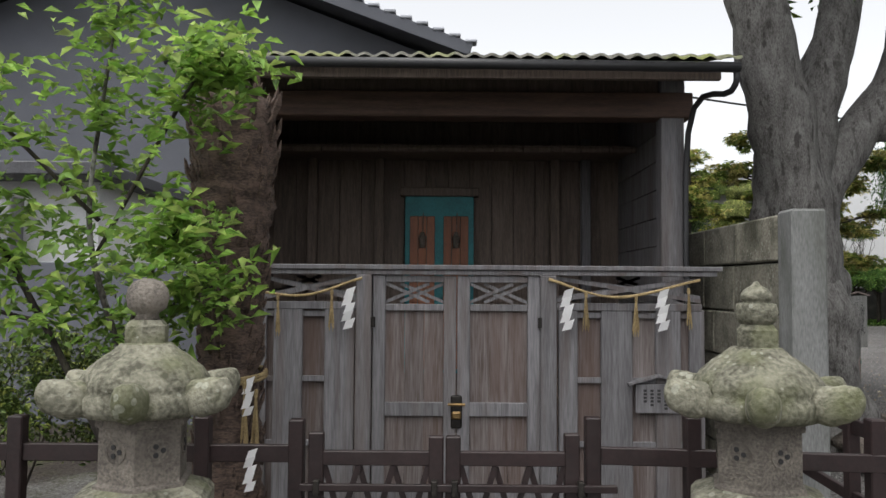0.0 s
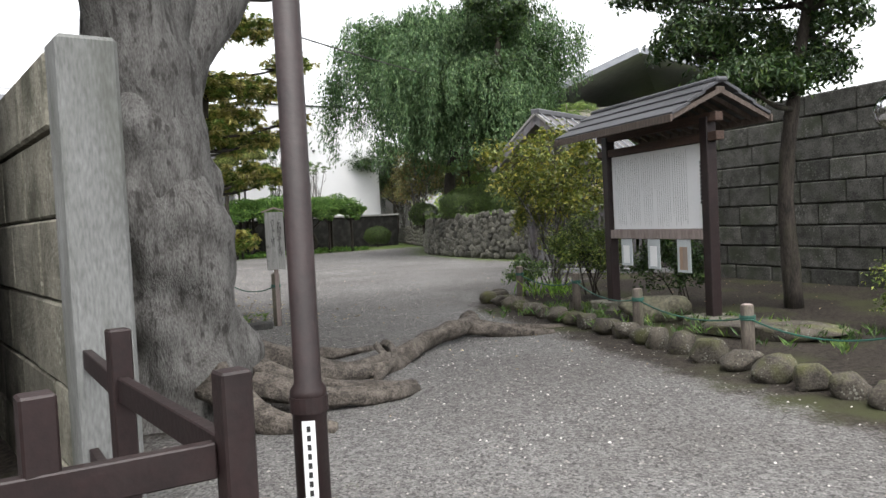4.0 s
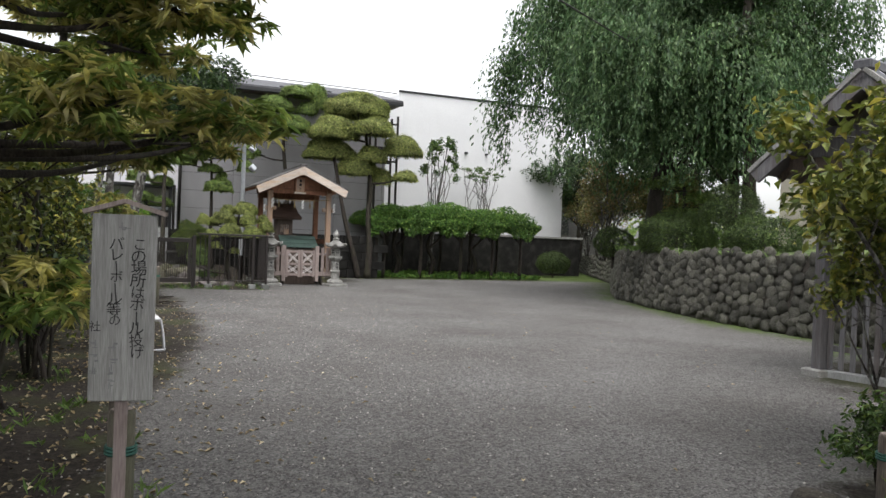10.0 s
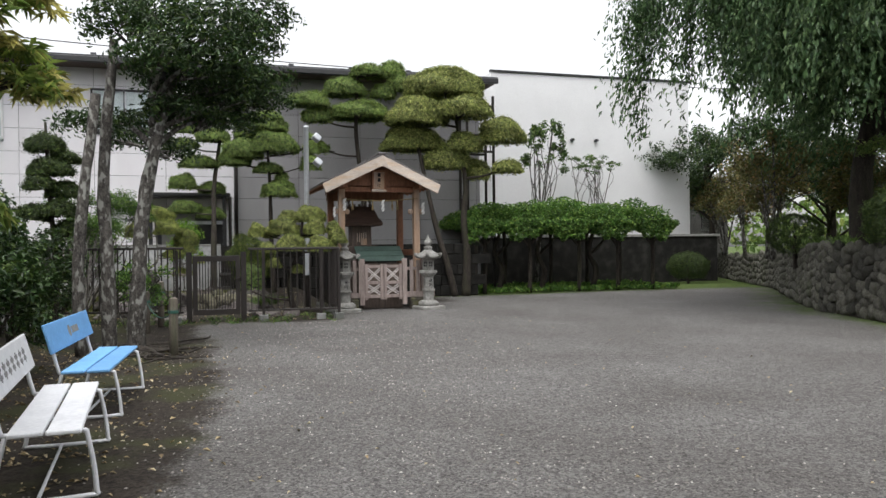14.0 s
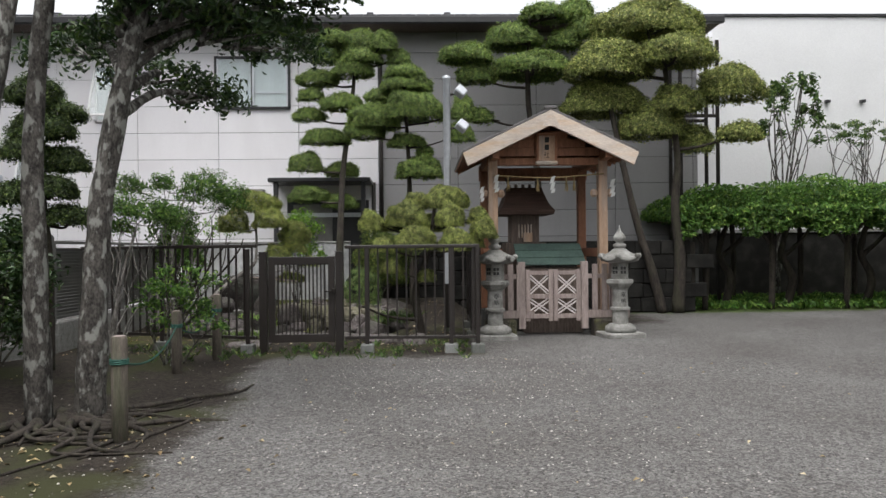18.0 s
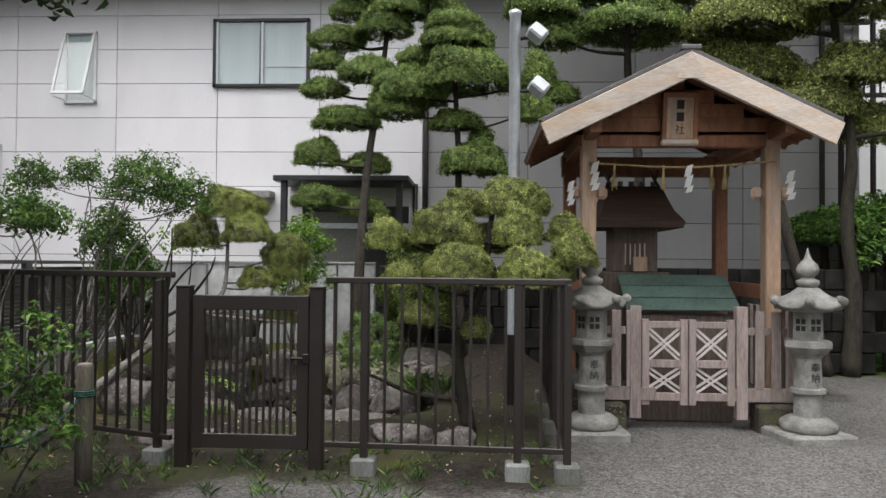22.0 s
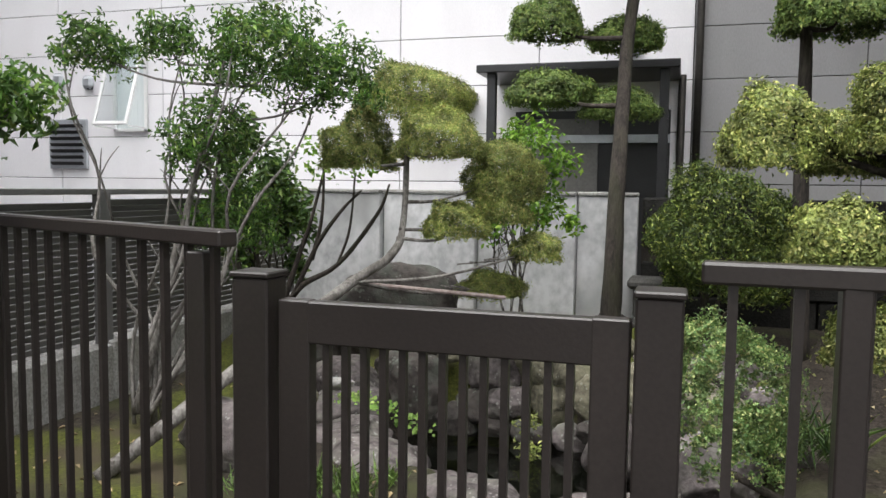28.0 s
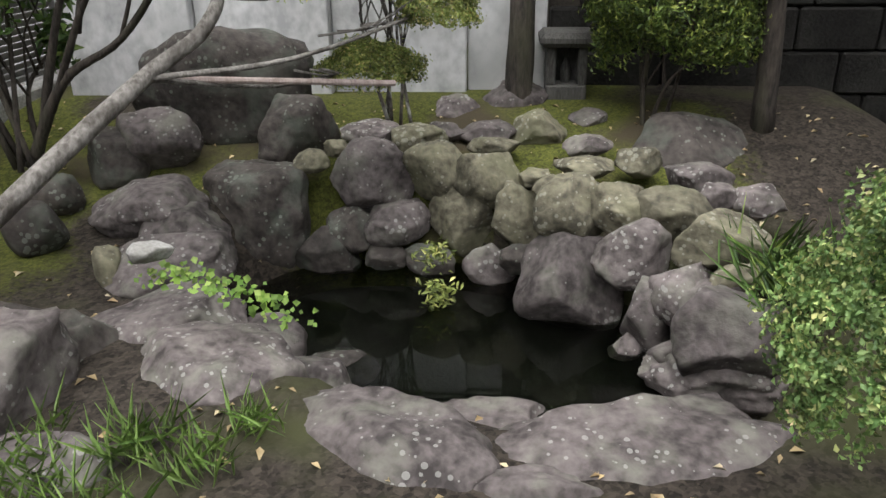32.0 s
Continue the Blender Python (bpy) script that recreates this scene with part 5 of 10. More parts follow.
def annex():
    w = tagged(new("white_annex_wall"), "plain white plaster building with tiled edge", "building", kind="structure")
    part("wall", boxed(19.2, 27.5, 41.9, 50, -0.2, 7.72), PLASTER, w)
    part("wall", boxed(17.62, 19.18, 41.4, 50, -0.2, 7.0), PLASTER, w)
    part("coping", boxed(19.15, 27.6, 41.84, 41.98, 7.72, 7.80, 0.01), BLACK_FRAME, w, "dark roof edge")
    for x in (22.4, 23.4):
        part("wall_lamp", boxed(x - 0.06, x + 0.06, 41.75, 41.9, 5.3, 5.38, 0.01), BLACK_FRAME, w)
    # near-black colour carries the shade beneath the pergola
    part("low_wall", boxed(15.4, 27.5, 40.2, 40.4, 0, 1.66, 0.01), BLACK_BLOCK, w, "low dark garden wall, blackened for the pergola's shade")
    part("low_wall_coping", boxed(15.3, 27.6, 40.15, 40.45, 1.66, 1.75, 0.01), CURB_WHITE, w)


annex()


def steel_rack():
    o = thing("steel_rack", "dark steel balcony frame with rails on the building corner", "steel frame")
    for x in (16.9, 17.75):
        for y in (37.9, 38.6):
            part("post", boxed(x - 0.035, x + 0.035, y - 0.035, y + 0.035, 0.0, 6.0, 0.004), IRON, o)
    for z in (4.25, 4.75, 5.65):
        for y in (37.9, 38.6):
            part("rail", boxed(16.94, 17.71, y - 0.03, y + 0.03, z, z + 0.07, 0.004), IRON, o)
    for k in range(6):
        x = 17.0 + k * 0.13
        part("baluster", boxed(x - 0.012, x + 0.012, 37.88, 37.91, 4.32, 4.75), IRON, o)


steel_rack()


# ---- second shrine with gabled roof ----
def small_shrine():
    cx = 12.96
    s = thing("small_shrine", "small gabled cedar shrine shelter with pale bargeboards", "shrine")
    for x in (12.08, 13.92):
        for y in (32.45, 34.0):
            p = part("post", boxed(x - 0.075, x + 0.075, y - 0.075, y + 0.075, 0.0, 2.72, 0.008), CEDAR if y < 33 else CEDAR_RED, s, "square cedar post")
            for dx in (-1, 1) if y < 33 else ():
                part("bracket", box(bmesh.new(), -0.06, 0.06, -0.035, 0.035, -0.06, 0.06, 0.03, Matrix.Translation((x + dx * 0.137, y, 2.17))), CEDAR, p, "rounded beam end")
    part("tie_beam", boxed(11.98, 14.02, 32.40, 32.50, 2.60, 2.72, 0.01), CEDAR_RED, s)
    part("tie_beam", boxed(11.98, 14.02, 33.94, 34.06, 2.50, 2.72, 0.01), CEDAR_RED, s)
    part("waist_rail", boxed(12.1, 13.9, 33.975, 34.045, 1.18, 1.32, 0.005), CEDAR_RED, s)
    for x in (12.08, 13.92):
        part("side_rail", boxed(x - 0.03, x + 0.03, 32.53, 33.92, 1.18, 1.32, 0.005), CEDAR_RED, s)
        part("eave_beam", boxed(x - 0.06, x + 0.06, 31.95, 34.5, 2.66, 2.80, 0.008), CEDAR_RED, s)
    for k in range(4):
        z = 2.735 + k * 0.13
        hw = (3.28 - z - 0.125) / 0.62 * 1.40
        part("gable_board", boxed(cx - hw, cx + hw, 32.34, 32.365, z, z + 0.127, 0.003), CEDAR_RED, s)
    gab = bmesh.new()
    vs = [gab.verts.new(v) for v in ((11.85, 32.42, 2.72), (14.07, 32.42, 2.72), (14.07, 32.42, 2.80), (cx, 32.42, 3.31), (11.85, 32.42, 2.80))]
    f = gab.faces.new(vs)
    bmesh.ops.solidify(gab, geom=[f], thickness=0.03)
    part("gable_panel", gab, CEDAR_RED, s, "dark red-brown gable boarding")
    # roof planes
    ang = math.atan2(0.62, 1.40)
    Ls = math.hypot(0.62, 1.40)
    for sgn in (-1, 1):
        m = Matrix.Translation((cx, 0, 3.36)) @ Matrix.Rotation(sgn * ang, 4, "Y")
        x0, x1 = (0, Ls) if sgn > 0 else (-Ls, 0)
        plane = part("roof_plane", box(bmesh.new(), x0, x1, 31.88, 34.7, 0.0, 0.035, 0.004, m), ROOF_METAL, s, "dark sheet metal roof slope")
        part("roof_boarding", box(bmesh.new(), x0, x1, 31.92, 34.66, -0.03, -0.002, 0, m), CEDAR_RED, plane)
        for k in range(9):
            yy = 32.1 + k * 0.3
            part("rafter", box(bmesh.new(), x0 + 0.03, x1 - 0.03, yy - 0.025, yy + 0.025, -0.09, -0.031, 0, m), CEDAR_RED, plane)
        part("bargeboard", box(bmesh.new(), x0 - (0.0 if sgn > 0 else 0.02), x1 + (0.02 if sgn > 0 else 0.0), 31.86, 31.91, -0.21, -0.005, 0.006, m), CEDAR_PALE, plane, "broad pale cedar bargeboard")
    bm = bmesh.new()
    lathe(bm, [(0.001, 0.0), (0.16, 0.0), (0.16, 0.045), (0.001, 0.045)], 3)
    bmesh.ops.transform(bm, matrix=Matrix.Translation((cx, 31.90, 3.20)) @ Matrix.Rotation(radians(90), 4, "X") @ Matrix.Rotation(radians(90), 4, "Z"), verts=bm.verts)
    part("gable_apex", bm, CEDAR_PALE, s)
    part("ridge_cap", boxed(cx - 0.1, cx + 0.1, 31.87, 34.72, 3.37, 3.42, 0.012), ROOF_METAL, s)
    # name plaque with carved foot
    pl = part("name_plaque", box(bmesh.new(), -0.17, 0.17, -0.02, 0.02, 0.0, 0.48, 0.006, Matrix.Translation((cx, 32.30, 2.66)) @ Matrix.Scale(0.8, 4) @ Matrix.Rotation(radians(8), 4, "X")), CEDAR, s, "wooden name plaque with dark characters")
    for x0, x1, z0, z1 in ((-0.22, -0.165, -0.02, 0.5), (0.165, 0.22, -0.02, 0.5), (-0.22, 0.22, 0.47, 0.53)):
        part("plaque_frame", box(bmesh.new(), x0, x1, -0.04, 0.03, z0, z1, 0.006, Matrix.Translation((cx, 32.30, 2.66)) @ Matrix.Scale(0.8, 4) @ Matrix.Rotation(radians(8), 4, "X")), CEDAR_RED, pl)
    part("plaque_foot", box(bmesh.new(), -0.23, 0.23, -0.06, 0.03, -0.08, -0.01, 0.015, Matrix.Translation((cx, 32.30, 2.66)) @ Matrix.Scale(0.8, 4)), CEDAR_PALE, pl)
    bm = bmesh.new()
    for r in range(2):
        dz = 0.39 - r * 0.14
        box(bm, -0.045, 0.045, -0.027, -0.022, dz - 0.05, dz + 0.05, 0, Matrix.Translation((cx, 32.30, 2.66)) @ Matrix.Scale(0.8, 4) @ Matrix.Rotation(radians(8), 4, "X"))
    part("plaque_stroke", bm, INK, pl)["kind"] = "stuff"
    glyph("社", 0.13, Matrix.Translation((cx, 32.30, 2.66)) @ Matrix.Scale(0.8, 4) @ Matrix.Rotation(radians(8), 4, "X") @ Matrix.Translation((0, -0.0235, 0.10)), INK, pl)
    part("platform", boxed(12.0, 14.0, 32.9, 34.1, 0.0, 0.30, 0.015), CONCRETE_DARK, s)
    # front fence and gate of greyed cedar
    f = thing("shrine_fence", "greyed cedar picket fence round a small shrine", "fence")
    FYs = 32.27
    for x0, x1 in ((11.95, 12.55), (13.45, 14.10)):
        part("bottom_rail", boxed(x0, x1 + 0.15, FYs - 0.04, FYs + 0.04, 0.26, 0.38, 0.006), CEDAR_GREY, f)
        part("top_rail", boxed(x0, x1, FYs - 0.02, FYs + 0.02, 0.86, 0.93, 0.004), CEDAR_GREY, f)
        n = 4
        for k in range(n):
            x = x0 + 0.08 + k * (x1 - x0 - 0.1) / (n - 0.5)
            part("picket", boxed(x - 0.045, x + 0.045, FYs - 0.045, FYs - 0.021, 0.38, 1.08, 0.004), CEDAR_GREY, f)
    for x in (12.50, 13.52):
        part("gate_post", boxed(x - 0.055, x + 0.055, FYs - 0.05, FYs + 0.05, 0.1, 1.12, 0.006), CEDAR_GREY, f)
    for x in (14.15,):
        for k in range(8):
            y = FYs + 0.1 + k * 0.2
            part("picket", boxed(x - 0.02, x + 0.02, y - 0.045, y + 0.045, 0.2, 1.08, 0.004), CEDAR_GREY, f)
    for x in (12.15, 13.9):
        part("foundation_block", boxed(x - 0.25, x + 0.25, FYs - 0.14, FYs + 0.14, -0.05, 0.25, 0.03), ROCK_MOSS, f)
    g = thing("lattice_gate", "pale greyed cedar double gate with crossed laths", "gate")
    for xa, xb in ((12.565, 13.005), (13.015, 13.455)):
        leaf = part("gate_leaf", boxed(xa, xb, FYs - 0.03, FYs + 0.01, 0.92, 0.98, 0.004), CEDAR_GREY, g)
        for z in (0.56, 0.26):
            part("rail", boxed(xa, xb, FYs - 0.03, FYs + 0.01, z, z + 0.07, 0.004), CEDAR_GREY, leaf)
        for x in (xa, xb - 0.07):
            part("stile", boxed(x, x + 0.07, FYs - 0.034, FYs + 0.012, 0.22, 1.0, 0.004), CEDAR_GREY, leaf)
        for z0, z1 in ((0.33, 0.56), (0.63, 0.92)):
            for k in range(2):
                for sg in (0, 1):
                    o_ = 0.05 * k
                    bm = bmesh.new()
                    beam(bm, (xa + 0.07, FYs - 0.016 + 0.010 * sg, (z1 if sg else z0) - (o_ if sg else -o_)), (xb - 0.07, FYs - 0.016 + 0.010 * sg, (z0 if sg else z1) - (o_ - 0.04 if sg else 0.04 - o_)), 0.009, 0.022)
                    part("crossed_lath", bm, LATH_WOOD, leaf)
    # inner shrine, offering table
    h = thing("inner_shrine", "dark old miniature shrine with bark roof", "miniature shrine")
    bx = 12.82
    part("stand", boxed(bx - 0.40, bx + 0.40, 33.25, 33.85, 0.30, 1.42, 0.01), WOOD_DARK, h)
    part("body", boxed(bx - 0.28, bx + 0.28, 33.35, 33.8, 1.42, 1.95, 0.008), WOOD_DARK, h)
    bm = bmesh.new()
    rings = []
    for xh, yh, z in ((0.52, 0.50, 1.88), (0.54, 0.52, 1.94), (0.44, 0.40, 2.06), (0.38, 0.26, 2.22), (0.36, 0.10, 2.34)):
        rings.append([bm.verts.new((bx + a * xh, 33.58 + b * yh, z)) for a, b in ((-1, -1), (0, -1), (1, -1), (1, 1), (0, 1), (-1, 1))])
    for a, b in zip(rings, rings[1:]):
        for i in range(6):
            bm.faces.new((a[i], a[(i + 1) % 6], b[(i + 1) % 6], b[i]))
    bm.faces.new(list(reversed(rings[0])))
    bm.faces.new(rings[-1])
    roof = part("roof", bm, WOOD_BEAM, h, "curved dark bark roof")
    for x in (-0.3, 0.3):
        bm = bmesh.new()
        beam(bm, (bx + x - 0.04, 33.5, 2.32), (bx + x + 0.05, 33.62, 2.52), 0.02, 0.03)
        beam(bm, (bx + x + 0.04, 33.5, 2.32), (bx + x - 0.05, 33.62, 2.52), 0.02, 0.03)
        part("finial", bm, WOOD_DARK, roof)
    for k in range(5):
        bm = bmesh.new()
        tube(bm, [(bx - 0.28 + k * 0.14, 33.58, 2.33), (bx - 0.28 + k * 0.14, 33.58, 2.40)], 0.035, 8)
        part("ridge_billet", bm, WOOD_DARK, roof)
    for k in range(5):
        part("lattice_bar", boxed(bx - 0.13 + k * 0.06, bx - 0.115 + k * 0.06, 33.335, 33.348, 1.5, 1.72), CEDAR_PALE, h)
    part("talisman", boxed(bx - 0.05, bx + 0.12, 33.22, 33.24, 1.43, 1.58, 0.002), CEDAR, h, "small yellow wooden talisman")
    t = thing("offering_box", "offering box with sloping green copper lid", "offering box")
    part("body", boxed(12.45, 13.5, 32.62, 33.15, 0.0, 1.02, 0.01), WOOD_DARK, t)
    for k in range(3):
        part("lid_sheet", box(bmesh.new(), -0.62, 0.62, -0.31 + k * 0.21, -0.105 + k * 0.21, 0, 0.02, 0.003, Matrix.Translation((12.95, 32.83, 1.21 + 0.008 * k)) @ Matrix.Rotation(radians(30), 4, "X")), COPPER_GREEN, t, "green patina sheet")
    # each piece keeps its own breadth about its own middle
    for o, old, mid, k in ((s, 12.96, 12.912, 0.92), (f, 12.565, 12.57, 0.937), (g, 12.565, 12.57, 0.937), (h, 12.82, 12.72, 0.84), (t, 12.95, 13.03, 0.87)):
        fitted = Matrix.Translation((mid, 0, 0)) @ Matrix.Scale(k, 4, (1, 0, 0)) @ Matrix.Translation((-old, 0, 0))
        for c in o.children_recursive:
            if c.type == "MESH":
                c.data.transform(fitted)
    sacred_rope([(12.1, 32.34, 2.44), (12.95, 32.34, 2.40), (13.80, 32.34, 2.46)], "straw rope hung between the shrine posts")
    for i, x in enumerate((12.33, 12.78, 13.22, 13.34)):
        tassel(x, 32.34, 2.42, 0.24, 20 + i)
    for x, z, sc_ in ((12.14, 2.44, 0.95), (13.0, 2.41, 0.9), (13.92, 2.36, 0.95), (11.92, 2.26, 0.8)):
        shide(x, 32.32, z, sc_)


small_shrine()


# ---- granite lanterns beside the second shrine ----
def granite_lantern(x, y, turn):
    o = thing("granite_lantern", "pale carved granite pedestal lantern with upturned roof", "stone lantern", (x, y, 0), turn, "granite lanterns")
    part("base_slab", boxed(-0.29, 0.29, -0.27, 0.27, -0.03, 0.075, 0.02), GRANITE, o)
    lotus = lathe(bmesh.new(), [(0.21, 0.07), (0.235, 0.10), (0.225, 0.15), (0.17, 0.19), (0.15, 0.20)], 24)
    for v in lotus.verts:
        a = math.atan2(v.co.y, v.co.x)
        k = 1 + 0.05 * math.cos(8 * a)
        v.co.x *= k
        v.co.y *= k
    part("lotus_base", lotus, GRANITE, o, "", True)
    part("shaft", lathe(bmesh.new(), [(0.115, 0.195), (0.115, 0.40), (0.145, 0.405), (0.145, 0.44), (0.115, 0.45), (0.108, 0.70), (0.13, 0.73)], 24), GRANITE, o, "round granite shaft with carved band")
    mid = lathe(bmesh.new(), [(0.12, 0.72), (0.16, 0.745), (0.215, 0.80), (0.215, 0.845), (0.19, 0.855)], 6)
    part("platform", mid, GRANITE, o)
    fire = part("firebox", lathe(bmesh.new(), [(0.135, 0.85), (0.135, 1.11)], 6), GRANITE, o)
    for k in range(6):
        a = radians(60 * k + 30)
        m = Matrix.Rotation(a, 4, "Z") @ Matrix.Translation((0.118, 0, 0.99))
        if k % 3 != 2:
            for dy in (-0.024, 0.024):
                for dz in (-0.03, 0.03):
                    part("window_hole", box(bmesh.new(), -0.004, 0.0015, dy - 0.018, dy + 0.018, dz - 0.022, dz + 0.022, 0, m), INK, fire)
    bm = bmesh.new()
    rings = []
    for r, z, up in ((0.16, 1.10, 0), (0.27, 1.125, 0.05), (0.275, 1.15, 0.055), (0.19, 1.22, 0.012), (0.12, 1.28, 0), (0.085, 1.31, 0)):
        ring = []
        for i in range(36):
            a = 2 * math.pi * i / 36
            c = abs(math.cos(3 * a)) ** 6
            ring.append(bm.verts.new((r * (1 + 0.16 * c * (1 if up else 0)) * math.cos(a), r * (1 + 0.16 * c * (1 if up else 0)) * math.sin(a), z + up * c)))
        rings.append(ring)
    for a, b in zip(rings, rings[1:]):
        for i in range(36):
            bm.faces.new((a[i], a[(i + 1) % 36], b[(i + 1) % 36], b[i]))
    bm.faces.new(list(reversed(rings[0])))
    bm.faces.new(rings[-1])
    roof = part("roof", bm, GRANITE, o, "hexagonal roof with upturned scroll corners", True)
    for k in range(6):
        a = radians(60 * k)
        bm = bmesh.new()
        bmesh.ops.create_icosphere(bm, subdivisions=2, radius=0.042)
        bmesh.ops.translate(bm, vec=(0.305 * math.cos(a), 0.305 * math.sin(a), 1.20), verts=bm.verts)
        part("scroll", bm, GRANITE, roof, "", True)
    part("finial", lathe(bmesh.new(), [(0.06, 1.30), (0.095, 1.34), (0.095, 1.37), (0.06, 1.385), (0.05, 1.40), (0.085, 1.43), (0.095, 1.47), (0.075, 1.51), (0.03, 1.56), (0.012, 1.62), (0.004, 1.65)], 20), GRANITE, o, "onion-shaped finial", True)
    for ch, zz in (("奉", 0.625), ("納", 0.535)):
        glyph(ch, 0.085, Matrix.Translation((0, -0.114, zz)), INK, o, "carved_character")
    return o


granite_lantern(12.07, 31.93, 4)
granite_lantern(13.93, 31.95, 10)


# ---- aluminium garden fence and gate ----
def bar_panel(f, p, q, z0, z1, bars, block_every=None):
    p, q = Vector(p), Vector(q)
    d = (q - p)
    bm = bmesh.new()
    beam(bm, (p.x, p.y, z1), (q.x, q.y, z1), 0.06, 0.045, 0.006)
    part("top_rail", bm, BROWN_METAL, f)
    bm = bmesh.new()
    beam(bm, (p.x, p.y, z0 + 0.12), (q.x, q.y, z0 + 0.12), 0.035, 0.04, 0.004)
    part("bottom_rail", bm, BROWN_METAL, f)
    for k in range(bars):
        c = p + d * (k + 0.5) / bars
        m = Matrix.Translation((c.x, c.y, 0)) @ Matrix.Rotation(math.atan2(d.y, d.x), 4, "Z")
        part("bar", box(bmesh.new(), -0.010, 0.010, -0.010, 0.010, z0 + 0.13, z1 - 0.02, 0, m), BROWN_METAL, f)


def garden_fence():
    f = thing("garden_fence", "dark brown aluminium garden fence with upright bars", "fence")
    A, B = (10.0, 30.56), (11.70, 30.47)
    bar_panel(f, (*A, 0), (*B, 0), 0.08, 1.365, 14)
    bar_panel(f, (*B, 0), (11.78, 33.6, 0), 0.08, 1.365, 26)
    bar_panel(f, (8.84, 30.66, 0), (6.15, 31.75, 0), 0.08, 1.39, 24)
    for x, y in ((10.28, 30.545), (11.36, 30.49), (11.70, 30.47), (11.74, 32.0), (11.78, 33.6), (8.72, 30.71), (7.45, 31.22), (6.2, 31.73)):
        bm = boxed(x - 0.027, x + 0.027, y - 0.027, y + 0.027, 0.10, 1.35, 0.004)
        p = part("post", bm, BROWN_METAL, f)
        part("concrete_foot", boxed(x - 0.085, x + 0.085, y - 0.085, y + 0.085, -0.06, 0.115, 0.012), PILLAR, p, "pale concrete foot block")
    g = thing("garden_gate", "closed dark brown aluminium garden gate with upright bars", "gate")
    x0, x1, y = 8.94, 9.92, 30.64
    for x in (x0, x1):
        p = part("gate_post", boxed(x - 0.05, x + 0.05, y - 0.05, y + 0.05, -0.05, 1.30, 0.005), BROWN_METAL, g)
        part("post_cap", boxed(x - 0.055, x + 0.055, y - 0.055, y + 0.055, 1.30, 1.315, 0.004), BROWN_METAL, p)
    leaf = part("leaf_frame", boxed(x0 + 0.065, x1 - 0.06, y - 0.022, y + 0.022, 1.14, 1.245, 0.004), BROWN_METAL, g)
    part("leaf_rail", boxed(x0 + 0.065, x1 - 0.06, y - 0.022, y + 0.022, 0.14, 0.245, 0.004), BROWN_METAL, leaf)
    for xa in (x0 + 0.065, x1 - 0.145):
        part("leaf_stile", boxed(xa, xa + 0.085, y - 0.0235, y + 0.0235, 0.138, 1.247, 0.004), BROWN_METAL, leaf)
    for k in range(13):
        xx = x0 + 0.19 + k * (x1 - x0 - 0.38) / 12
        part("leaf_bar", boxed(xx - 0.009, xx + 0.009, y - 0.010, y + 0.010, 0.24, 1.15), BROWN_METAL, leaf)
    part("latch", boxed(x1 - 0.19, x1 - 0.06, y - 0.05, y - 0.024, 0.785, 0.805, 0.006), IRON, g, "steel gate latch")
    part("latch_box", boxed(x1 - 0.10, x1 - 0.05, y - 0.05, y - 0.024, 0.76, 0.83, 0.006), IRON, g)


garden_fence()


def lamp_pole():
    o = thing("lamp_pole", "galvanised steel lamp pole with two floodlights", "lamp pole", (11.43, 33.1, 0.05))
    part("shaft", lathe(bmesh.new(), [(0.062, -0.1), (0.062, 0.75), (0.058, 0.76), (0.058, 4.02), (0.065, 4.03), (0.065, 4.07), (0.02, 4.09)], 20), STEEL, o, "", True)
    part("lower_sleeve", lathe(bmesh.new(), [(0.068, 0.0), (0.068, 0.72)], 20), BROWN_METAL, o)
    for z, dx in ((3.80, 0.22), (3.25, 0.24)):
        h = part("floodlight", box(bmesh.new(), -0.09, 0.09, -0.07, 0.07, -0.08, 0.08, 0.02, Matrix.Translation((dx, -0.12, z)) @ Matrix.Rotation(radians(40), 4, "Y") @ Matrix.Rotation(radians(-30), 4, "X")), STEEL, o)
        bm = bmesh.new()
        tube(bm, [(0.05, 0, z - 0.02), (dx - 0.04, -0.08, z - 0.02)], 0.018, 8)
        part("arm", bm, IRON, h)


lamp_pole()


# ---- louvred boundary fence and concrete wall ----
def louvre_fence():
    f = tagged(new("louvre_fence"), "dark grey horizontal louvre fence on a white curb", "fence", kind="structure")
    for y0, y1, z, high in ((16.6, 21.2, 0.22, 1.34), (21.2, 26, 0.22, 1.34), (26, 31, 0.25, 1.30), (31, 33.4, 0.40, 1.07), (33.4, 36.2, 0.42, 1.05)):
        part("curb", boxed(6.02, 6.16, y0 + 0.002, y1 - 0.002, -0.1, z, 0.012), CURB_WHITE, f, "white concrete curb")
        for k in range(int((high - 0.06) / 0.044)):
            part("louvre", box(bmesh.new(), -0.005, 0.005, y0, y1 - 0.06, -0.024, 0.024, 0.002, Matrix.Translation((6.05, 0, z + 0.05 + k * 0.044)) @ Matrix.Rotation(radians(28), 4, "Y")), LOUVRE_METAL, f)
        for y in (y0, y1 - 0.05):
            part("upright", boxed(6.04, 6.11, y, y + 0.06, z - 0.02, z + high, 0.004), LOUVRE_METAL, f)
        part("cap_rail", boxed(6.02, 6.10, y0, y1, z + high - 0.02, z + high + 0.02, 0.004), LOUVRE_METAL, f)


louvre_fence()


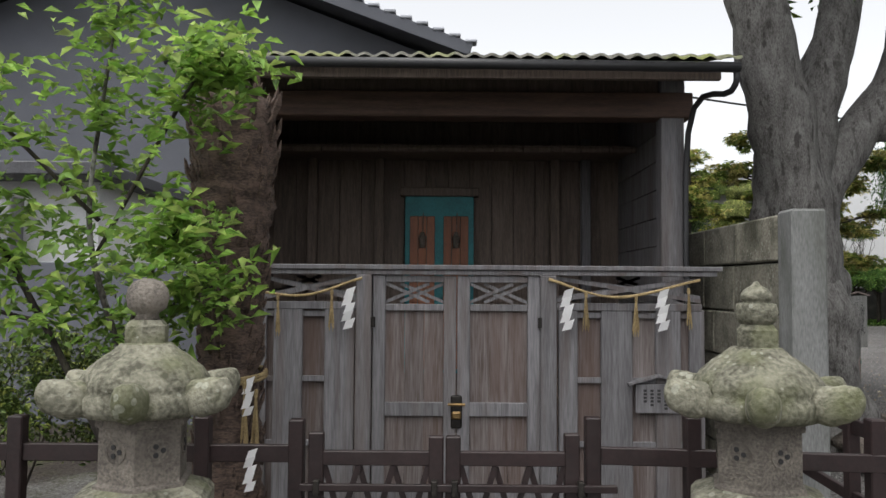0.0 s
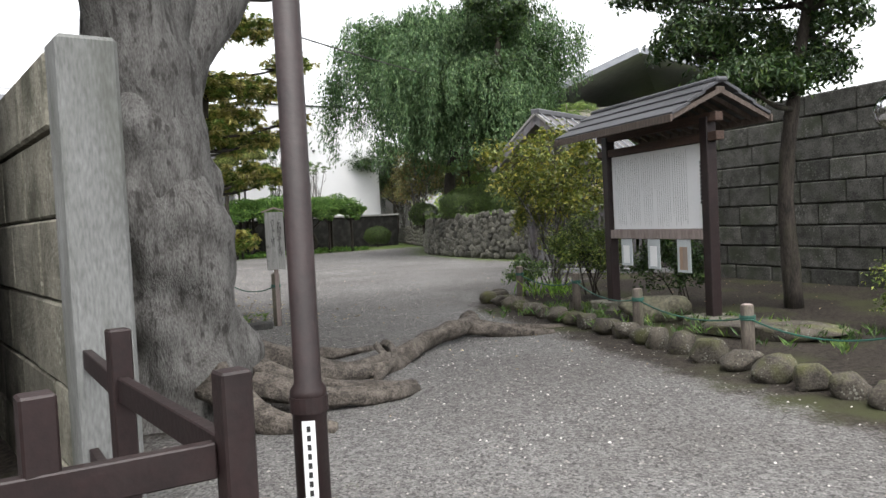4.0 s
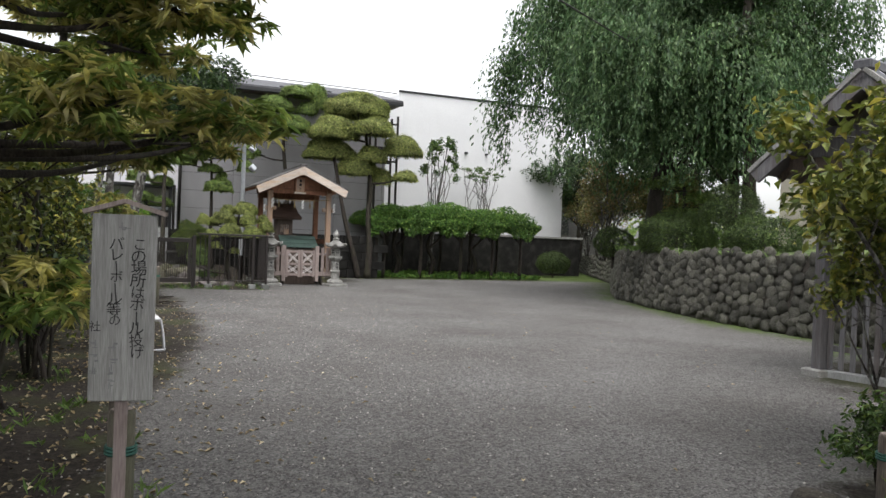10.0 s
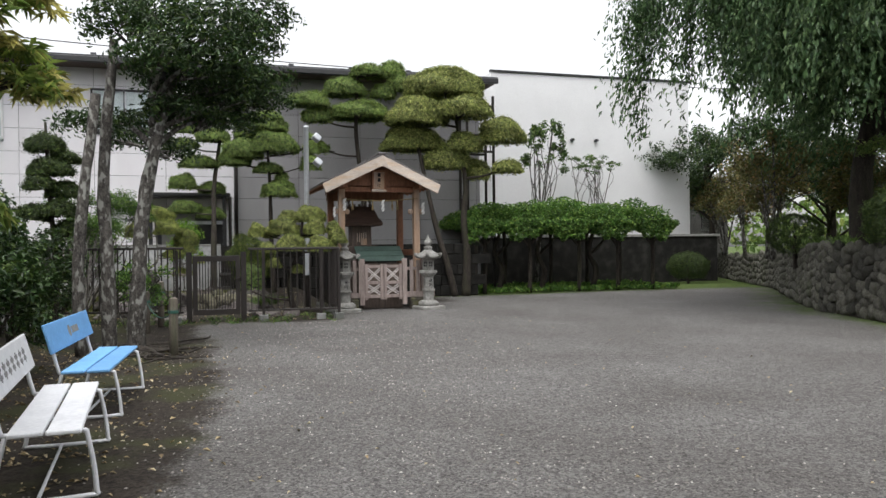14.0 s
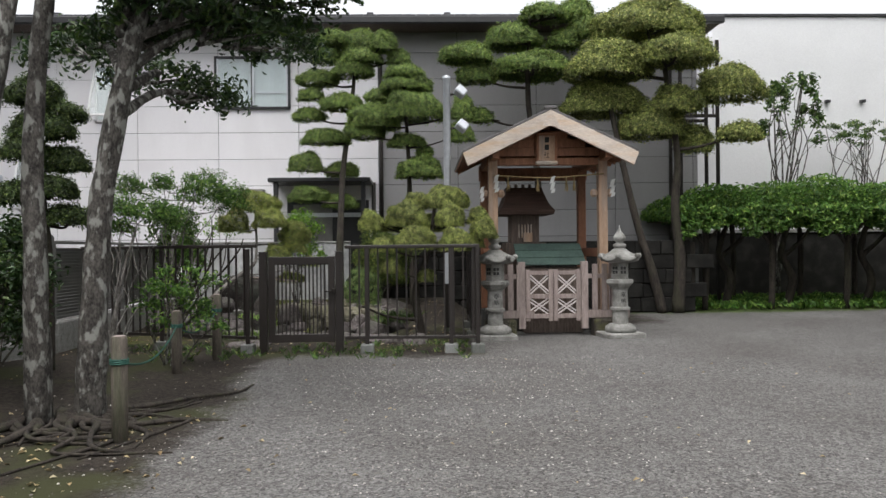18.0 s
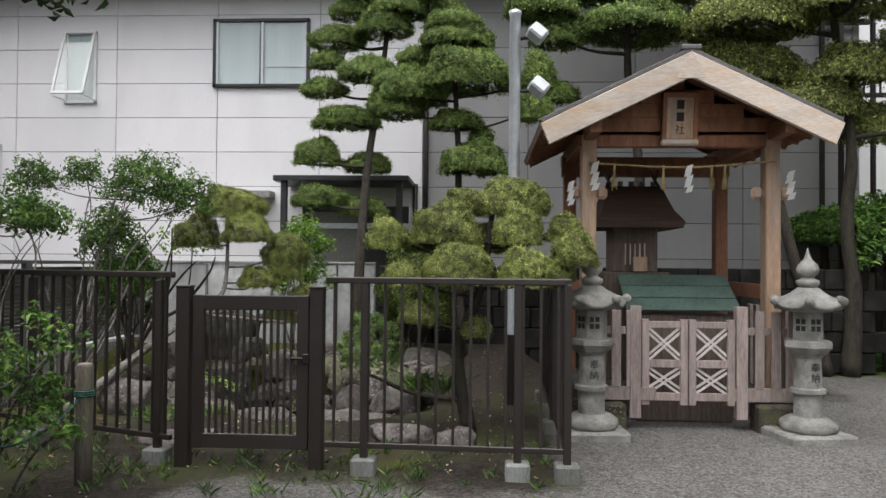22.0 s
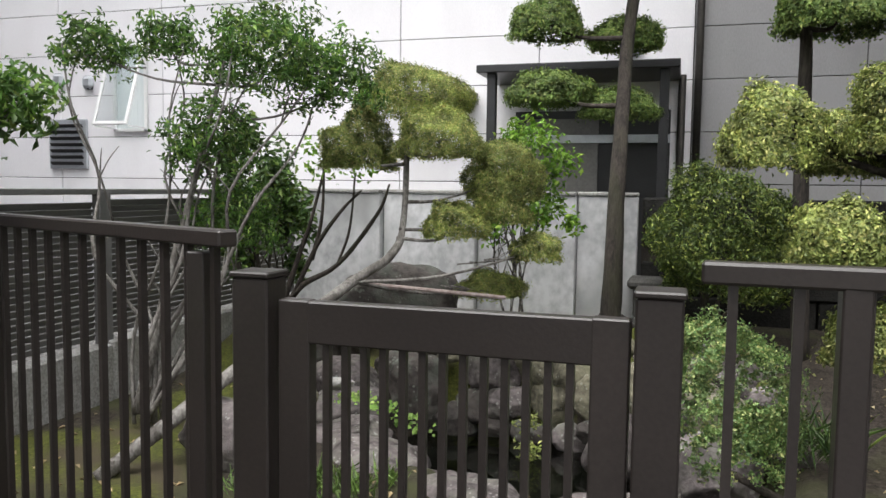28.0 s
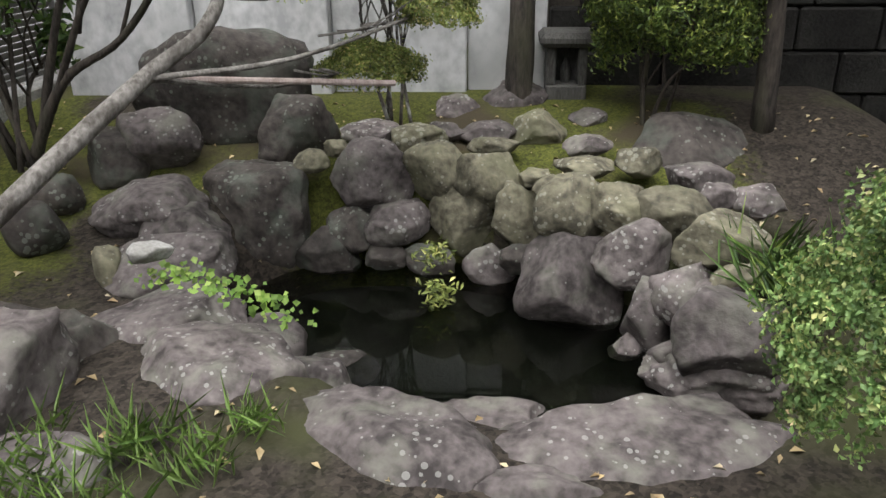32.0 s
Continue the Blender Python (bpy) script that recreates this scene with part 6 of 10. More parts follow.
def garden_back_wall():
    w = tagged(new("concrete_garden_wall"), "stained grey concrete garden wall", "wall", kind="structure")
    for k in range(4):
        x = 6.37 + k * 0.9
        x1 = min(x + 0.9, 9.60)
        part("panel", boxed(x + 0.004, x1 - 0.004, 35.66 + 0.08 * k, 35.80 + 0.08 * k, 0.0, 1.47, 0.008), GARDEN_CONCRETE, w)
        part("coping", boxed(x + 0.002, x1 - 0.002, 35.64 + 0.08 * k, 35.82 + 0.08 * k, 1.472, 1.505, 0.008), CURB_WHITE, w)
    rng = random.Random(12)
    part("backing", boxed(9.62, 16.6, 36.22, 36.4, 0.0, 1.42), JOINT, w)
    for c in range(5):
        x = 9.62 + 0.2 * (c % 2)
        while x < 16.4:
            x1 = x + rng.uniform(0.45, 0.7)
            # dark blocks, with the shade behind the small shrine in their colour
            part("block", boxed(x + 0.008, x1 - 0.008, 36.05 + rng.uniform(0, 0.03), 36.3, 0.02 + c * 0.29, 0.30 + c * 0.29, 0.015), BLACK_BLOCK, w)
            x = x1


garden_back_wall()


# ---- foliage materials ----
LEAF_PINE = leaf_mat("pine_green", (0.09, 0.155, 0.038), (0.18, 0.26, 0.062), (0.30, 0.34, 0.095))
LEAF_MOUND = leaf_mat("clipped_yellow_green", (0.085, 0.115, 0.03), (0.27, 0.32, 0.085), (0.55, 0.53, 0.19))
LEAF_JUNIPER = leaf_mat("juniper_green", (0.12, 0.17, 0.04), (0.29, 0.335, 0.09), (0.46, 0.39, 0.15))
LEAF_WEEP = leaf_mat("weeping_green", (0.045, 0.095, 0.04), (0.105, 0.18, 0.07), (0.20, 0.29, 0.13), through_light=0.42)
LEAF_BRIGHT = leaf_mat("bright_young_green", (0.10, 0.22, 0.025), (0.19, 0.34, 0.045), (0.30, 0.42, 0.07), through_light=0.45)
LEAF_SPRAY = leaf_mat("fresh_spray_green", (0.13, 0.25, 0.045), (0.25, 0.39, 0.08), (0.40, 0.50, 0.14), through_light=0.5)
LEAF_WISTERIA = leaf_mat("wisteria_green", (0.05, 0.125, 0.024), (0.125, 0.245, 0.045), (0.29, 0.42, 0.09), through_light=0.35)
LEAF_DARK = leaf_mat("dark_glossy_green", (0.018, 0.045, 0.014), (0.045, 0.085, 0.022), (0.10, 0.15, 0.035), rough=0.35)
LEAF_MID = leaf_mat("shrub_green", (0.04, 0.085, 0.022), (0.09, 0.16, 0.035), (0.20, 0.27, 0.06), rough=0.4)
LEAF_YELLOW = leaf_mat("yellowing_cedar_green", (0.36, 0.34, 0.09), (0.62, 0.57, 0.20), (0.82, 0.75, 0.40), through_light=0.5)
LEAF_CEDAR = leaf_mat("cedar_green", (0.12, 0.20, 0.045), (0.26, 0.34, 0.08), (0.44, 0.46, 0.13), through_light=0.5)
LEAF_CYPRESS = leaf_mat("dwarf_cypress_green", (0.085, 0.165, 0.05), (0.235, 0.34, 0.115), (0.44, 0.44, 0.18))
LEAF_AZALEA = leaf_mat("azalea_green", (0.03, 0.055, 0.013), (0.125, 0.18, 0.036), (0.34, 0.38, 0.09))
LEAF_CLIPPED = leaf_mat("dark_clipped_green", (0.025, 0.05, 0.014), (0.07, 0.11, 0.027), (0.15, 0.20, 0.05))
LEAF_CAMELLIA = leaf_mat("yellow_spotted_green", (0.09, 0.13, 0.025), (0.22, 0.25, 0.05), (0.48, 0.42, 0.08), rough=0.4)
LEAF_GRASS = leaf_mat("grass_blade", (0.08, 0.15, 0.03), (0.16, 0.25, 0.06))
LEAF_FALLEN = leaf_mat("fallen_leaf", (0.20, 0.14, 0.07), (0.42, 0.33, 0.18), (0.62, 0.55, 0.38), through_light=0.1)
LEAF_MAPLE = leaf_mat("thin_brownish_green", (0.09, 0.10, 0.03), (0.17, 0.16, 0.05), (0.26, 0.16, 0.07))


def trunk_at(pts, z):
    """The point of a trunk's line at a height."""
    for a, b in zip(pts, pts[1:]):
        if a[2] <= z <= b[2]:
            t = (z - a[2]) / max(1e-6, b[2] - a[2])
            return tuple(a[i] + (b[i] - a[i]) * t for i in range(3))
    return pts[-1] if z > pts[-1][2] else pts[0]


def pad_foliage(o, pads, leaf, size, density, seed, low=-0.25, lumps=0.1, aspect=0.4, jitter=0.55, droop=0.0, name="foliage_pad", inner=0.7, pad_height=1.2, pad_width=1.0):
    rng = np.random.default_rng(seed)
    for i, (x, y, z, rx, ry, rz) in enumerate(pads):
        z -= 0.55 * rz if low > -0.2 else 0.0
        rx, ry, rz = rx * pad_width, ry * pad_width, rz * pad_height
        area = rx * ry * 3.2 + (rx + ry) * rz * 2.0
        n = max(60, int(density * area))
        p, nn = shell(n, (x, y, z), (rx, ry, rz), rng, inner, low, lumps, i * 1.7 + seed)
        # tufts: pull leaves towards random knots on the surface
        k = max(6, n // 26)
        knots, kn = shell(k, (x, y, z), (rx, ry, rz), rng, 0.94, low, lumps, i * 1.7 + seed)
        k = len(knots)
        pick = rng.integers(0, k, len(p) // 2)
        m = len(pick)
        p[:m] = knots[pick] + rng.normal(0, size * 0.75, (m, 3))
        nn[:m] = kn[pick]
        leaves(name, p, nn, size, leaf, o, "", aspect, seed + i, jitter, droop)


def cloud_tree(label, trunk, r0, pads, leaf, bark, size=0.06, density=900, seed=1, category="tree", name="clipped_pine", low=-0.25, twigs=4, lowest=0.0, **kw):
    """A garden tree: bent trunk, a limb to each pad, fine twigs under the pad, and tufted foliage."""
    o = thing(name, label, category)
    part("trunk", limb(bmesh.new(), trunk, r0, r0 * 0.35, 10, 6, 0.2, seed), bark, o, "", True)
    rng = random.Random(seed)
    for x, y, z, rx, ry, rz in pads:
        q = trunk_at(trunk, z)
        a = Vector(trunk_at(trunk, max(lowest, z - 0.35 * rz - 0.18 * math.hypot(x - q[0], y - q[1]))))
        b = Vector((x, y, z - 0.15 * rz))
        bm = bmesh.new()
        mid = (a + b) / 2 + Vector((rng.uniform(-0.08, 0.08), rng.uniform(-0.08, 0.08), -0.06))
        limb(bm, [a, mid, b], r0 * 0.30, r0 * 0.14, 6, 4, 0.2, seed)
        branch = part("branch", bm, bark, o, "", True)
        for k in range(twigs):
            t = rng.uniform(0.55, 1.0)
            s = a.lerp(b, t)
            e = Vector((x + rng.uniform(-0.75, 0.75) * rx, y + rng.uniform(-0.75, 0.75) * ry, z + rng.uniform(-0.1, 0.4) * rz))
            part("twig", limb(bmesh.new(), [s, (s + e) / 2 + Vector((0, 0, -0.04)), e], r0 * 0.13, r0 * 0.05, 5, 3, 0.2, seed + k), bark, branch, "", True)
    if leaf is LEAF_YELLOW:
        rosettes(o, pads, size, density, seed)
    else:
        pad_foliage(o, pads, leaf, size, density, seed, low, **kw)
    return o


def rosettes(o, pads, size, count, seed):
    """Drooping whorls of long leaves at the twig ends, some golden and some green."""
    nr = np.random.default_rng(seed)
    for i, (x, y, z, rx, ry, rz) in enumerate(pads):
        n = max(20, int(1.7 * count * rx * ry))
        for leaf, share in ((LEAF_YELLOW, 0.5), (LEAF_CEDAR, 0.5)):
            d = nr.normal(0, 1, (int(n * share), 3))
            d /= np.linalg.norm(d, axis=1, keepdims=True)
            k = np.array((x, y, z)) + d * np.array((rx, ry, rz * 1.3)) * nr.uniform(0.35, 1.1, (len(d), 1))
            k = np.repeat(k, 16, axis=0)
            a = nr.uniform(0, 6.283, len(k))
            u = np.stack([np.cos(a), np.sin(a), nr.uniform(-1.0, 0.25, len(k))], 1)
            u /= np.linalg.norm(u, axis=1, keepdims=True)
            nn = np.stack([-u[:, 0] * u[:, 2], -u[:, 1] * u[:, 2], np.full(len(k), 0.8)], 1)
            leaves("leaf_whorl", k + u * size * 0.5, nn, size, leaf, o, "", 0.2, seed + i, 0.3, 0.0, 0.1, u)


def shrub(label, x, y, z0, crown, leaf, bark, stems=6, size=0.07, n=2500, seed=1, r=0.02, aspect=0.45, name="shrub", clumps=16, spread=0.5, droop=0.0):
    """Several stems that fork upwards into a loose crown of leaf clumps. crown: cx, cy, cz, rx, ry, rz."""
    o = thing(name, label, "shrub")
    rng = random.Random(seed)
    nr = np.random.default_rng(seed)
    cx, cy, cz, rx, ry, rz = crown
    knots, kn = shell(clumps, (cx, cy, cz), (rx, ry, rz), nr, 0.45, -0.7, 0.1, seed)
    for s in range(stems):
        bm = bmesh.new()
        a = Vector((x + rng.uniform(-0.12, 0.12), y + rng.uniform(-0.12, 0.12), z0 - 0.05))
        k = Vector(knots[rng.randrange(len(knots))])
        f = a.lerp(k, 0.45) + Vector((rng.uniform(-0.1, 0.1), rng.uniform(-0.1, 0.1), 0.1))
        limb(bm, [a, f, k], r, r * 0.4, 7, 5, 0.25, seed + s)
        for j in range(4):
            e = Vector(knots[rng.randrange(len(knots))])
            t = rng.uniform(0.1, 0.9)
            b = a.lerp(f, 0.55 + 0.45 * t) if j % 2 else f.lerp(k, 0.7 * t)
            w = (e - b).length * 0.16
            limb(bm, [b, b.lerp(e, 0.35) + Vector((rng.uniform(-w, w), rng.uniform(-w, w), w)), b.lerp(e, 0.7) + Vector((rng.uniform(-w, w), rng.uniform(-w, w), w * 0.6)), e], r * 0.45, r * 0.15, 5, 4, 0.25, seed + j)
        part("stem", bm, bark, o, "", True)
    p, nn = shell(n, (0, 0, 0), (1, 1, 1), nr, 0.2, -0.9, 0.0, seed)
    pick = nr.integers(0, len(knots), len(p))
    sc = spread * np.array((rx, ry, rz)) * nr.uniform(0.5, 1.0, (len(knots), 1))[pick]
    leaves("leaf_crown", knots[pick] + p * sc, nn * 0.6 + np.array((0, 0, 0.6)), size, leaf, o, "", aspect, seed, 0.6, droop)
    return o


DOME = {"inner": 0.86, "jitter": 0.4, "pad_height": 1.5, "pad_width": 1.0, "aspect": 0.5, "lumps": 0.07, "low": -0.12}

# ---- pads of the clipped trees: centre and half sizes ----
PINE_A = ((9.27, 36.31, 5.63, 0.33, 0.28, 0.18), (9.75, 36.52, 5.60, 0.46, 0.39, 0.24), (10.27, 36.12, 5.48, 0.30, 0.26, 0.22), (9.14, 36.52, 5.31, 0.33, 0.28, 0.19), (9.83, 36.21, 5.22, 0.41, 0.35, 0.18), (10.59, 36.26, 5.21, 0.24, 0.20, 0.16), (8.92, 36.46, 4.84, 0.41, 0.35, 0.17), (9.64, 36.26, 4.98, 0.42, 0.35, 0.20), (8.81, 36.33, 4.48, 0.27, 0.23, 0.15), (9.44, 36.06, 4.26, 0.43, 0.36, 0.18), (8.75, 36.43, 4.09, 0.33, 0.28, 0.15), (9.10, 36.32, 3.62, 0.47, 0.40, 0.18), (8.71, 36.22, 3.09, 0.34, 0.29, 0.22), (9.40, 36.44, 2.96, 0.35, 0.29, 0.16), (8.76, 36.20, 2.45, 0.41, 0.35, 0.18), (9.38, 36.28, 2.31, 0.34, 0.29, 0.16))
PINE_B = ((10.72, 35.08, 4.65, 0.37, 0.31, 0.13), (10.76, 35.10, 4.42, 0.49, 0.42, 0.16), (10.25, 35.36, 4.27, 0.29, 0.25, 0.13), (10.88, 35.00, 3.99, 0.58, 0.49, 0.34), (10.13, 35.25, 3.84, 0.50, 0.42, 0.30), (9.96, 35.31, 3.60, 0.40, 0.34, 0.20), (11.81, 35.04, 3.97, 0.21, 0.18, 0.29), (11.76, 34.98, 3.51, 0.24, 0.20, 0.24), (11.00, 35.09, 2.84, 0.44, 0.37, 0.23), (11.08, 35.28, 3.19, 0.16, 0.14, 0.12), (10.75, 35.23, 3.38, 0.34, 0.29, 0.15))
PINE_C = ((12.00, 36.99, 5.46, 0.57, 0.49, 0.21), (12.24, 37.07, 5.07, 0.42, 0.36, 0.25), (12.33, 37.35, 4.21, 0.25, 0.22, 0.18), (13.04, 37.24, 5.90, 0.60, 0.51, 0.29), (13.42, 37.00, 5.21, 0.85, 0.73, 0.27), (14.12, 37.17, 5.81, 0.35, 0.29, 0.21), (14.56, 37.19, 6.11, 0.33, 0.28, 0.29), (13.68, 37.03, 6.35, 0.48, 0.41, 0.19), (14.41, 37.32, 6.50, 0.39, 0.33, 0.23))
PINE_D = ((15.75, 36.53, 5.96, 1.32, 1.12, 0.46), (14.81, 36.01, 5.05, 0.93, 0.79, 0.44), (14.83, 36.57, 4.41, 0.96, 0.82, 0.43), (16.05, 35.50, 5.15, 0.79, 0.67, 0.33), (15.68, 36.13, 3.85, 0.74, 0.63, 0.39), (16.10, 35.85, 4.25, 0.55, 0.46, 0.31), (17.42, 36.36, 4.67, 0.76, 0.64, 0.43), (17.28, 35.61, 3.56, 0.49, 0.42, 0.19), (16.69, 36.45, 3.54, 0.43, 0.37, 0.32))
MOUND = ((11.36, 32.10, 2.11, 0.37, 0.33, 0.26), (10.93, 32.20, 2.10, 0.21, 0.19, 0.14), (10.79, 31.85, 1.86, 0.32, 0.29, 0.29), (11.41, 31.75, 1.82, 0.23, 0.23, 0.24), (10.26, 31.90, 1.77, 0.19, 0.18, 0.22), (11.84, 31.95, 1.83, 0.17, 0.16, 0.20), (11.89, 31.70, 1.63, 0.21, 0.19, 0.22), (10.91, 31.55, 1.50, 0.31, 0.27, 0.26), (11.48, 31.50, 1.48, 0.26, 0.23, 0.26), (10.44, 31.60, 1.41, 0.17, 0.15, 0.17), (11.77, 31.75, 1.45, 0.14, 0.13, 0.15), (10.55, 32.20, 1.72, 0.16, 0.19, 0.18), (11.21, 32.25, 1.74, 0.27, 0.27, 0.22), (10.56, 31.60, 1.09, 0.16, 0.15, 0.15), (11.06, 31.75, 0.95, 0.14, 0.13, 0.12))
JUNIPER_POND = ((8.16, 34.05, 2.18, 0.38, 0.32, 0.19), (8.44, 33.75, 1.87, 0.28, 0.24, 0.18), (7.80, 33.90, 1.82, 0.25, 0.23, 0.20), (8.82, 34.00, 1.62, 0.26, 0.23, 0.20), (8.55, 33.80, 1.31, 0.21, 0.18, 0.13), (8.81, 33.95, 1.42, 0.20, 0.18, 0.15), (9.04, 34.00, 1.13, 0.17, 0.15, 0.09), (8.72, 34.10, 0.86, 0.22, 0.18, 0.09))
BOARD_PINE = ((13.07, 10.36, 4.10, 0.59, 0.50, 0.38), (13.46, 11.59, 4.51, 0.56, 0.47, 0.37), (13.29, 9.97, 3.37, 0.74, 0.63, 0.37), (12.52, 10.16, 3.35, 0.56, 0.48, 0.40), (12.62, 9.02, 3.82, 0.59, 0.50, 0.33), (13.42, 8.80, 3.48, 0.45, 0.39, 0.30), (12.21, 9.18, 2.68, 0.74, 0.63, 0.29), (13.35, 9.09, 2.91, 0.54, 0.46, 0.35), (13.32, 10.93, 4.69, 0.71, 0.60, 0.35), (12.86, 8.92, 4.19, 0.59, 0.50, 0.30), (12.62, 8.22, 3.84, 0.41, 0.35, 0.35))
NEAR_CEDAR = ((7.74, 14.23, 3.28, 0.54, 0.46, 0.15), (8.49, 14.89, 3.37, 0.50, 0.42, 0.14), (8.74, 14.22, 2.83, 0.26, 0.22, 0.10), (7.25, 14.69, 3.15, 0.35, 0.30, 0.15), (8.02, 14.77, 2.96, 0.48, 0.41, 0.16), (7.39, 14.29, 2.64, 0.39, 0.33, 0.15), (8.34, 14.34, 2.59, 0.41, 0.35, 0.13), (7.06, 14.27, 2.15, 0.33, 0.28, 0.12), (7.96, 14.01, 2.07, 0.39, 0.33, 0.15), (8.61, 14.38, 2.04, 0.32, 0.27, 0.12), (7.27, 14.14, 1.98, 0.28, 0.24, 0.10), (7.21, 14.16, 1.31, 0.36, 0.30, 0.13), (7.80, 14.09, 1.18, 0.29, 0.25, 0.11), (7.51, 14.09, 2.71, 0.33, 0.28, 0.12))
YELLOW_TREE = ((7.39, 20.04, 2.78, 0.43, 0.37, 0.16), (8.03, 19.34, 2.68, 0.32, 0.27, 0.12), (8.36, 19.72, 2.67, 0.27, 0.23, 0.12), (7.51, 19.93, 2.41, 0.35, 0.30, 0.14), (8.04, 19.86, 2.34, 0.43, 0.37, 0.16), (8.38, 20.10, 2.27, 0.21, 0.18, 0.10), (7.27, 20.03, 2.19, 0.27, 0.23, 0.12), (7.59, 20.10, 2.60, 0.28, 0.24, 0.12), (8.27, 19.03, 2.38, 0.24, 0.20, 0.10), (8.08, 19.52, 1.74, 0.22, 0.19, 0.10), (8.17, 19.58, 1.57, 0.19, 0.16, 0.08))
TWIN_TREE = ((8.59, 27.73, 4.86, 0.57, 0.49, 0.29), (9.30, 26.53, 4.33, 0.70, 0.60, 0.31), (9.89, 27.53, 4.49, 0.53, 0.45, 0.29), (9.20, 26.44, 3.87, 0.79, 0.67, 0.26), (9.75, 27.02, 3.73, 0.65, 0.55, 0.23), (8.70, 26.42, 3.94, 0.52, 0.44, 0.26), (10.06, 27.30, 4.82, 0.47, 0.40, 0.28), (9.03, 27.55, 3.62, 0.57, 0.48, 0.24), (8.18, 26.88, 4.45, 0.53, 0.45, 0.27), (8.25, 28.7, 3.12, 0.45, 0.4, 0.16), (8.75, 28.8, 2.95, 0.36, 0.32, 0.14), (9.5, 28.6, 3.45, 0.45, 0.4, 0.14), (9.0, 28.5, 3.6, 0.42, 0.36, 0.14), (7.6, 28.2, 3.3, 0.4, 0.36, 0.15), (8.9, 27.0, 3.3, 0.5, 0.42, 0.17), (9.5, 27.2, 3.25, 0.5, 0.42, 0.16), (9.9, 27.0, 3.5, 0.5, 0.42, 0.17), (8.5, 27.4, 3.2, 0.45, 0.4, 0.16))

cloud_tree("tall cloud-pruned garden pine with many small green pads", [(9.42, 35.55, 0.2), (9.42, 35.58, 1.0), (9.44, 35.72, 1.9), (9.46, 36.15, 3.0), (9.62, 36.3, 4.2), (9.75, 36.3, 5.6)], 0.088, PINE_A, LEAF_PINE, BARK_DARK, 0.03, 16000, 11, **DOME)
cloud_tree("cloud-pruned garden pine with domed light green pads", [(10.85, 35.2, 0.2), (10.80, 35.2, 1.6), (10.78, 35.2, 3.0), (10.7, 35.2, 4.4)], 0.07, PINE_B, LEAF_PINE, BARK_DARK, 0.03, 16000, 12, **DOME)
cloud_tree("tall cloud-pruned pine behind the small shrine", [(13.5, 37.2, 0.0), (13.3, 37.2, 1.3), (13.55, 37.2, 2.6), (13.35, 37.2, 4.5), (13.4, 37.2, 6.3)], 0.11, PINE_C, LEAF_PINE, BARK_DARK, 0.045, 8000, 13, **DOME)
_o = cloud_tree("large rounded cloud-pruned pine with broad green domes", [(16.16, 36.0, 0.0), (16.21, 36.0, 1.14), (16.12, 36.0, 2.2), (16.18, 36.0, 3.2), (15.9, 36.0, 5.2)], 0.13, PINE_D, LEAF_MOUND, BARK_DARK, 0.045, 8000, 14, **{**DOME, "pad_width": 0.9, "pad_height": 1.5})
part("trunk", limb(bmesh.new(), [(15.85, 35.98, 0.0), (15.62, 35.98, 0.9), (15.36, 36.0, 1.75), (15.1, 36.02, 2.9), (14.85, 36.1, 4.2)], 0.10, 0.05, 10, 6, 0.2, 9), BARK_DARK, _o, "leaning dark trunk", True)
_o = cloud_tree("wide clipped evergreen mound with stacked yellow-green domes", [(11.0, 31.95, 0.0), (10.9, 31.9, 0.7), (11.1, 31.95, 1.3), (11.2, 31.95, 2.0)], 0.07, MOUND, LEAF_MOUND, BARK_DARK, 0.016, 46000, 15, "shrub", "clipped_mound", twigs=9, **{**DOME, "pad_width": 0.95, "pad_height": 1.15, "inner": 0.9, "jitter": 0.35})
_nr = np.random.default_rng(215)
_P, _N = shell(300, (10.13, 31.90, 0.70), (0.26, 0.26, 0.36), _nr, 0.86, -0.45, 0.08, 3)
_K = np.repeat(np.arange(len(_P)), 52)
leaves("foliage_pad", _P[_K] + _nr.normal(0, 0.0125, (len(_K), 3)) + _N[_K] * _nr.uniform(-0.03, 0.035, (len(_K), 1)), _N[_K], 0.015, LEAF_CYPRESS, _o, "", 0.62, 216, 0.75)
part("branch", limb(bmesh.new(), [(10.9, 31.9, 0.3), (10.5, 31.9, 0.35), (10.12, 31.92, 0.5)], 0.025, 0.015, 7, 4, 0.2, 3), BARK_DARK, _o, "", True)
cloud_tree("leaning old juniper with pale trunk and loose green pads", [(7.12, 32.12, 0.0), (7.57, 32.76, 0.49), (7.99, 33.35, 0.92), (8.20, 33.52, 1.10), (8.22, 33.7, 1.35), (8.15, 33.95, 2.2)], 0.045, JUNIPER_POND, LEAF_JUNIPER, BARK_PALE, 0.017, 40000, 16, "tree", "leaning_juniper", -0.19, 8, 0.93, pad_height=1.6, pad_width=1.02, inner=0.84, jitter=0.45, lumps=0.10)
cloud_tree("dark layered evergreen tree behind the notice board", [(13.0, 9.2, 0.0), (12.9, 9.2, 1.6), (13.0, 9.0, 3.2), (13.0, 8.6, 5.2)], 0.12, BOARD_PINE, LEAF_DARK, BARK_DARK, 0.09, 1100, 17, name="layered_evergreen", droop=0.3)
OVERHANG = ((8.74, 15.6, 2.12, 0.19, 0.17, 0.09), (8.50, 15.6, 2.10, 0.22, 0.19, 0.10), (8.26, 15.6, 1.99, 0.24, 0.21, 0.10), (8.90, 15.6, 2.20, 0.14, 0.12, 0.08), (8.02, 15.6, 2.06, 0.20, 0.18, 0.10))
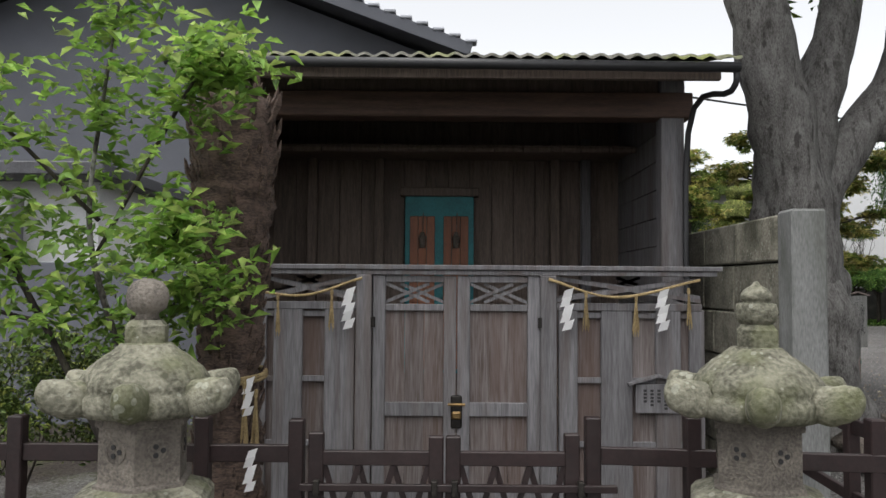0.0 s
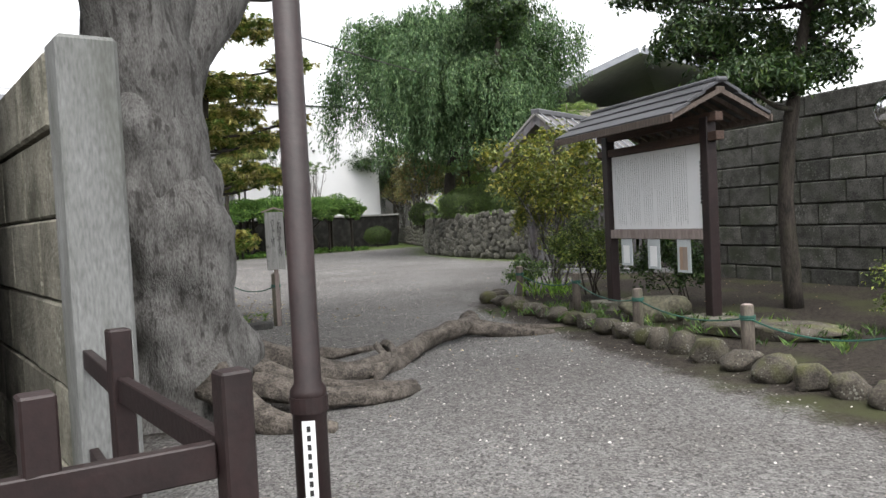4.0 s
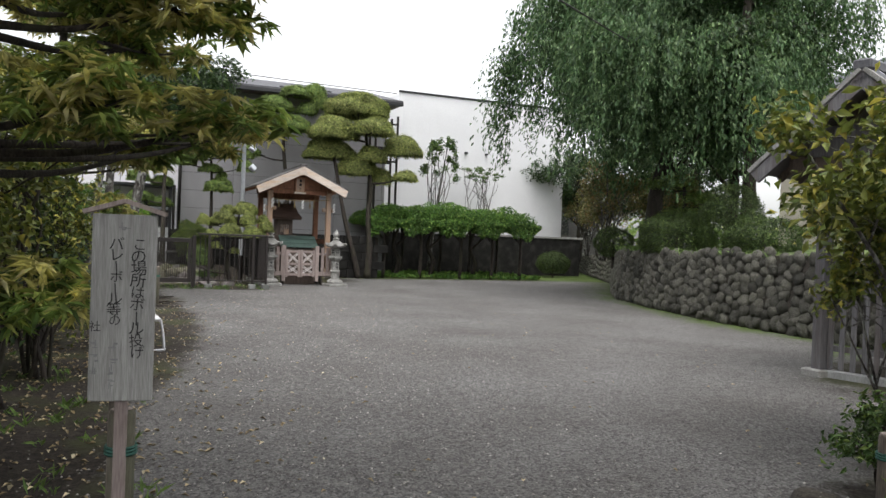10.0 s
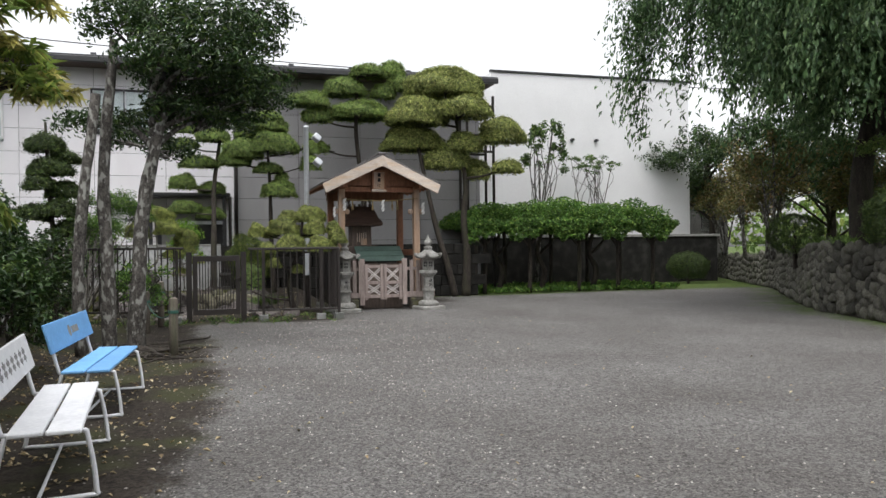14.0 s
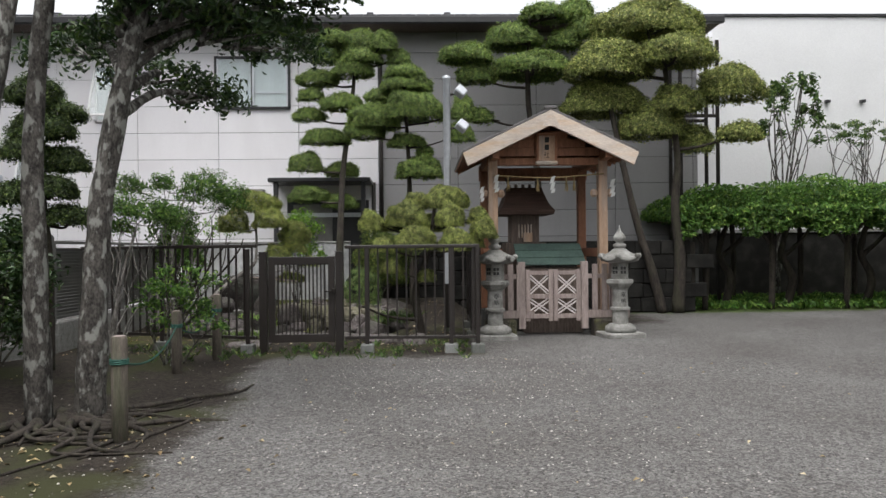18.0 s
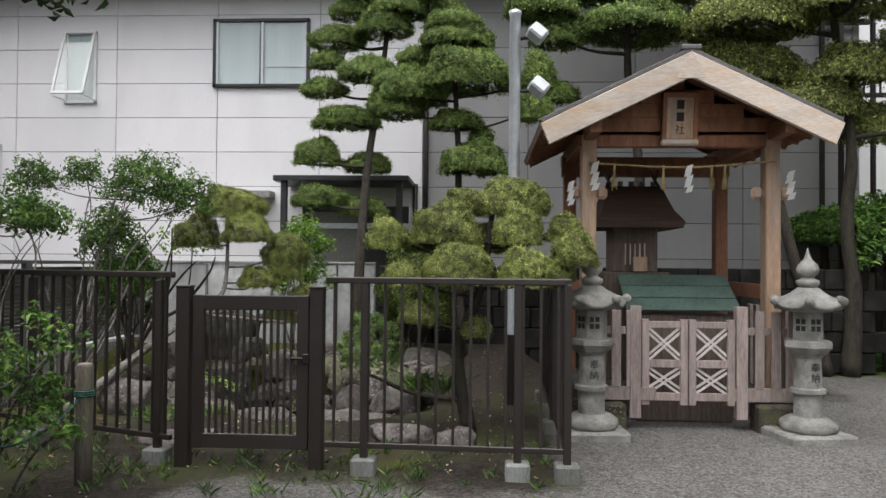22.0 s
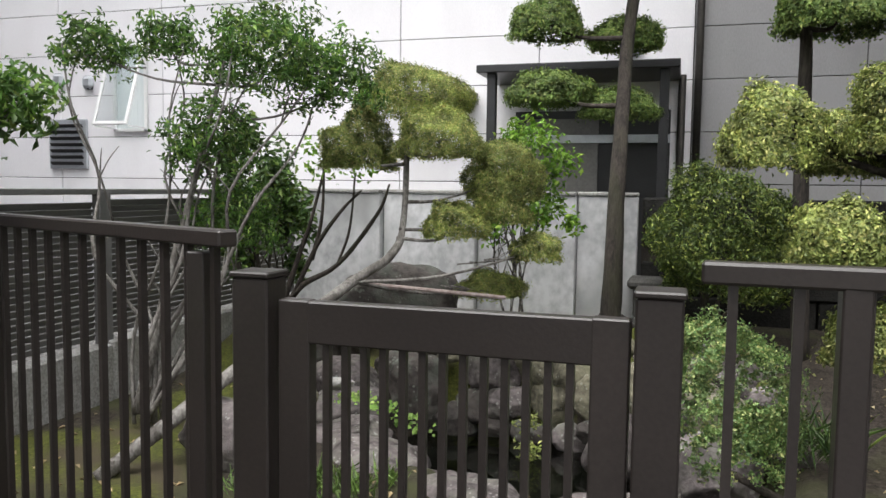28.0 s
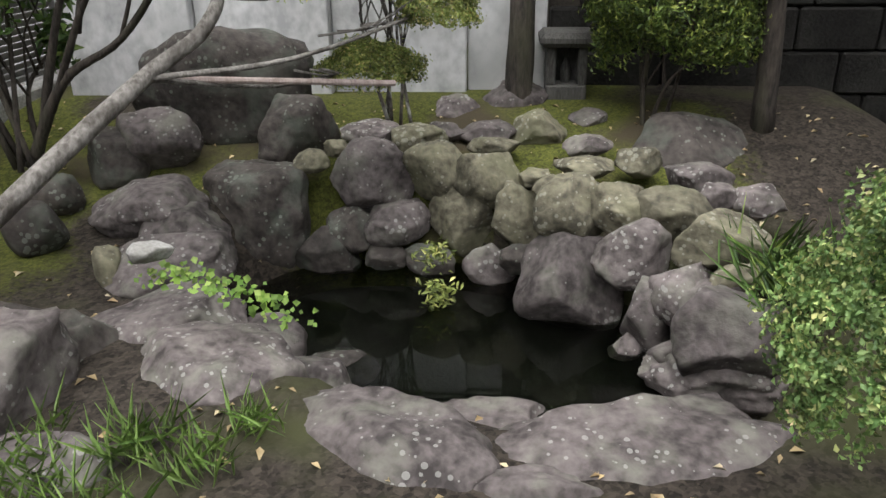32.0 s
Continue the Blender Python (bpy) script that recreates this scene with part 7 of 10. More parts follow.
cloud_tree("layered conifer with drooping yellow and green leaves beside the sign", [(7.38, 14.35, 0.0), (7.42, 14.4, 1.2), (7.50, 14.4, 2.4), (7.60, 14.4, 3.8), (7.6, 14.4, 4.6)], 0.082, NEAR_CEDAR + OVERHANG + ((7.9, 15.3, 2.75, 0.34, 0.3, 0.13), (8.3, 15.4, 2.62, 0.32, 0.28, 0.12), (7.7, 14.4, 4.05, 0.45, 0.4, 0.15), (6.9, 14.4, 4.0, 0.4, 0.35, 0.14), (8.3, 14.4, 4.15, 0.42, 0.35, 0.14), (8.9, 14.5, 3.7, 0.38, 0.35, 0.14), (6.55, 14.4, 3.5, 0.4, 0.35, 0.14), (7.3, 14.2, 4.5, 0.42, 0.35, 0.15), (7.9, 14.6, 4.6, 0.42, 0.35, 0.15)), LEAF_YELLOW, BARK_DARK, 0.115, 340, 18, name="layered_conifer", low=-0.5, aspect=0.22, droop=1.0, jitter=0.8, inner=0.35, pad_width=0.82)
cloud_tree("layered conifer with yellowing drooping leaves", [(7.35, 19.7, 0.0), (7.35, 19.7, 1.6), (7.5, 19.6, 3.0), (7.5, 19.6, 4.8)], 0.075, YELLOW_TREE + ((7.1, 19.7, 3.2, 0.45, 0.4, 0.16), (7.9, 19.6, 3.35, 0.45, 0.4, 0.16), (7.5, 19.5, 3.75, 0.5, 0.45, 0.17), (7.0, 19.6, 4.0, 0.4, 0.35, 0.15), (7.9, 19.7, 4.15, 0.42, 0.35, 0.15), (7.5, 19.6, 4.6, 0.4, 0.35, 0.16)), LEAF_YELLOW, BARK_DARK, 0.115, 340, 19, name="layered_conifer", low=-0.5, aspect=0.22, droop=1.0, jitter=0.8, inner=0.35, pad_width=0.82)

PINE_E = ((6.92, 29.00, 2.68, 0.33, 0.28, 0.16), (7.09, 29.10, 2.33, 0.28, 0.24, 0.15), (7.03, 28.90, 2.01, 0.30, 0.25, 0.13), (7.18, 29.00, 1.71, 0.29, 0.25, 0.12), (6.79, 28.90, 2.43, 0.24, 0.20, 0.14), (6.65, 29.00, 1.96, 0.24, 0.21, 0.15), (6.84, 29.00, 3.05, 0.30, 0.26, 0.16), (7.09, 29.10, 2.85, 0.25, 0.21, 0.12))
cloud_tree("slim dark cloud-pruned pine at the corner of the garden fence", [(6.95, 29.05, 0.0), (6.98, 29.0, 1.2), (6.9, 29.0, 2.2), (6.85, 29.0, 3.4)], 0.06, PINE_E, LEAF_CLIPPED, BARK_DARK, 0.034, 11000, 29, **DOME)


def twin_tree():
    o = thing("evergreen_tree", "grey-barked evergreen with two leaning trunks and high dark crown", "tree")
    for k, pts in enumerate(([(8.32, 26.8, -0.05), (8.36, 26.8, 0.8), (8.42, 26.85, 1.8), (8.62, 26.9, 2.9), (8.9, 27.0, 4.0)], [(8.02, 26.6, -0.05), (8.0, 26.6, 1.2), (7.96, 26.7, 2.4), (8.1, 26.8, 4.2)], [(7.72, 26.3, -0.05), (7.7, 26.3, 1.4), (7.9, 26.5, 3.4)])):
        part("trunk", limb(bmesh.new(), pts, 0.125 - 0.02 * k, 0.06, 10, 6, 0.3, k), BARK_GREY, o, "mottled grey trunk", True)
    rng = random.Random(2)
    for x, y, z, rx, ry, rz in TWIN_TREE:
        bm = bmesh.new()
        a = Vector((8.55, 26.9, min(3.6, z - 0.5)))
        b = Vector((x, y, z))
        limb(bm, [a, a.lerp(b, 0.5) + Vector((rng.uniform(-0.15, 0.15), 0, 0.12)), b], 0.05, 0.015, 6, 4, 0.25, 3)
        for j in range(5):
            e = b + Vector((rng.uniform(-1, 1) * rx, rng.uniform(-1, 1) * ry, rng.uniform(-0.5, 0.7) * rz))
            limb(bm, [a.lerp(b, 0.6), (a.lerp(b, 0.6) + e) / 2, e], 0.018, 0.006, 5, 3, 0.2, j)
        part("branch", bm, BARK_GREY, o, "", True)
    pad_foliage(o, TWIN_TREE, LEAF_DARK, 0.085, 850, 21, -0.6, 0.2, 0.4)


twin_tree()


# ---- great tree beside the wall ----
def great_tree():
    o = thing("great_tree", "old broad tree with smooth grey flaking bark and forked trunk", "tree")
    pts = [(5.55, 9.9, -0.3), (5.55, 9.85, 0.15), (5.55, 9.8, 0.6), (5.50, 9.75, 1.4), (5.38, 9.75, 2.2), (5.28, 9.75, 3.0)]
    cp = curve_points(pts, 8)
    radii = []
    for p in cp:
        radii.append(0.43 + 0.42 * max(0.0, (1.0 - p.z) / 1.3) ** 2.2 - 0.16 * max(0.0, p.z - 1.7))
    bm = bmesh.new()
    tube(bm, cp, radii, 48, 0.3, 5)
    for v in bm.verts:
        d = Vector((v.co.x - 5.52, v.co.y - 9.8, 0)).normalized()
        v.co += d * (0.05 * noise.noise(Vector((d.x * 2.2, d.y * 2.2, v.co.z * 0.5 + 3))) + 0.02 * noise.noise(v.co * 5))
    part("trunk", bm, BARK_BIG, o, "grey flaking trunk with dark patches", True)
    for k, (q, r0, r1) in enumerate((([(5.53, 9.75, 1.0), (5.47, 9.72, 1.9), (5.36, 9.68, 2.7), (5.08, 9.55, 3.8), (4.75, 9.4, 5.2), (4.6, 9.3, 7)], 0.40, 0.2), ([(5.46, 9.78, 1.6), (5.50, 9.8, 2.6), (5.72, 9.9, 3.6), (6.0, 9.95, 4.6), (6.1, 10, 7)], 0.32, 0.17), ([(5.48, 9.78, 1.3), (5.60, 9.82, 2.4), (6.1, 9.9, 3.2), (6.6, 10.0, 3.9), (6.9, 10.1, 5.5)], 0.27, 0.15), ([(6.15, 9.9, 3.2), (6.9, 9.7, 3.35), (7.6, 9.5, 3.9)], 0.12, 0.05))):
        part("limb", limb(bmesh.new(), q, r0, r1, 16, 6, 0.25, k), BARK_BIG, o, "", True)
    rng = random.Random(7)
    roots = (([(6.0, 10.2, 0.42), (6.7, 9.85, 0.08), (7.25, 9.85, 0.02), (7.7, 10.12, 0.05), (8.2, 10.42, 0.11), (8.8, 10.62, 0.15), (9.25, 10.95, 0.12), (9.5, 11.35, 0.05)], 0.125, 0.075),
             ([(6.0, 10.4, 0.35), (6.7, 10.7, 0.12), (7.3, 10.8, 0.06), (7.95, 10.98, 0.0)], 0.10, 0.04),
             ([(5.95, 9.7, 0.3), (6.4, 9.35, 0.10), (6.85, 9.15, 0.03), (7.25, 9.2, -0.02)], 0.11, 0.045),
             ([(7.05, 9.5, 0.02), (7.45, 9.85, 0.08), (7.66, 10.2, 0.15), (7.76, 10.5, 0.12), (7.9, 10.6, 0.02)], 0.03, 0.045),
             ([(7.12, 9.7, 0.03), (7.45, 10.0, 0.09), (7.6, 10.35, 0.14), (7.72, 10.52, 0.10)], 0.025, 0.04),
             ([(5.9, 9.3, 0.2), (6.3, 9.0, 0.09), (6.8, 8.9, 0.05), (7.15, 9.05, 0.0)], 0.09, 0.04),
             ([(9.0, 10.75, 0.12), (9.4, 10.35, 0.05), (9.8, 10.2, 0.02)], 0.08, 0.03),
             ([(9.2, 11.0, 0.12), (9.7, 10.75, 0.04), (10.3, 10.4, 0.0)], 0.065, 0.02),
             ([(5.6, 9.2, 0.3), (5.75, 8.8, 0.08), (6.1, 8.45, 0.0)], 0.14, 0.05),
             ([(6.05, 10.3, 0.2), (6.45, 10.45, 0.08), (6.9, 10.4, 0.03)], 0.12, 0.06))
    for k, (q, r0, r1) in enumerate(roots):
        part("root", limb(bmesh.new(), q, r0, r1, 16, 12, 0.6, 30 + k), ROOT_BARK, o, "worn surface root", True)
    bm = bmesh.new()
    bmesh.ops.create_icosphere(bm, subdivisions=3, radius=0.13)
    for v in bm.verts:
        v.co = v.co * (1 + 0.35 * noise.noise(v.co * 9)) + Vector((9.42, 11.2, 0.10))
    part("root_knob", bm, ROOT_BARK, o, "", True)
    # a little foliage at the lower limbs; unseen crown above shades trunk and gravel
    cl = []
    for k in range(110):
        a = rng.uniform(0, 2 * math.pi)
        r = 4.2 * math.sqrt(rng.uniform(0.02, 1.0))
        cl.append((7.2 + r * math.cos(a), 10.8 + r * math.sin(a), rng.uniform(6.8, 9.2), 0.8, 0.8, 0.4))
    cl += [(7.7, 9.5, 3.95, 0.30, 0.3, 0.16), (7.3, 9.55, 4.1, 0.3, 0.3, 0.16), (5.6, 9.9, 4.9, 0.4, 0.4, 0.25)]
    pad_foliage(o, cl, LEAF_MID, 0.14, 260, 33, -0.9, 0.2, 0.5, inner=0.1)


great_tree()


# ---- weeping tree on the bank ----
def weeping_tree(cx, cy, base, top, R, seed=3, strands=820):
    o = thing("weeping_tree", "large weeping tree with long hanging green branches", "tree")
    part("trunk", limb(bmesh.new(), [(cx - 0.6, cy + 0.1, base - 0.3), (cx - 0.55, cy + 0.1, base + 1.6), (cx - 0.2, cy, base + 3.4), (cx, cy, top - 2.0)], 0.26, 0.12, 12, 6, 0.25, seed), BARK_DARK, o, "", True)
    rng = random.Random(seed)
    nr = np.random.default_rng(seed)
    tips = []
    for k in range(40):
        a = k * 2.4 + rng.uniform(-0.3, 0.3)
        rr = R * rng.uniform(0.35, 0.92)
        z0 = base + rng.uniform(2.2, top - base - 2.2)
        e = Vector((cx + rr * math.cos(a), cy + rr * math.sin(a), base + (top - base) * (0.98 - 0.33 * (rr / R) ** 2) - rng.uniform(0, 1.6)))
        s = Vector((cx, cy, z0))
        bm = bmesh.new()
        limb(bm, [s, s.lerp(e, 0.5) + Vector((0, 0, 0.7)), e], 0.085, 0.02, 7, 4, 0.2, k)
        part("bough", bm, BARK_DARK, o, "", True)
        tips.append((s, e))
    P, N, U = [], [], []
    for i in range(strands):
        # strands hang in tresses, with gaps between them
        if i % 13 == 0:
            s, e = tips[(i // 13) % len(tips)]
            t = rng.uniform(0.35, 1.06)
            knot = s.lerp(e, t) + Vector((rng.gauss(0, 0.5), rng.gauss(0, 0.5), 0.7 * (1 - (2 * t - 1) ** 2) + rng.gauss(0, 0.25)))
            hang = rng.uniform(1.0, 3.4) if knot.x < cx + 0.8 else rng.uniform(0.8, 2.8)
        p0 = knot + Vector((rng.gauss(0, 0.2), rng.gauss(0, 0.2), rng.gauss(0, 0.12)))
        L = hang * rng.uniform(0.7, 1.1)
        out = Vector((p0.x - cx, p0.y - cy, 0))
        out = out.normalized() if out.length > 0.01 else Vector((1, 0, 0))
        m = int(L * 17)
        u = nr.uniform(0, 1, m)
        sway = 0.5 * rng.uniform(0.2, 1.0)
        x = p0.x + out.x * sway * np.sqrt(u) + nr.normal(0, 0.07, m)
        y = p0.y + out.y * sway * np.sqrt(u) + nr.normal(0, 0.07, m)
        z = np.maximum(base + 0.8, p0.z - L * u ** 1.25)
        P.append(np.stack([x, y, z], 1))
        N.append(np.tile((out.x, out.y, 0.4), (m, 1)))
        U.append(np.tile((out.x * 0.3, out.y * 0.3, -1.0), (m, 1)))
    leaves("hanging_foliage", np.concatenate(P), np.concatenate(N), 0.15, LEAF_WEEP, o, "", 0.36, seed, 0.7, 0.3, 0.12, np.concatenate(U))
    bm = bmesh.new()
    for i in range(70):
        s, e = tips[i % len(tips)]
        p0 = s.lerp(e, rng.uniform(0.5, 1.0)) + Vector((rng.gauss(0, 0.3), rng.gauss(0, 0.3), 0.2))
        L = rng.uniform(0.9, 2.6)
        tube(bm, [p0, p0 + Vector((0.05, 0.03, -L * 0.5)), p0 + Vector((0.08, 0.02, -L))], [0.012, 0.008, 0.004], 4)
    part("hanging_twigs", bm, BARK_DARK, o)["kind"] = "stuff"
    return o


weeping_tree(22.8, 28.2, 1.3, 10.3, 5.1, 3, 8600)


# ---- wisteria pergola ----
def pergola():
    o = thing("wisteria_pergola", "wooden pergola covered with bright green wisteria", "pergola")
    for x in (16.9, 18.3, 19.9, 21.2, 22.4):
        for y in (36.5, 38.5):
            p = part("post", limb(bmesh.new(), [(x, y, 0.0), (x + 0.03, y, 1.0), (x, y, 1.95)], 0.065, 0.06, 8, 4, 0.2, int(x * 3)), BARK_DARK, o, "", True)
            if y < 37:
                for s in (-1, 1):
                    bm = bmesh.new()
                    beam(bm, (x, y, 1.35), (x + s * 0.42, y, 1.85), 0.05, 0.05)
                    part("brace", bm, BARK_DARK, p)
    for y in (36.5, 37.5, 38.5):
        part("beam", boxed(16.3, 22.9, y - 0.05, y + 0.05, 1.88, 1.98, 0.008), WOOD_DARK, o)
    for k in range(14):
        x = 16.4 + k * 0.49
        part("crossbar", boxed(x - 0.03, x + 0.03, 36.0, 39.0, 1.98, 2.04, 0.006), WOOD_DARK, o)
    for k, (x, y) in enumerate(((19.0, 37.3), (20.7, 37.2), (17.7, 37.5))):
        bm = bmesh.new()
        limb(bm, [(x, y, -0.05), (x + 0.15, y, 0.6), (x - 0.1, y, 1.2), (x + 0.2, y + 0.1, 2.0)], 0.10, 0.05, 9, 6, 0.4, k)
        limb(bm, [(x - 0.05, y, 1.1), (x + 0.4, y, 1.5), (x + 0.7, y, 2.0)], 0.05, 0.03, 7, 5, 0.4, k + 5)
        part("vine_stem", bm, BARK_DARK, o, "twisted wisteria stem", True)
    nr = np.random.default_rng(4)
    n = 42000
    x = nr.uniform(16.2, 22.95, n)
    y = nr.uniform(35.9, 39.1, n)
    rise = np.clip(1 - np.abs((x - 19.57) / 3.5) ** 5, 0.1, 1) * (0.64 + 0.12 * np.sin(x * 2.3 + 1) + 0.08 * np.sin(x * 5.9) + 0.06 * np.sin(y * 3.1 + x))
    z = 1.98 + nr.uniform(-0.3, 1.0, n) * rise + 0.05 * np.sin(x * 3.1) * np.cos(y * 2.3) + 0.05 * np.sin(x * 7.7 + y)
    front = nr.random(n) < 0.22
    y[front] = 35.95 + nr.uniform(-0.12, 0.25, front.sum())
    z[front] = 2.05 - nr.uniform(-0.25, 1.0, front.sum()) * (0.36 + 0.16 * np.sin(x[front] * 4.3) + 0.10 * np.sin(x[front] * 9.0) + 0.05 * np.sin(x[front] * 23.0))
    nn = np.stack([nr.normal(0, 0.3, n), np.where(front, -0.8, -0.15), np.full(n, 0.8)], 1)
    leaves("wisteria_leaves", np.stack([x, y, z], 1), nn, 0.11, LEAF_WISTERIA, o, "", 0.4, 9, 0.5, 0.5)


pergola()

# ---- loose shrubs and small trees ----
shrub("open olive-leaved shrub growing from the leafy bed", 6.9, 15.5, 0.0, (6.95, 15.5, 1.75, 0.75, 0.7, 1.0), LEAF_CAMELLIA, BARK_DARK, 12, 0.075, 3400, 41, 0.026, spread=0.42, clumps=26)
shrub("leafy olive shrub before the yellowing conifer", 7.45, 18.4, 0.0, (7.5, 18.4, 1.25, 0.6, 0.5, 1.15), LEAF_CAMELLIA, BARK_DARK, 9, 0.06, 3600, 44, 0.022, spread=0.42, clumps=28)
shrub("tall olive-leaved shrub in the leafy bed", 7.25, 17.0, 0.0, (7.2, 17.0, 2.0, 0.75, 0.75, 1.1), LEAF_CAMELLIA, BARK_DARK, 10, 0.075, 3600, 42, 0.03, spread=0.42, clumps=26)
for _i, (_x, _y, _h) in enumerate(((6.95, 18.6, 1.15), (7.0, 20.6, 1.2), (6.9, 22.4, 1.05), (7.1, 24.4, 0.95))):
    shrub("dense dark green evergreen shrub in the leafy bed", _x, _y, 0.0, (_x, _y, _h, 0.75, 0.9, _h * 0.92), LEAF_DARK, BARK_DARK, 6, 0.085, 5200, 43 + _i, 0.025, spread=0.42, clumps=34)
shrub("spotted evergreen shrub before the slatted fence", 13.35, 13.6, 0.0, (13.5, 13.9, 1.95, 1.25, 1.0, 0.98), LEAF_CAMELLIA, BARK_GREY, 7, 0.10, 5200, 50, 0.024, spread=0.4, clumps=40)
shrub("spotted evergreen shrub before the slatted fence", 13.9, 14.5, 0.0, (13.85, 14.6, 1.25, 0.55, 0.5, 0.85), LEAF_CAMELLIA, BARK_GREY, 5, 0.085, 2600, 49, 0.014, spread=0.42, clumps=24)
for _i, (_x, _y, _z) in enumerate(((6.75, 21.6, 1.15), (6.65, 23.6, 1.0), (6.8, 25.4, 1.1), (7.05, 27.6, 0.95), (6.5, 28.6, 1.2))):
    shrub("dark leafy shrub in the shade along the louvre fence", _x, _y, 0.0, (_x, _y, _z, 0.55, 0.8, _z * 0.85), LEAF_DARK, BARK_DARK, 6, 0.075, 3000, 140 + _i, 0.016, spread=0.42, clumps=26)
shrub("rounded dark shrub beside the notice board", 12.7, 12.2, 0.1, (12.7, 12.3, 0.75, 0.65, 0.6, 0.6), LEAF_AZALEA, BARK_DARK, 6, 0.055, 5200, 51, 0.015, spread=0.45, clumps=36)
shrub("low shrub among the edging stones", 12.35, 13.4, 0.05, (12.35, 13.4, 0.35, 0.4, 0.4, 0.28), LEAF_MID, BARK_DARK, 5, 0.05, 1600, 52, 0.01, spread=0.5)
shrub("clipped low azalea in the bed", 11.9, 7.1, 0.05, (11.9, 7.1, 0.42, 0.6, 0.6, 0.4), LEAF_AZALEA, BARK_DARK, 5, 0.045, 3600, 53, 0.01, spread=0.5, clumps=30)
shrub("clipped low azalea in the bed", 12.6, 10.6, 0.05, (12.6, 10.6, 0.5, 0.6, 0.6, 0.45), LEAF_DARK, BARK_DARK, 5, 0.06, 3200, 54, 0.01, spread=0.5, clumps=26)
_o = shrub("dark glossy shrub with long bare forked stems beside the louvre fence", 6.8, 34.4, 0.3, (6.62, 34.5, 1.30, 0.42, 0.45, 0.75), LEAF_MID, BARK_DARK, 6, 0.075, 3600, 55, 0.018, spread=0.42, clumps=24)
for _k, _q in enumerate(([(6.80, 34.4, 0.25), (7.07, 34.4, 0.70), (7.41, 34.42, 0.92), (7.75, 34.4, 1.32), (7.84, 34.42, 1.55)], [(6.98, 34.4, 0.55), (7.25, 34.38, 1.06), (7.46, 34.4, 1.35), (7.62, 34.4, 1.50)], [(7.2, 34.4, 0.95), (7.29, 34.4, 1.32), (7.28, 34.45, 1.9)], [(6.84, 34.42, 0.3), (7.05, 34.45, 0.94), (7.17, 34.45, 1.26), (7.30, 34.5, 1.8)], [(7.41, 34.42, 0.92), (7.5, 34.45, 1.2), (7.52, 34.5, 1.6)])):
    part("stem", limb(bmesh.new(), _q, (0.034, 0.022, 0.018, 0.028, 0.012)[_k], 0.008, 8, 6, 0.3, 70 + _k), BARK_DARK, _o, "bare dark forked stem", True)
_P, _N = shell(260, (7.45, 34.42, 1.75), (0.45, 0.25, 0.25), np.random.default_rng(75), 0.2, -0.9, 0.1, 2)
leaves("leaf_crown", _P, _N, 0.06, LEAF_BRIGHT, _o, "", 0.5, 76, 0.7)
def wandering_stems(o, pads, foot, each, r, seed):
    """Thin bent stems from one foot up into every leaf clump, with a few bare side twigs."""
    rng = random.Random(seed)
    for x, y, z, rx, ry, rz in pads:
        for k in range(each):
            a = Vector(foot) + Vector((rng.uniform(-0.12, 0.12), rng.uniform(-0.1, 0.1), -0.05))
            e = Vector((x + rng.uniform(-0.7, 0.7) * rx, y + rng.uniform(-0.7, 0.7) * ry, z + rng.uniform(-0.4, 0.6) * rz))
            pts = [a] + [a.lerp(e, f) + Vector((rng.uniform(-0.12, 0.12), rng.uniform(-0.12, 0.12), 0.2 * f * (1 - f) * (e - a).length)) for f in (0.2, 0.4, 0.6, 0.8)] + [e]
            bm = limb(bmesh.new(), pts, r * rng.uniform(0.7, 1.15), r * 0.25, 7, 4, 0.3, seed + k)
            for f in (2, 3, 4):
                w = Vector((rng.uniform(-0.2, 0.2), rng.uniform(-0.15, 0.15), rng.uniform(0.08, 0.25)))
                limb(bm, [pts[f], pts[f] + w * 0.5 + Vector((0, 0, 0.02)), pts[f] + w], r * 0.35, r * 0.12, 5, 3, 0.2, k)
            part("stem", bm, BARK_PALE, o, "bare pale stem", True)


FRESH_SHRUB = ((7.51, 33.20, 2.30, 0.39, 0.33, 0.27), (7.92, 33.30, 2.14, 0.24, 0.21, 0.23), (7.15, 33.10, 1.79, 0.25, 0.21, 0.22), (6.38, 33.00, 2.36, 0.23, 0.19, 0.17), (6.87, 33.10, 2.40, 0.19, 0.16, 0.15), (7.12, 33.40, 1.25, 0.30, 0.26, 0.23))
LOOSE_SHRUB = ((7.33, 31.00, 1.83, 0.33, 0.28, 0.15), (7.00, 30.90, 1.92, 0.20, 0.17, 0.13), (7.51, 31.20, 1.81, 0.21, 0.18, 0.14), (6.96, 31.00, 1.64, 0.20, 0.17, 0.10))
_o = cloud_tree("pale-stemmed shrub with fresh green leaf clumps in the pond garden", [(6.75, 32.9, 0.1), (6.85, 33.0, 0.7), (7.0, 33.1, 1.4), (7.2, 33.2, 2.3)], 0.036, FRESH_SHRUB, LEAF_MID, BARK_PALE, 0.042, 2000, 56, "shrub", "shrub", -0.7, 5, inner=0.35, lumps=0.2, jitter=0.8, pad_height=1.1)
wandering_stems(_o, FRESH_SHRUB, (6.8, 32.95, 0.08), 2, 0.017, 60)
pad_foliage(_o, FRESH_SHRUB, LEAF_WISTERIA, 0.044, 2700, 156, -0.5, 0.25, 0.34, 0.8, name="young_leaves", inner=0.8, pad_height=1.15)
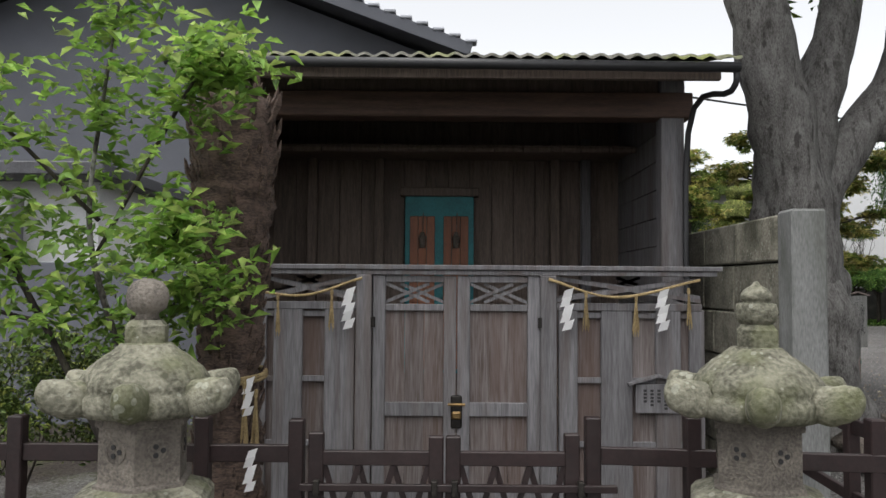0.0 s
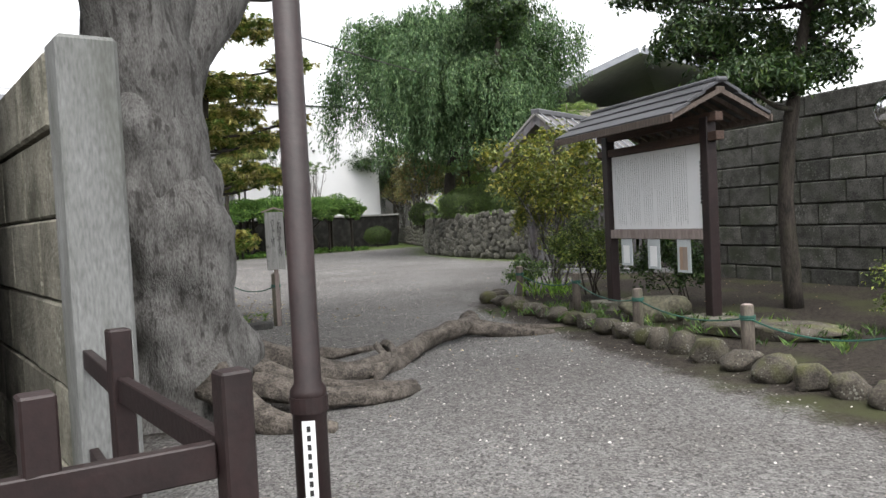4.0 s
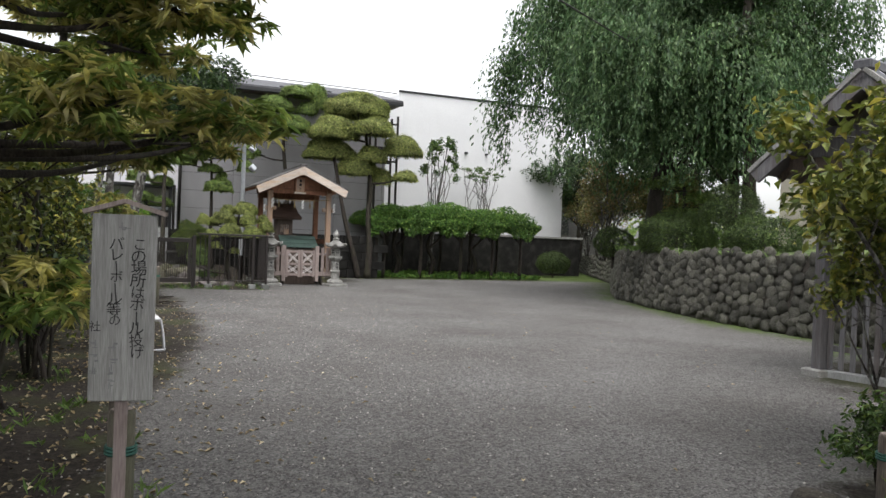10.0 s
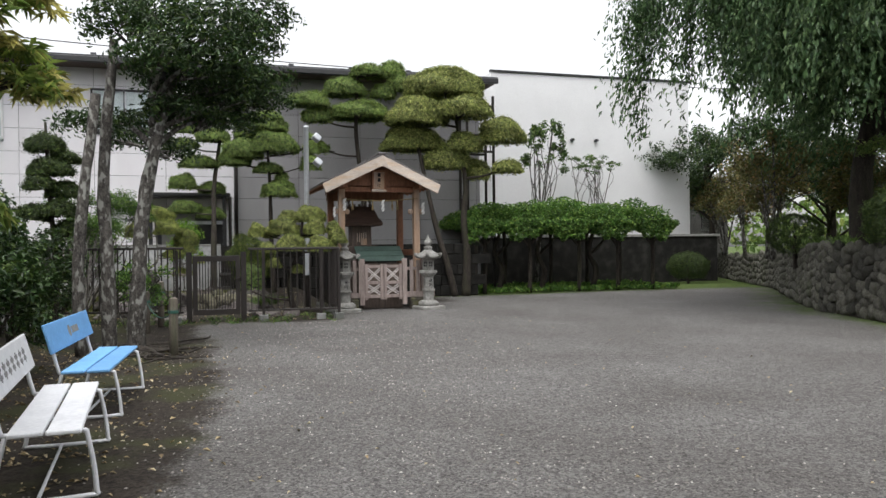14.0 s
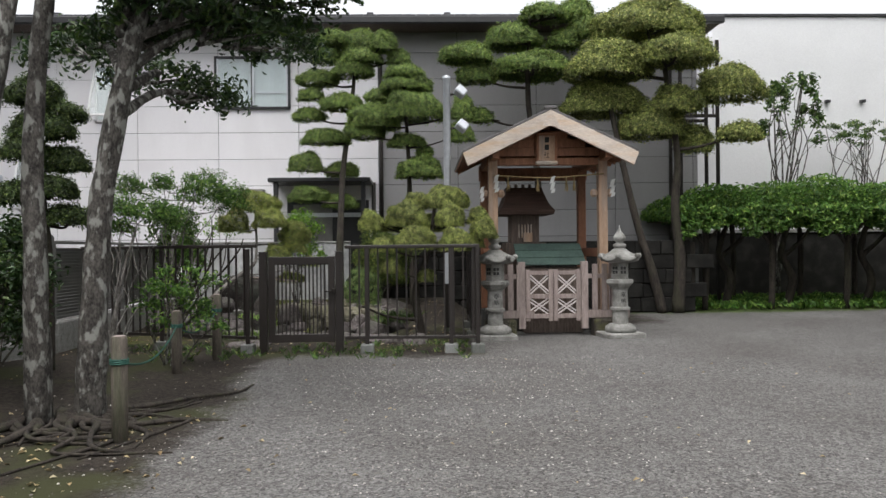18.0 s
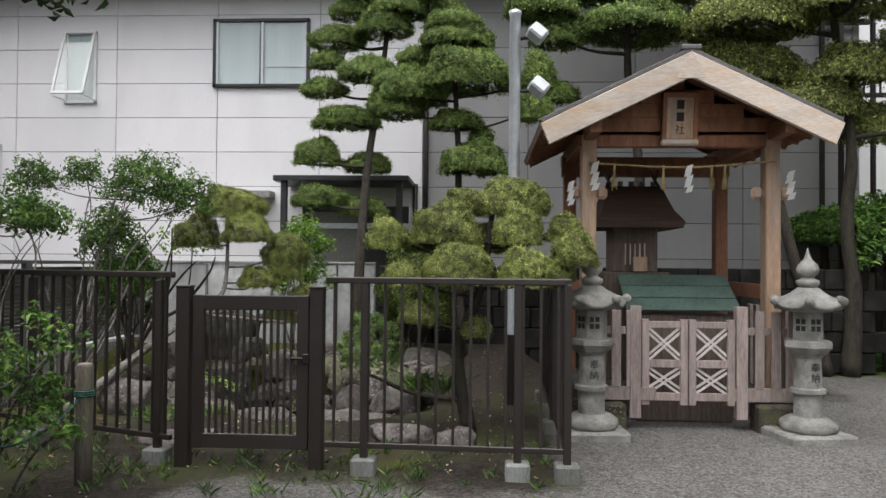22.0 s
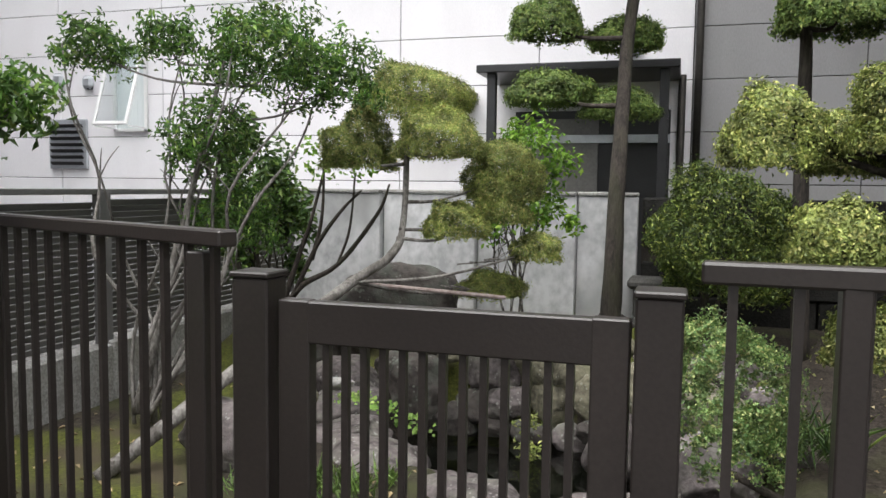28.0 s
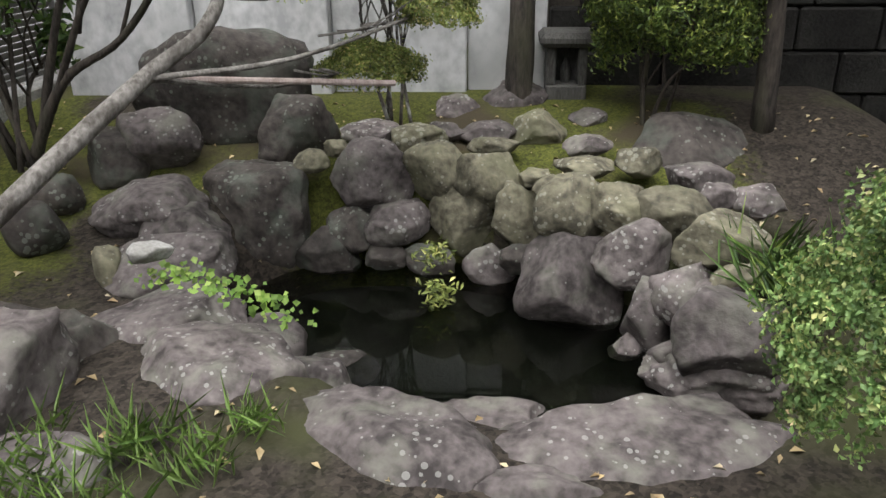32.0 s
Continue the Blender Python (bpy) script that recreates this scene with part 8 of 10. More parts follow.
_o = cloud_tree("light shrub with bare pale stems by the garden fence", [(7.0, 30.6, 0.0), (7.03, 30.7, 0.6), (7.1, 30.8, 1.1), (7.22, 30.95, 1.7)], 0.03, LOOSE_SHRUB, LEAF_MID, BARK_PALE, 0.05, 1000, 57, "shrub", "shrub", -0.6, 5, inner=0.35, lumps=0.25, jitter=0.8)
wandering_stems(_o, LOOSE_SHRUB, (7.0, 30.65, 0.0), 2, 0.013, 160)
pad_foliage(_o, LOOSE_SHRUB, LEAF_WISTERIA, 0.046, 2400, 157, -0.5, 0.25, 0.34, 0.8, name="young_leaves", inner=0.8)
shrub("fresh green shrub behind the pond", 8.7, 35.1, 0.35, (8.75, 35.1, 1.55, 0.45, 0.3, 0.6), LEAF_BRIGHT, BARK_GREY, 5, 0.06, 2200, 58, 0.012, spread=0.45, clumps=22)
shrub("low leafy shrub outside the garden fence", 8.0, 29.75, 0.0, (8.05, 29.75, 0.72, 0.72, 0.45, 0.45), LEAF_WISTERIA, BARK_GREY, 7, 0.06, 1500, 59, 0.012, spread=0.36, clumps=20)
_o = shrub("clipped round azalea bush by the pond", 10.25, 35.3, 0.3, (10.25, 35.3, 0.95, 0.4, 0.35, 0.4), LEAF_AZALEA, BARK_DARK, 5, 0.05, 900, 60, 0.015, aspect=0.35, spread=0.34, clumps=24)
pad_foliage(_o, [(10.27, 35.3, 1.13, 0.54, 0.48, 0.52)], LEAF_AZALEA, 0.038, 9500, 60, -0.8, 0.12, 0.34, 0.75, name="clipped_foliage", inner=0.8, pad_height=1.12)
shrub("slender open tree behind the pergola", 19.9, 39.6, 0.0, (20.25, 39.6, 4.75, 0.95, 0.8, 1.3), LEAF_MID, BARK_GREY, 4, 0.12, 1700, 61, 0.04, spread=0.22, clumps=30, name="slender_tree")
shrub("small round-headed tree behind the pergola", 22.67, 40.9, 0.0, (22.67, 40.9, 4.3, 0.95, 0.75, 0.45), LEAF_MID, BARK_GREY, 5, 0.07, 1800, 62, 0.03, spread=0.24, clumps=30, name="slender_tree")
for _i, (_x, _y, _h) in enumerate(((23.4, 32.4, 3.2), (25.2, 34.5, 3.0), (26.6, 37.5, 3.4), (24.6, 30.6, 2.8), (28.5, 41.0, 3.2))):
    shrub("thin young tree with sparse brownish leaves on the bank", _x, _y, 1.0, (_x, _y, 1.0 + _h * 0.65, 1.2, 1.1, _h * 0.4), LEAF_MAPLE, BARK_GREY, 4, 0.12, 2600, 63 + _i, 0.045, spread=0.4, clumps=24, name="young_tree")
for _x, _y, _z, _rx, _ry, _rz, _s in ((20.9, 25.7, 1.75, 1.0, 0.9, 0.6, 70), (21.3, 24.3, 2.0, 0.75, 0.8, 1.0, 71), (20.6, 22.6, 1.7, 0.8, 0.8, 0.5, 72), (22.3, 30.3, 1.55, 0.6, 0.6, 0.5, 73), (25.4, 39.0, 0.6, 0.7, 0.7, 0.5, 74)):
    _o = thing("clipped_bush", "dense clipped dark green bush on the bank", "bush", group="clipped bushes on the bank")
    part("stem", limb(bmesh.new(), [(_x, _y, _z - _rz - 0.3), (_x, _y, _z)], 0.06, 0.04, 7, 3), BARK_DARK, _o)
    pad_foliage(_o, [(_x, _y, _z, _rx, _ry, _rz)], LEAF_CLIPPED, 0.04, 4800, _s, -0.9, 0.04, jitter=0.45, name="clipped_foliage", inner=0.88, pad_height=1.0)
for _i, (_x, _y) in enumerate(((23.0, 22.6), (22.1, 27.0))):
    _rng = random.Random(80 + _i)
    _pads = [(_x + _rng.uniform(-0.7, 0.7), _y + _rng.uniform(-0.7, 0.7), 1.9 + k * 0.42, 0.62, 0.62, 0.2) for k in range(8 if _i == 0 else 4)]
    cloud_tree("tiered dark pine on the bank", [(_x, _y, 1.0), (_x + 0.1, _y, 2.6), (_x, _y, 3.4 if _i else 5.0)], 0.08, _pads, LEAF_PINE, BARK_DARK, 0.07, 800, 82 + _i)


def tall_dark_tree(x, y, z0, h, R, seed, label, n=40):
    o = thing("broadleaf_tree", label, "tree")
    part("trunk", limb(bmesh.new(), [(x, y, z0 - 0.2), (x + 0.15, y, z0 + h * 0.3), (x - 0.1, y + 0.1, z0 + h * 0.6), (x, y, z0 + h)], 0.2, 0.07, 10, 6, 0.25, seed), BARK_DARK, o, "", True)
    rng = random.Random(seed)
    pads = []
    for k in range(n):
        a, r = rng.uniform(0, 6.283), R * math.sqrt(rng.uniform(0.05, 1))
        z = z0 + h * rng.uniform(0.42, 1.05)
        pads.append((x + r * math.cos(a), y + r * math.sin(a), z, 0.75, 0.75, 0.4))
        if k % 2 == 0:
            bm = bmesh.new()
            s = Vector((x, y, z - 0.5 * r - 0.3))
            e = Vector(pads[-1][:3])
            limb(bm, [s, s.lerp(e, 0.5) + Vector((0, 0, 0.1)), e], 0.06, 0.015, 6, 4, 0.2, k)
            part("branch", bm, BARK_DARK, o, "", True)
    pad_foliage(o, pads, LEAF_DARK, 0.12, 330, seed, -0.9, 0.25, 0.45, inner=0.15)


tall_dark_tree(22.0, 24.65, 1.0, 8.2, 0.9, 90, "slender dark conifer on the bank", 16)
tall_dark_tree(28.5, 42.0, 0.8, 4.6, 2.6, 93, "dark evergreen tree behind the bank", 22)
tall_dark_tree(31.5, 39.0, 0.8, 5.0, 2.8, 94, "dark evergreen tree behind the bank", 22)
tall_dark_tree(30.0, 35.5, 0.8, 5.0, 2.5, 95, "dark evergreen tree behind the bank", 22)
# added tree: a dark backing for the shaded foliage of the weeping crown
tall_dark_tree(26.2, 29.6, 1.2, 7.8, 2.4, 97, "added dark tree that deepens the weeping crown's shaded side", 30)
tall_dark_tree(28.6, 25.2, 1.0, 3.6, 2.2, 91, "low dark evergreen tree on the bank", 26)
_o = thing("low_hedge", "low dark clipped hedge beyond the end of the stone wall", "hedge")
part("stem", limb(bmesh.new(), [(25.6, 44.6, 0.0), (28.0, 45.2, 0.12), (31.0, 46.2, 0.15)], 0.04, 0.03, 6, 4), BARK_DARK, _o)
pad_foliage(_o, [(25.8 + 0.85 * k, 44.6 + 0.27 * k, 0.2, 0.62, 0.4, 0.36) for k in range(7)], LEAF_CLIPPED, 0.05, 2600, 96, -0.9, 0.06, jitter=0.45, name="clipped_foliage", inner=0.85, pad_height=1.0)
tall_dark_tree(16.6, 6.2, 2.6, 5.0, 2.0, 92, "tall dark evergreen tree above the stone wall", 30)


# ---- plants before the first shrine ----
def leafy_sapling():
    o = thing("leafy_tree", "slender young tree with fresh bright green leaves", "tree")
    stems = ([(0.10, 6.75, -0.1), (0.05, 6.7, 1.0), (-0.15, 6.6, 1.9), (-0.05, 6.5, 2.7), (0.1, 6.4, 3.4)], [(0.10, 6.75, 0.3), (-0.35, 6.6, 1.3), (-0.75, 6.5, 2.1), (-1.1, 6.4, 2.9)], [(-0.12, 6.62, 1.8), (0.35, 6.4, 2.5), (0.62, 6.2, 2.8), (0.82, 6.1, 2.85)], [(0.0, 6.7, 1.1), (0.4, 6.4, 1.5), (0.66, 6.3, 1.62)], [(0.02, 6.7, 1.3), (0.4, 6.3, 1.85), (0.6, 6.2, 1.95)], [(-0.4, 6.6, 1.4), (-0.9, 6.3, 1.6), (-1.5, 6.2, 2.0)], [(-0.1, 6.6, 2.0), (-0.6, 6.2, 2.6), (-1.2, 6.1, 3.0)])
    rng = random.Random(9)
    P, N = [], []
    for k, q in enumerate(stems):
        part("stem", limb(bmesh.new(), q, 0.028 if k < 2 else 0.014, 0.006, 7, 6, 0.15, k), BARK_GREY if k == 0 else BARK_DARK, o, "", True)
        cp = curve_points(q, 10)
        for p in cp[len(cp) // 3:]:
            for j in range(3):
                d = Vector((rng.gauss(0, 0.22), rng.gauss(0, 0.22), rng.gauss(0.0, 0.12)))
                e = p + d
                bm_pts = [p.lerp(e, t) for t in (0.35, 0.55, 0.75, 0.9, 1.05)]
                for b in bm_pts:
                    for _ in range(2):
                        P.append(b + Vector((rng.gauss(0, 0.045), rng.gauss(0, 0.045), rng.gauss(0, 0.03))))
                        N.append((rng.gauss(0, 0.2), -0.25, 1.0))
    leaves("leaf_spray", np.array(P), np.array(N), 0.10, LEAF_SPRAY, o, "fresh pointed green leaves", 0.46, 5, 0.35, 0.5)


leafy_sapling()


def palm_stump():
    o = thing("palm_trunk", "thick fibrous palm trunk tied with straw rope", "palm trunk", (0.56, 7.05, -0.1))
    prof = [(0.30, 0.0), (0.24, 0.15), (0.20, 0.6), (0.185, 1.2), (0.20, 1.8), (0.235, 2.2), (0.26, 2.6), (0.23, 2.9), (0.12, 2.98)]
    bm = bmesh.new()
    pr = []
    for i in range(61):
        t = 2.98 * i / 60
        r = np.interp(t, [z for _, z in prof], [r for r, _ in prof])
        pr.append((float(r) + (0.016 if i % 2 else -0.006), t))
    lathe(bm, pr, 26)
    for v in bm.verts:
        a = math.atan2(v.co.y, v.co.x)
        k = 1 + 0.13 * noise.noise(Vector((math.cos(a) * 3.5, math.sin(a) * 3.5, v.co.z * 6)))
        v.co.x *= k
        v.co.y *= k
    part("trunk", bm, PALM_BARK, o, "", True)
    bm = bmesh.new()
    rng = random.Random(3)
    for i in range(420):
        a, z = rng.uniform(0, 6.283), 2.95 * rng.uniform(0.02, 1.0) ** 0.7
        r = float(np.interp(z, [q for _, q in prof], [q for q, _ in prof])) * rng.uniform(0.92, 1.04)
        c = Vector((math.cos(a), math.sin(a), 0))
        p = c * r + Vector((0, 0, z))
        g = rng.uniform(0.5, 1.3)
        tube(bm, [p, p + c * 0.03 * g + Vector((0, 0, 0.05 * g)), p + c * 0.045 * g + Vector((0, 0, 0.12 * g))], [0.022 * g, 0.015 * g, 0.004], 4)
    part("leaf_stub", bm, PALM_BARK, o)
    bm = bmesh.new()
    for k in range(2):
        tube(bm, [(0.225 * math.cos(t), 0.225 * math.sin(t), 1.15 + 0.02 * k + 0.025 * math.sin(t)) for t in np.linspace(0, 2 * math.pi, 30)], 0.016, 7)
    part("rope", bm, STRAW, o, "straw rope")


palm_stump()
for _i, (_x, _z) in enumerate(((0.48, 1.02), (0.72, 1.05), (0.79, 1.0))):
    tassel(_x, 6.80, _z, 0.42, 40 + _i)
shide(0.74, 6.80, 1.06, 0.8)
for _i, (_x, _y, _z) in enumerate(((0.30, 5.9, 0.78), (0.42, 5.92, 0.76), (0.98, 5.9, 0.82))):
    shide(_x, _y, _z, 0.7)
for _i, (_x, _y, _r) in enumerate(((-1.05, 7.6, 0.55), (-2.2, 7.9, 0.7), (-0.5, 8.1, 0.5), (-3.4, 8.6, 0.8))):
    shrub("clipped rounded shrub beside the shrine fence", _x, _y, -0.1, (_x, _y, 0.75, _r, _r, 0.6), LEAF_MID if _i % 2 else LEAF_AZALEA, BARK_DARK, 5, 0.05, 3600, 100 + _i, 0.012, spread=0.45, clumps=34)


# ---- pond: water, bed and boulders ----
def pond():
    bm = bmesh.new()
    n = 48
    a0 = radians(-26)
    ring = []
    for i in range(n):
        t = 2 * math.pi * i / n
        u, v = POND[2] * 1.30 * math.cos(t), POND[3] * 1.35 * math.sin(t)
        ring.append(bm.verts.new((POND[0] + u * math.cos(a0) - v * math.sin(a0), POND[1] + u * math.sin(a0) + v * math.cos(a0), -0.30)))
    bm.faces.new(ring)
    tagged(part("water", bm, WATER), kind="structure")
    bm = bmesh.new()
    ring = [bm.verts.new((v.x, v.y, -0.56)) for v in [Vector((POND[0] + POND[2] * 1.5 * math.cos(2 * math.pi * i / n), POND[1] + POND[3] * 2.0 * math.sin(2 * math.pi * i / n), 0)) for i in range(n)]]
    bm.faces.new(ring)
    tagged(part("pond_bed", bm, WATER_BED), kind="structure")


pond()


def rock(x, y, z, sx, sy, sz, turn=0.0, seed=1, material=None, label="weathered grey-brown boulder at the pond edge", flat=0.15, group="pond boulders", sub=4, name="boulder"):
    ob = new(name, rock_mesh("boulder", sx, sy, sz, seed, material or ROCK, sub, 0.2, flat))
    ob.matrix_world = pose(x, y, z, 0, 0, turn)
    return tagged(ob, label, "rock", group)


# stones round the water, and the stacked wall on its far side
rock(7.62, 32.70, 0.06, 0.36, 0.30, 0.28, 0, 10)
rock(10.22, 33.28, -0.02, 0.25, 0.2, 0.22, 30, 8)
def wall_stone(x, y, z, sx, sy, sz, turn, seed, material):
    big = sx > 0.3
    grow = 1.0 if big else 1.13
    rock(x, y, z, sx * grow, sy * grow, sz * grow, turn, seed, material, "large dark boulder rising from the water" if big else "rounded stone in the stacked pond wall", 0.05, "pond boulders" if big else "stacked pond stones", 5 if big else 4)


wall_stone(7.98, 34.60, -0.06, 0.39, 0.33, 0.41, -12, 400, ROCK_DARK)
wall_stone(8.27, 34.60, 0.24, 0.11, 0.08, 0.06, 1, 401, ROCK_TAN)
wall_stone(8.58, 34.61, 0.14, 0.24, 0.17, 0.21, -10, 402, ROCK)
wall_stone(8.83, 34.91, 0.28, 0.16, 0.13, 0.08, 3, 403, ROCK_TAN)
wall_stone(8.98, 35.02, 0.29, 0.11, 0.09, 0.07, -8, 404, ROCK)
wall_stone(8.99, 34.61, 0.19, 0.20, 0.13, 0.15, 5, 405, ROCK_TAN)
wall_stone(9.25, 34.50, 0.19, 0.18, 0.12, 0.15, -6, 406, ROCK_TAN)
wall_stone(9.11, 34.51, -0.04, 0.17, 0.14, 0.20, 7, 407, ROCK_TAN)
wall_stone(9.41, 34.30, 0.05, 0.15, 0.13, 0.20, -4, 408, ROCK_TAN)
wall_stone(9.66, 34.11, 0.15, 0.16, 0.13, 0.18, 9, 409, ROCK_TAN)
wall_stone(9.48, 34.31, 0.25, 0.09, 0.07, 0.06, -2, 410, ROCK_TAN)
wall_stone(9.56, 34.20, 0.24, 0.08, 0.07, 0.07, 11, 411, ROCK_TAN)
wall_stone(9.89, 34.03, 0.22, 0.15, 0.11, 0.13, 0, 412, ROCK_TAN)
wall_stone(10.10, 33.94, 0.22, 0.17, 0.10, 0.12, -11, 413, ROCK_TAN)
wall_stone(9.91, 33.83, 0.07, 0.17, 0.13, 0.15, 2, 414, ROCK)
wall_stone(10.24, 33.64, 0.20, 0.19, 0.13, 0.15, -9, 415, ROCK_TAN)
wall_stone(9.66, 33.98, -0.21, 0.26, 0.22, 0.29, 4, 416, ROCK)
wall_stone(9.98, 33.65, -0.17, 0.13, 0.11, 0.18, -7, 417, ROCK)
wall_stone(10.12, 33.59, -0.01, 0.15, 0.13, 0.15, 6, 418, ROCK)
wall_stone(10.24, 33.46, -0.05, 0.21, 0.13, 0.15, -5, 419, ROCK)
wall_stone(10.20, 33.41, -0.25, 0.24, 0.12, 0.14, 8, 420, ROCK)
wall_stone(8.49, 34.46, -0.11, 0.16, 0.10, 0.12, -3, 421, ROCK_DARK)
wall_stone(8.77, 34.48, -0.08, 0.17, 0.12, 0.14, 10, 422, ROCK)
wall_stone(8.70, 34.39, -0.23, 0.11, 0.07, 0.08, -1, 423, ROCK_DARK)
wall_stone(8.93, 34.38, -0.26, 0.14, 0.08, 0.10, -12, 424, ROCK_DARK)
wall_stone(9.27, 34.29, -0.21, 0.13, 0.09, 0.11, 1, 425, ROCK)
wall_stone(9.44, 34.16, -0.13, 0.12, 0.07, 0.08, -10, 426, ROCK_DARK)
wall_stone(8.38, 34.42, -0.24, 0.18, 0.14, 0.16, 3, 427, ROCK_DARK)
wall_stone(9.75, 34.49, 0.26, 0.16, 0.13, 0.05, -8, 428, ROCK_TAN)
wall_stone(9.28, 34.80, 0.28, 0.15, 0.12, 0.05, 5, 429, ROCK_TAN)
wall_stone(9.22, 35.05, 0.29, 0.15, 0.12, 0.07, -6, 430, ROCK)
wall_stone(9.54, 35.07, 0.29, 0.16, 0.13, 0.11, 7, 431, ROCK_TAN)
wall_stone(9.01, 35.43, 0.31, 0.15, 0.12, 0.11, -4, 432, ROCK)
wall_stone(9.37, 35.66, 0.32, 0.23, 0.18, 0.15, 9, 433, ROCK)
wall_stone(10.03, 34.60, 0.26, 0.13, 0.11, 0.08, -2, 434, ROCK_TAN)
wall_stone(9.79, 34.78, 0.28, 0.13, 0.10, 0.06, 11, 435, ROCK)
wall_stone(10.35, 34.13, 0.24, 0.09, 0.07, 0.07, 0, 436, ROCK)
wall_stone(10.53, 34.10, 0.23, 0.12, 0.10, 0.08, -11, 437, ROCK)
wall_stone(10.29, 34.38, 0.25, 0.17, 0.14, 0.09, 2, 438, ROCK)
wall_stone(8.54, 34.98, 0.29, 0.18, 0.14, 0.08, -9, 439, ROCK)
wall_stone(8.40, 34.73, 0.28, 0.08, 0.07, 0.05, 4, 440, ROCK_TAN)
wall_stone(9.89, 33.63, -0.33, 0.08, 0.07, 0.08, -7, 441, ROCK)
wall_stone(10.28, 33.47, 0.13, 0.13, 0.05, 0.06, 6, 442, ROCK_TAN)
wall_stone(9.83, 35.31, 0.31, 0.13, 0.11, 0.06, -5, 443, ROCK)
rock(7.53, 34.19, 0.11, 0.34, 0.31, 0.15, -10, 446, None, "broad flat grey-purple slab at the pond edge", 0.14, "pond boulders", 4)
rock(7.77, 34.02, 0.04, 0.25, 0.22, 0.15, -1, 447, None, "weathered grey-brown boulder at the pond edge", 0.14, "pond boulders", 4)
rock(7.83, 33.69, 0.03, 0.32, 0.29, 0.15, 5, 448, None, "broad flat grey-purple slab at the pond edge", 0.14, "pond boulders", 4)
rock(8.01, 33.31, -0.04, 0.35, 0.29, 0.15, -10, 449, None, "broad flat grey-purple slab at the pond edge", 0.14, "pond boulders", 5)
rock(8.24, 32.91, -0.13, 0.39, 0.35, 0.24, 3, 450, None, "broad flat grey-purple slab at the pond edge", 0.14, "pond boulders", 5)
rock(8.34, 33.52, -0.28, 0.20, 0.17, 0.15, -5, 451, None, "weathered grey-brown boulder at the pond edge", 0.14, "pond boulders", 3)
rock(8.61, 33.17, -0.25, 0.19, 0.17, 0.15, -4, 452, None, "weathered grey-brown boulder at the pond edge", 0.14, "pond boulders", 3)
rock(8.97, 32.57, -0.13, 0.53, 0.25, 0.23, -36, 453, None, "broad flat grey-purple slab at the pond edge", 0.14, "pond boulders", 5)
rock(9.32, 33.06, -0.39, 0.35, 0.16, 0.15, -8, 454, None, "broad flat grey-purple slab at the pond edge", 0.14, "pond boulders", 5)
rock(9.81, 32.60, -0.17, 0.59, 0.33, 0.24, 18, 455, None, "broad flat grey-purple slab at the pond edge", 0.14, "pond boulders", 5)
rock(7.66, 32.92, -0.17, 0.33, 0.29, 0.32, 5, 456, ROCK_DARK, "broad flat grey-purple slab at the pond edge", 0.14, "pond boulders", 5)
rock(7.98, 32.30, -0.10, 0.32, 0.24, 0.17, -11, 457, None, "broad flat grey-purple slab at the pond edge", 0.14, "pond boulders", 5)
rock(9.46, 32.34, -0.09, 0.26, 0.10, 0.15, 6, 458, None, "weathered grey-brown boulder at the pond edge", 0.14, "pond boulders", 5)
rock(10.24, 33.32, -0.24, 0.35, 0.23, 0.15, -5, 459, None, "broad flat grey-purple slab at the pond edge", 0.14, "pond boulders", 5)
rock(8.63, 33.46, -0.39, 0.18, 0.16, 0.15, -3, 460, ROCK_DARK, "weathered grey-brown boulder at the pond edge", 0.14, "pond boulders", 3)
rock(10.54, 33.62, 0.02, 0.19, 0.17, 0.15, 3, 461, None, "weathered grey-brown boulder at the pond edge", 0.14, "pond boulders", 3)
rock(6.95, 34.30, 0.11, 0.16, 0.14, 0.15, 6, 462, ROCK_DARK, "weathered grey-brown boulder at the pond edge", 0.14, "pond boulders", 3)
rock(7.11, 33.86, 0.11, 0.15, 0.13, 0.15, 2, 463, ROCK_DARK, "weathered grey-brown boulder at the pond edge", 0.14, "pond boulders", 3)
rock(7.15, 34.64, 0.23, 0.21, 0.19, 0.20, 3, 464, ROCK_DARK, "weathered grey-brown boulder at the pond edge", 0.14, "pond boulders", 3)
rock(7.61, 33.56, 0.05, 0.08, 0.08, 0.15, 1, 465, ROCK_TAN, "weathered grey-brown boulder at the pond edge", 0.14, "pond boulders", 3)
rock(7.89, 33.13, -0.08, 0.11, 0.10, 0.15, -10, 466, ROCK_DARK, "weathered grey-brown boulder at the pond edge", 0.14, "pond boulders", 3)
rock(7.35, 33.21, -0.07, 0.16, 0.14, 0.15, -10, 467, ROCK_DARK, "weathered grey-brown boulder at the pond edge", 0.14, "pond boulders", 3)
rock(7.62, 35.15, 0.52, 0.66, 0.34, 0.40, 4, 90, ROCK_DARK, "large dark boulder with pale lichen before the concrete wall", 0.1, "", 4)
rock(7.35, 34.72, 0.32, 0.28, 0.16, 0.20, 5, 91, None, "white-speckled boulder before the large rock", 0.1, "", 4)
rock(8.12, 34.92, 0.28, 0.28, 0.2, 0.28, 15, 92, ROCK_DARK, "dark boulder beside the large rock", 0.1, "", 4)
rock(10.35, 34.98, 0.14, 0.42, 0.26, 0.32, 0, 93, ROCK_DARK, "mossy rounded boulder under the azalea", 0.1, "", 4)
rock(10.4, 31.7, 0.0, 0.30, 0.22, 0.16, 0, 94)
rock(10.9, 31.5, 0.0, 0.22, 0.2, 0.15, 40, 95)
rock(8.6, 31.5, 0.0, 0.34, 0.22, 0.10, 20, 96, flat=0.4)
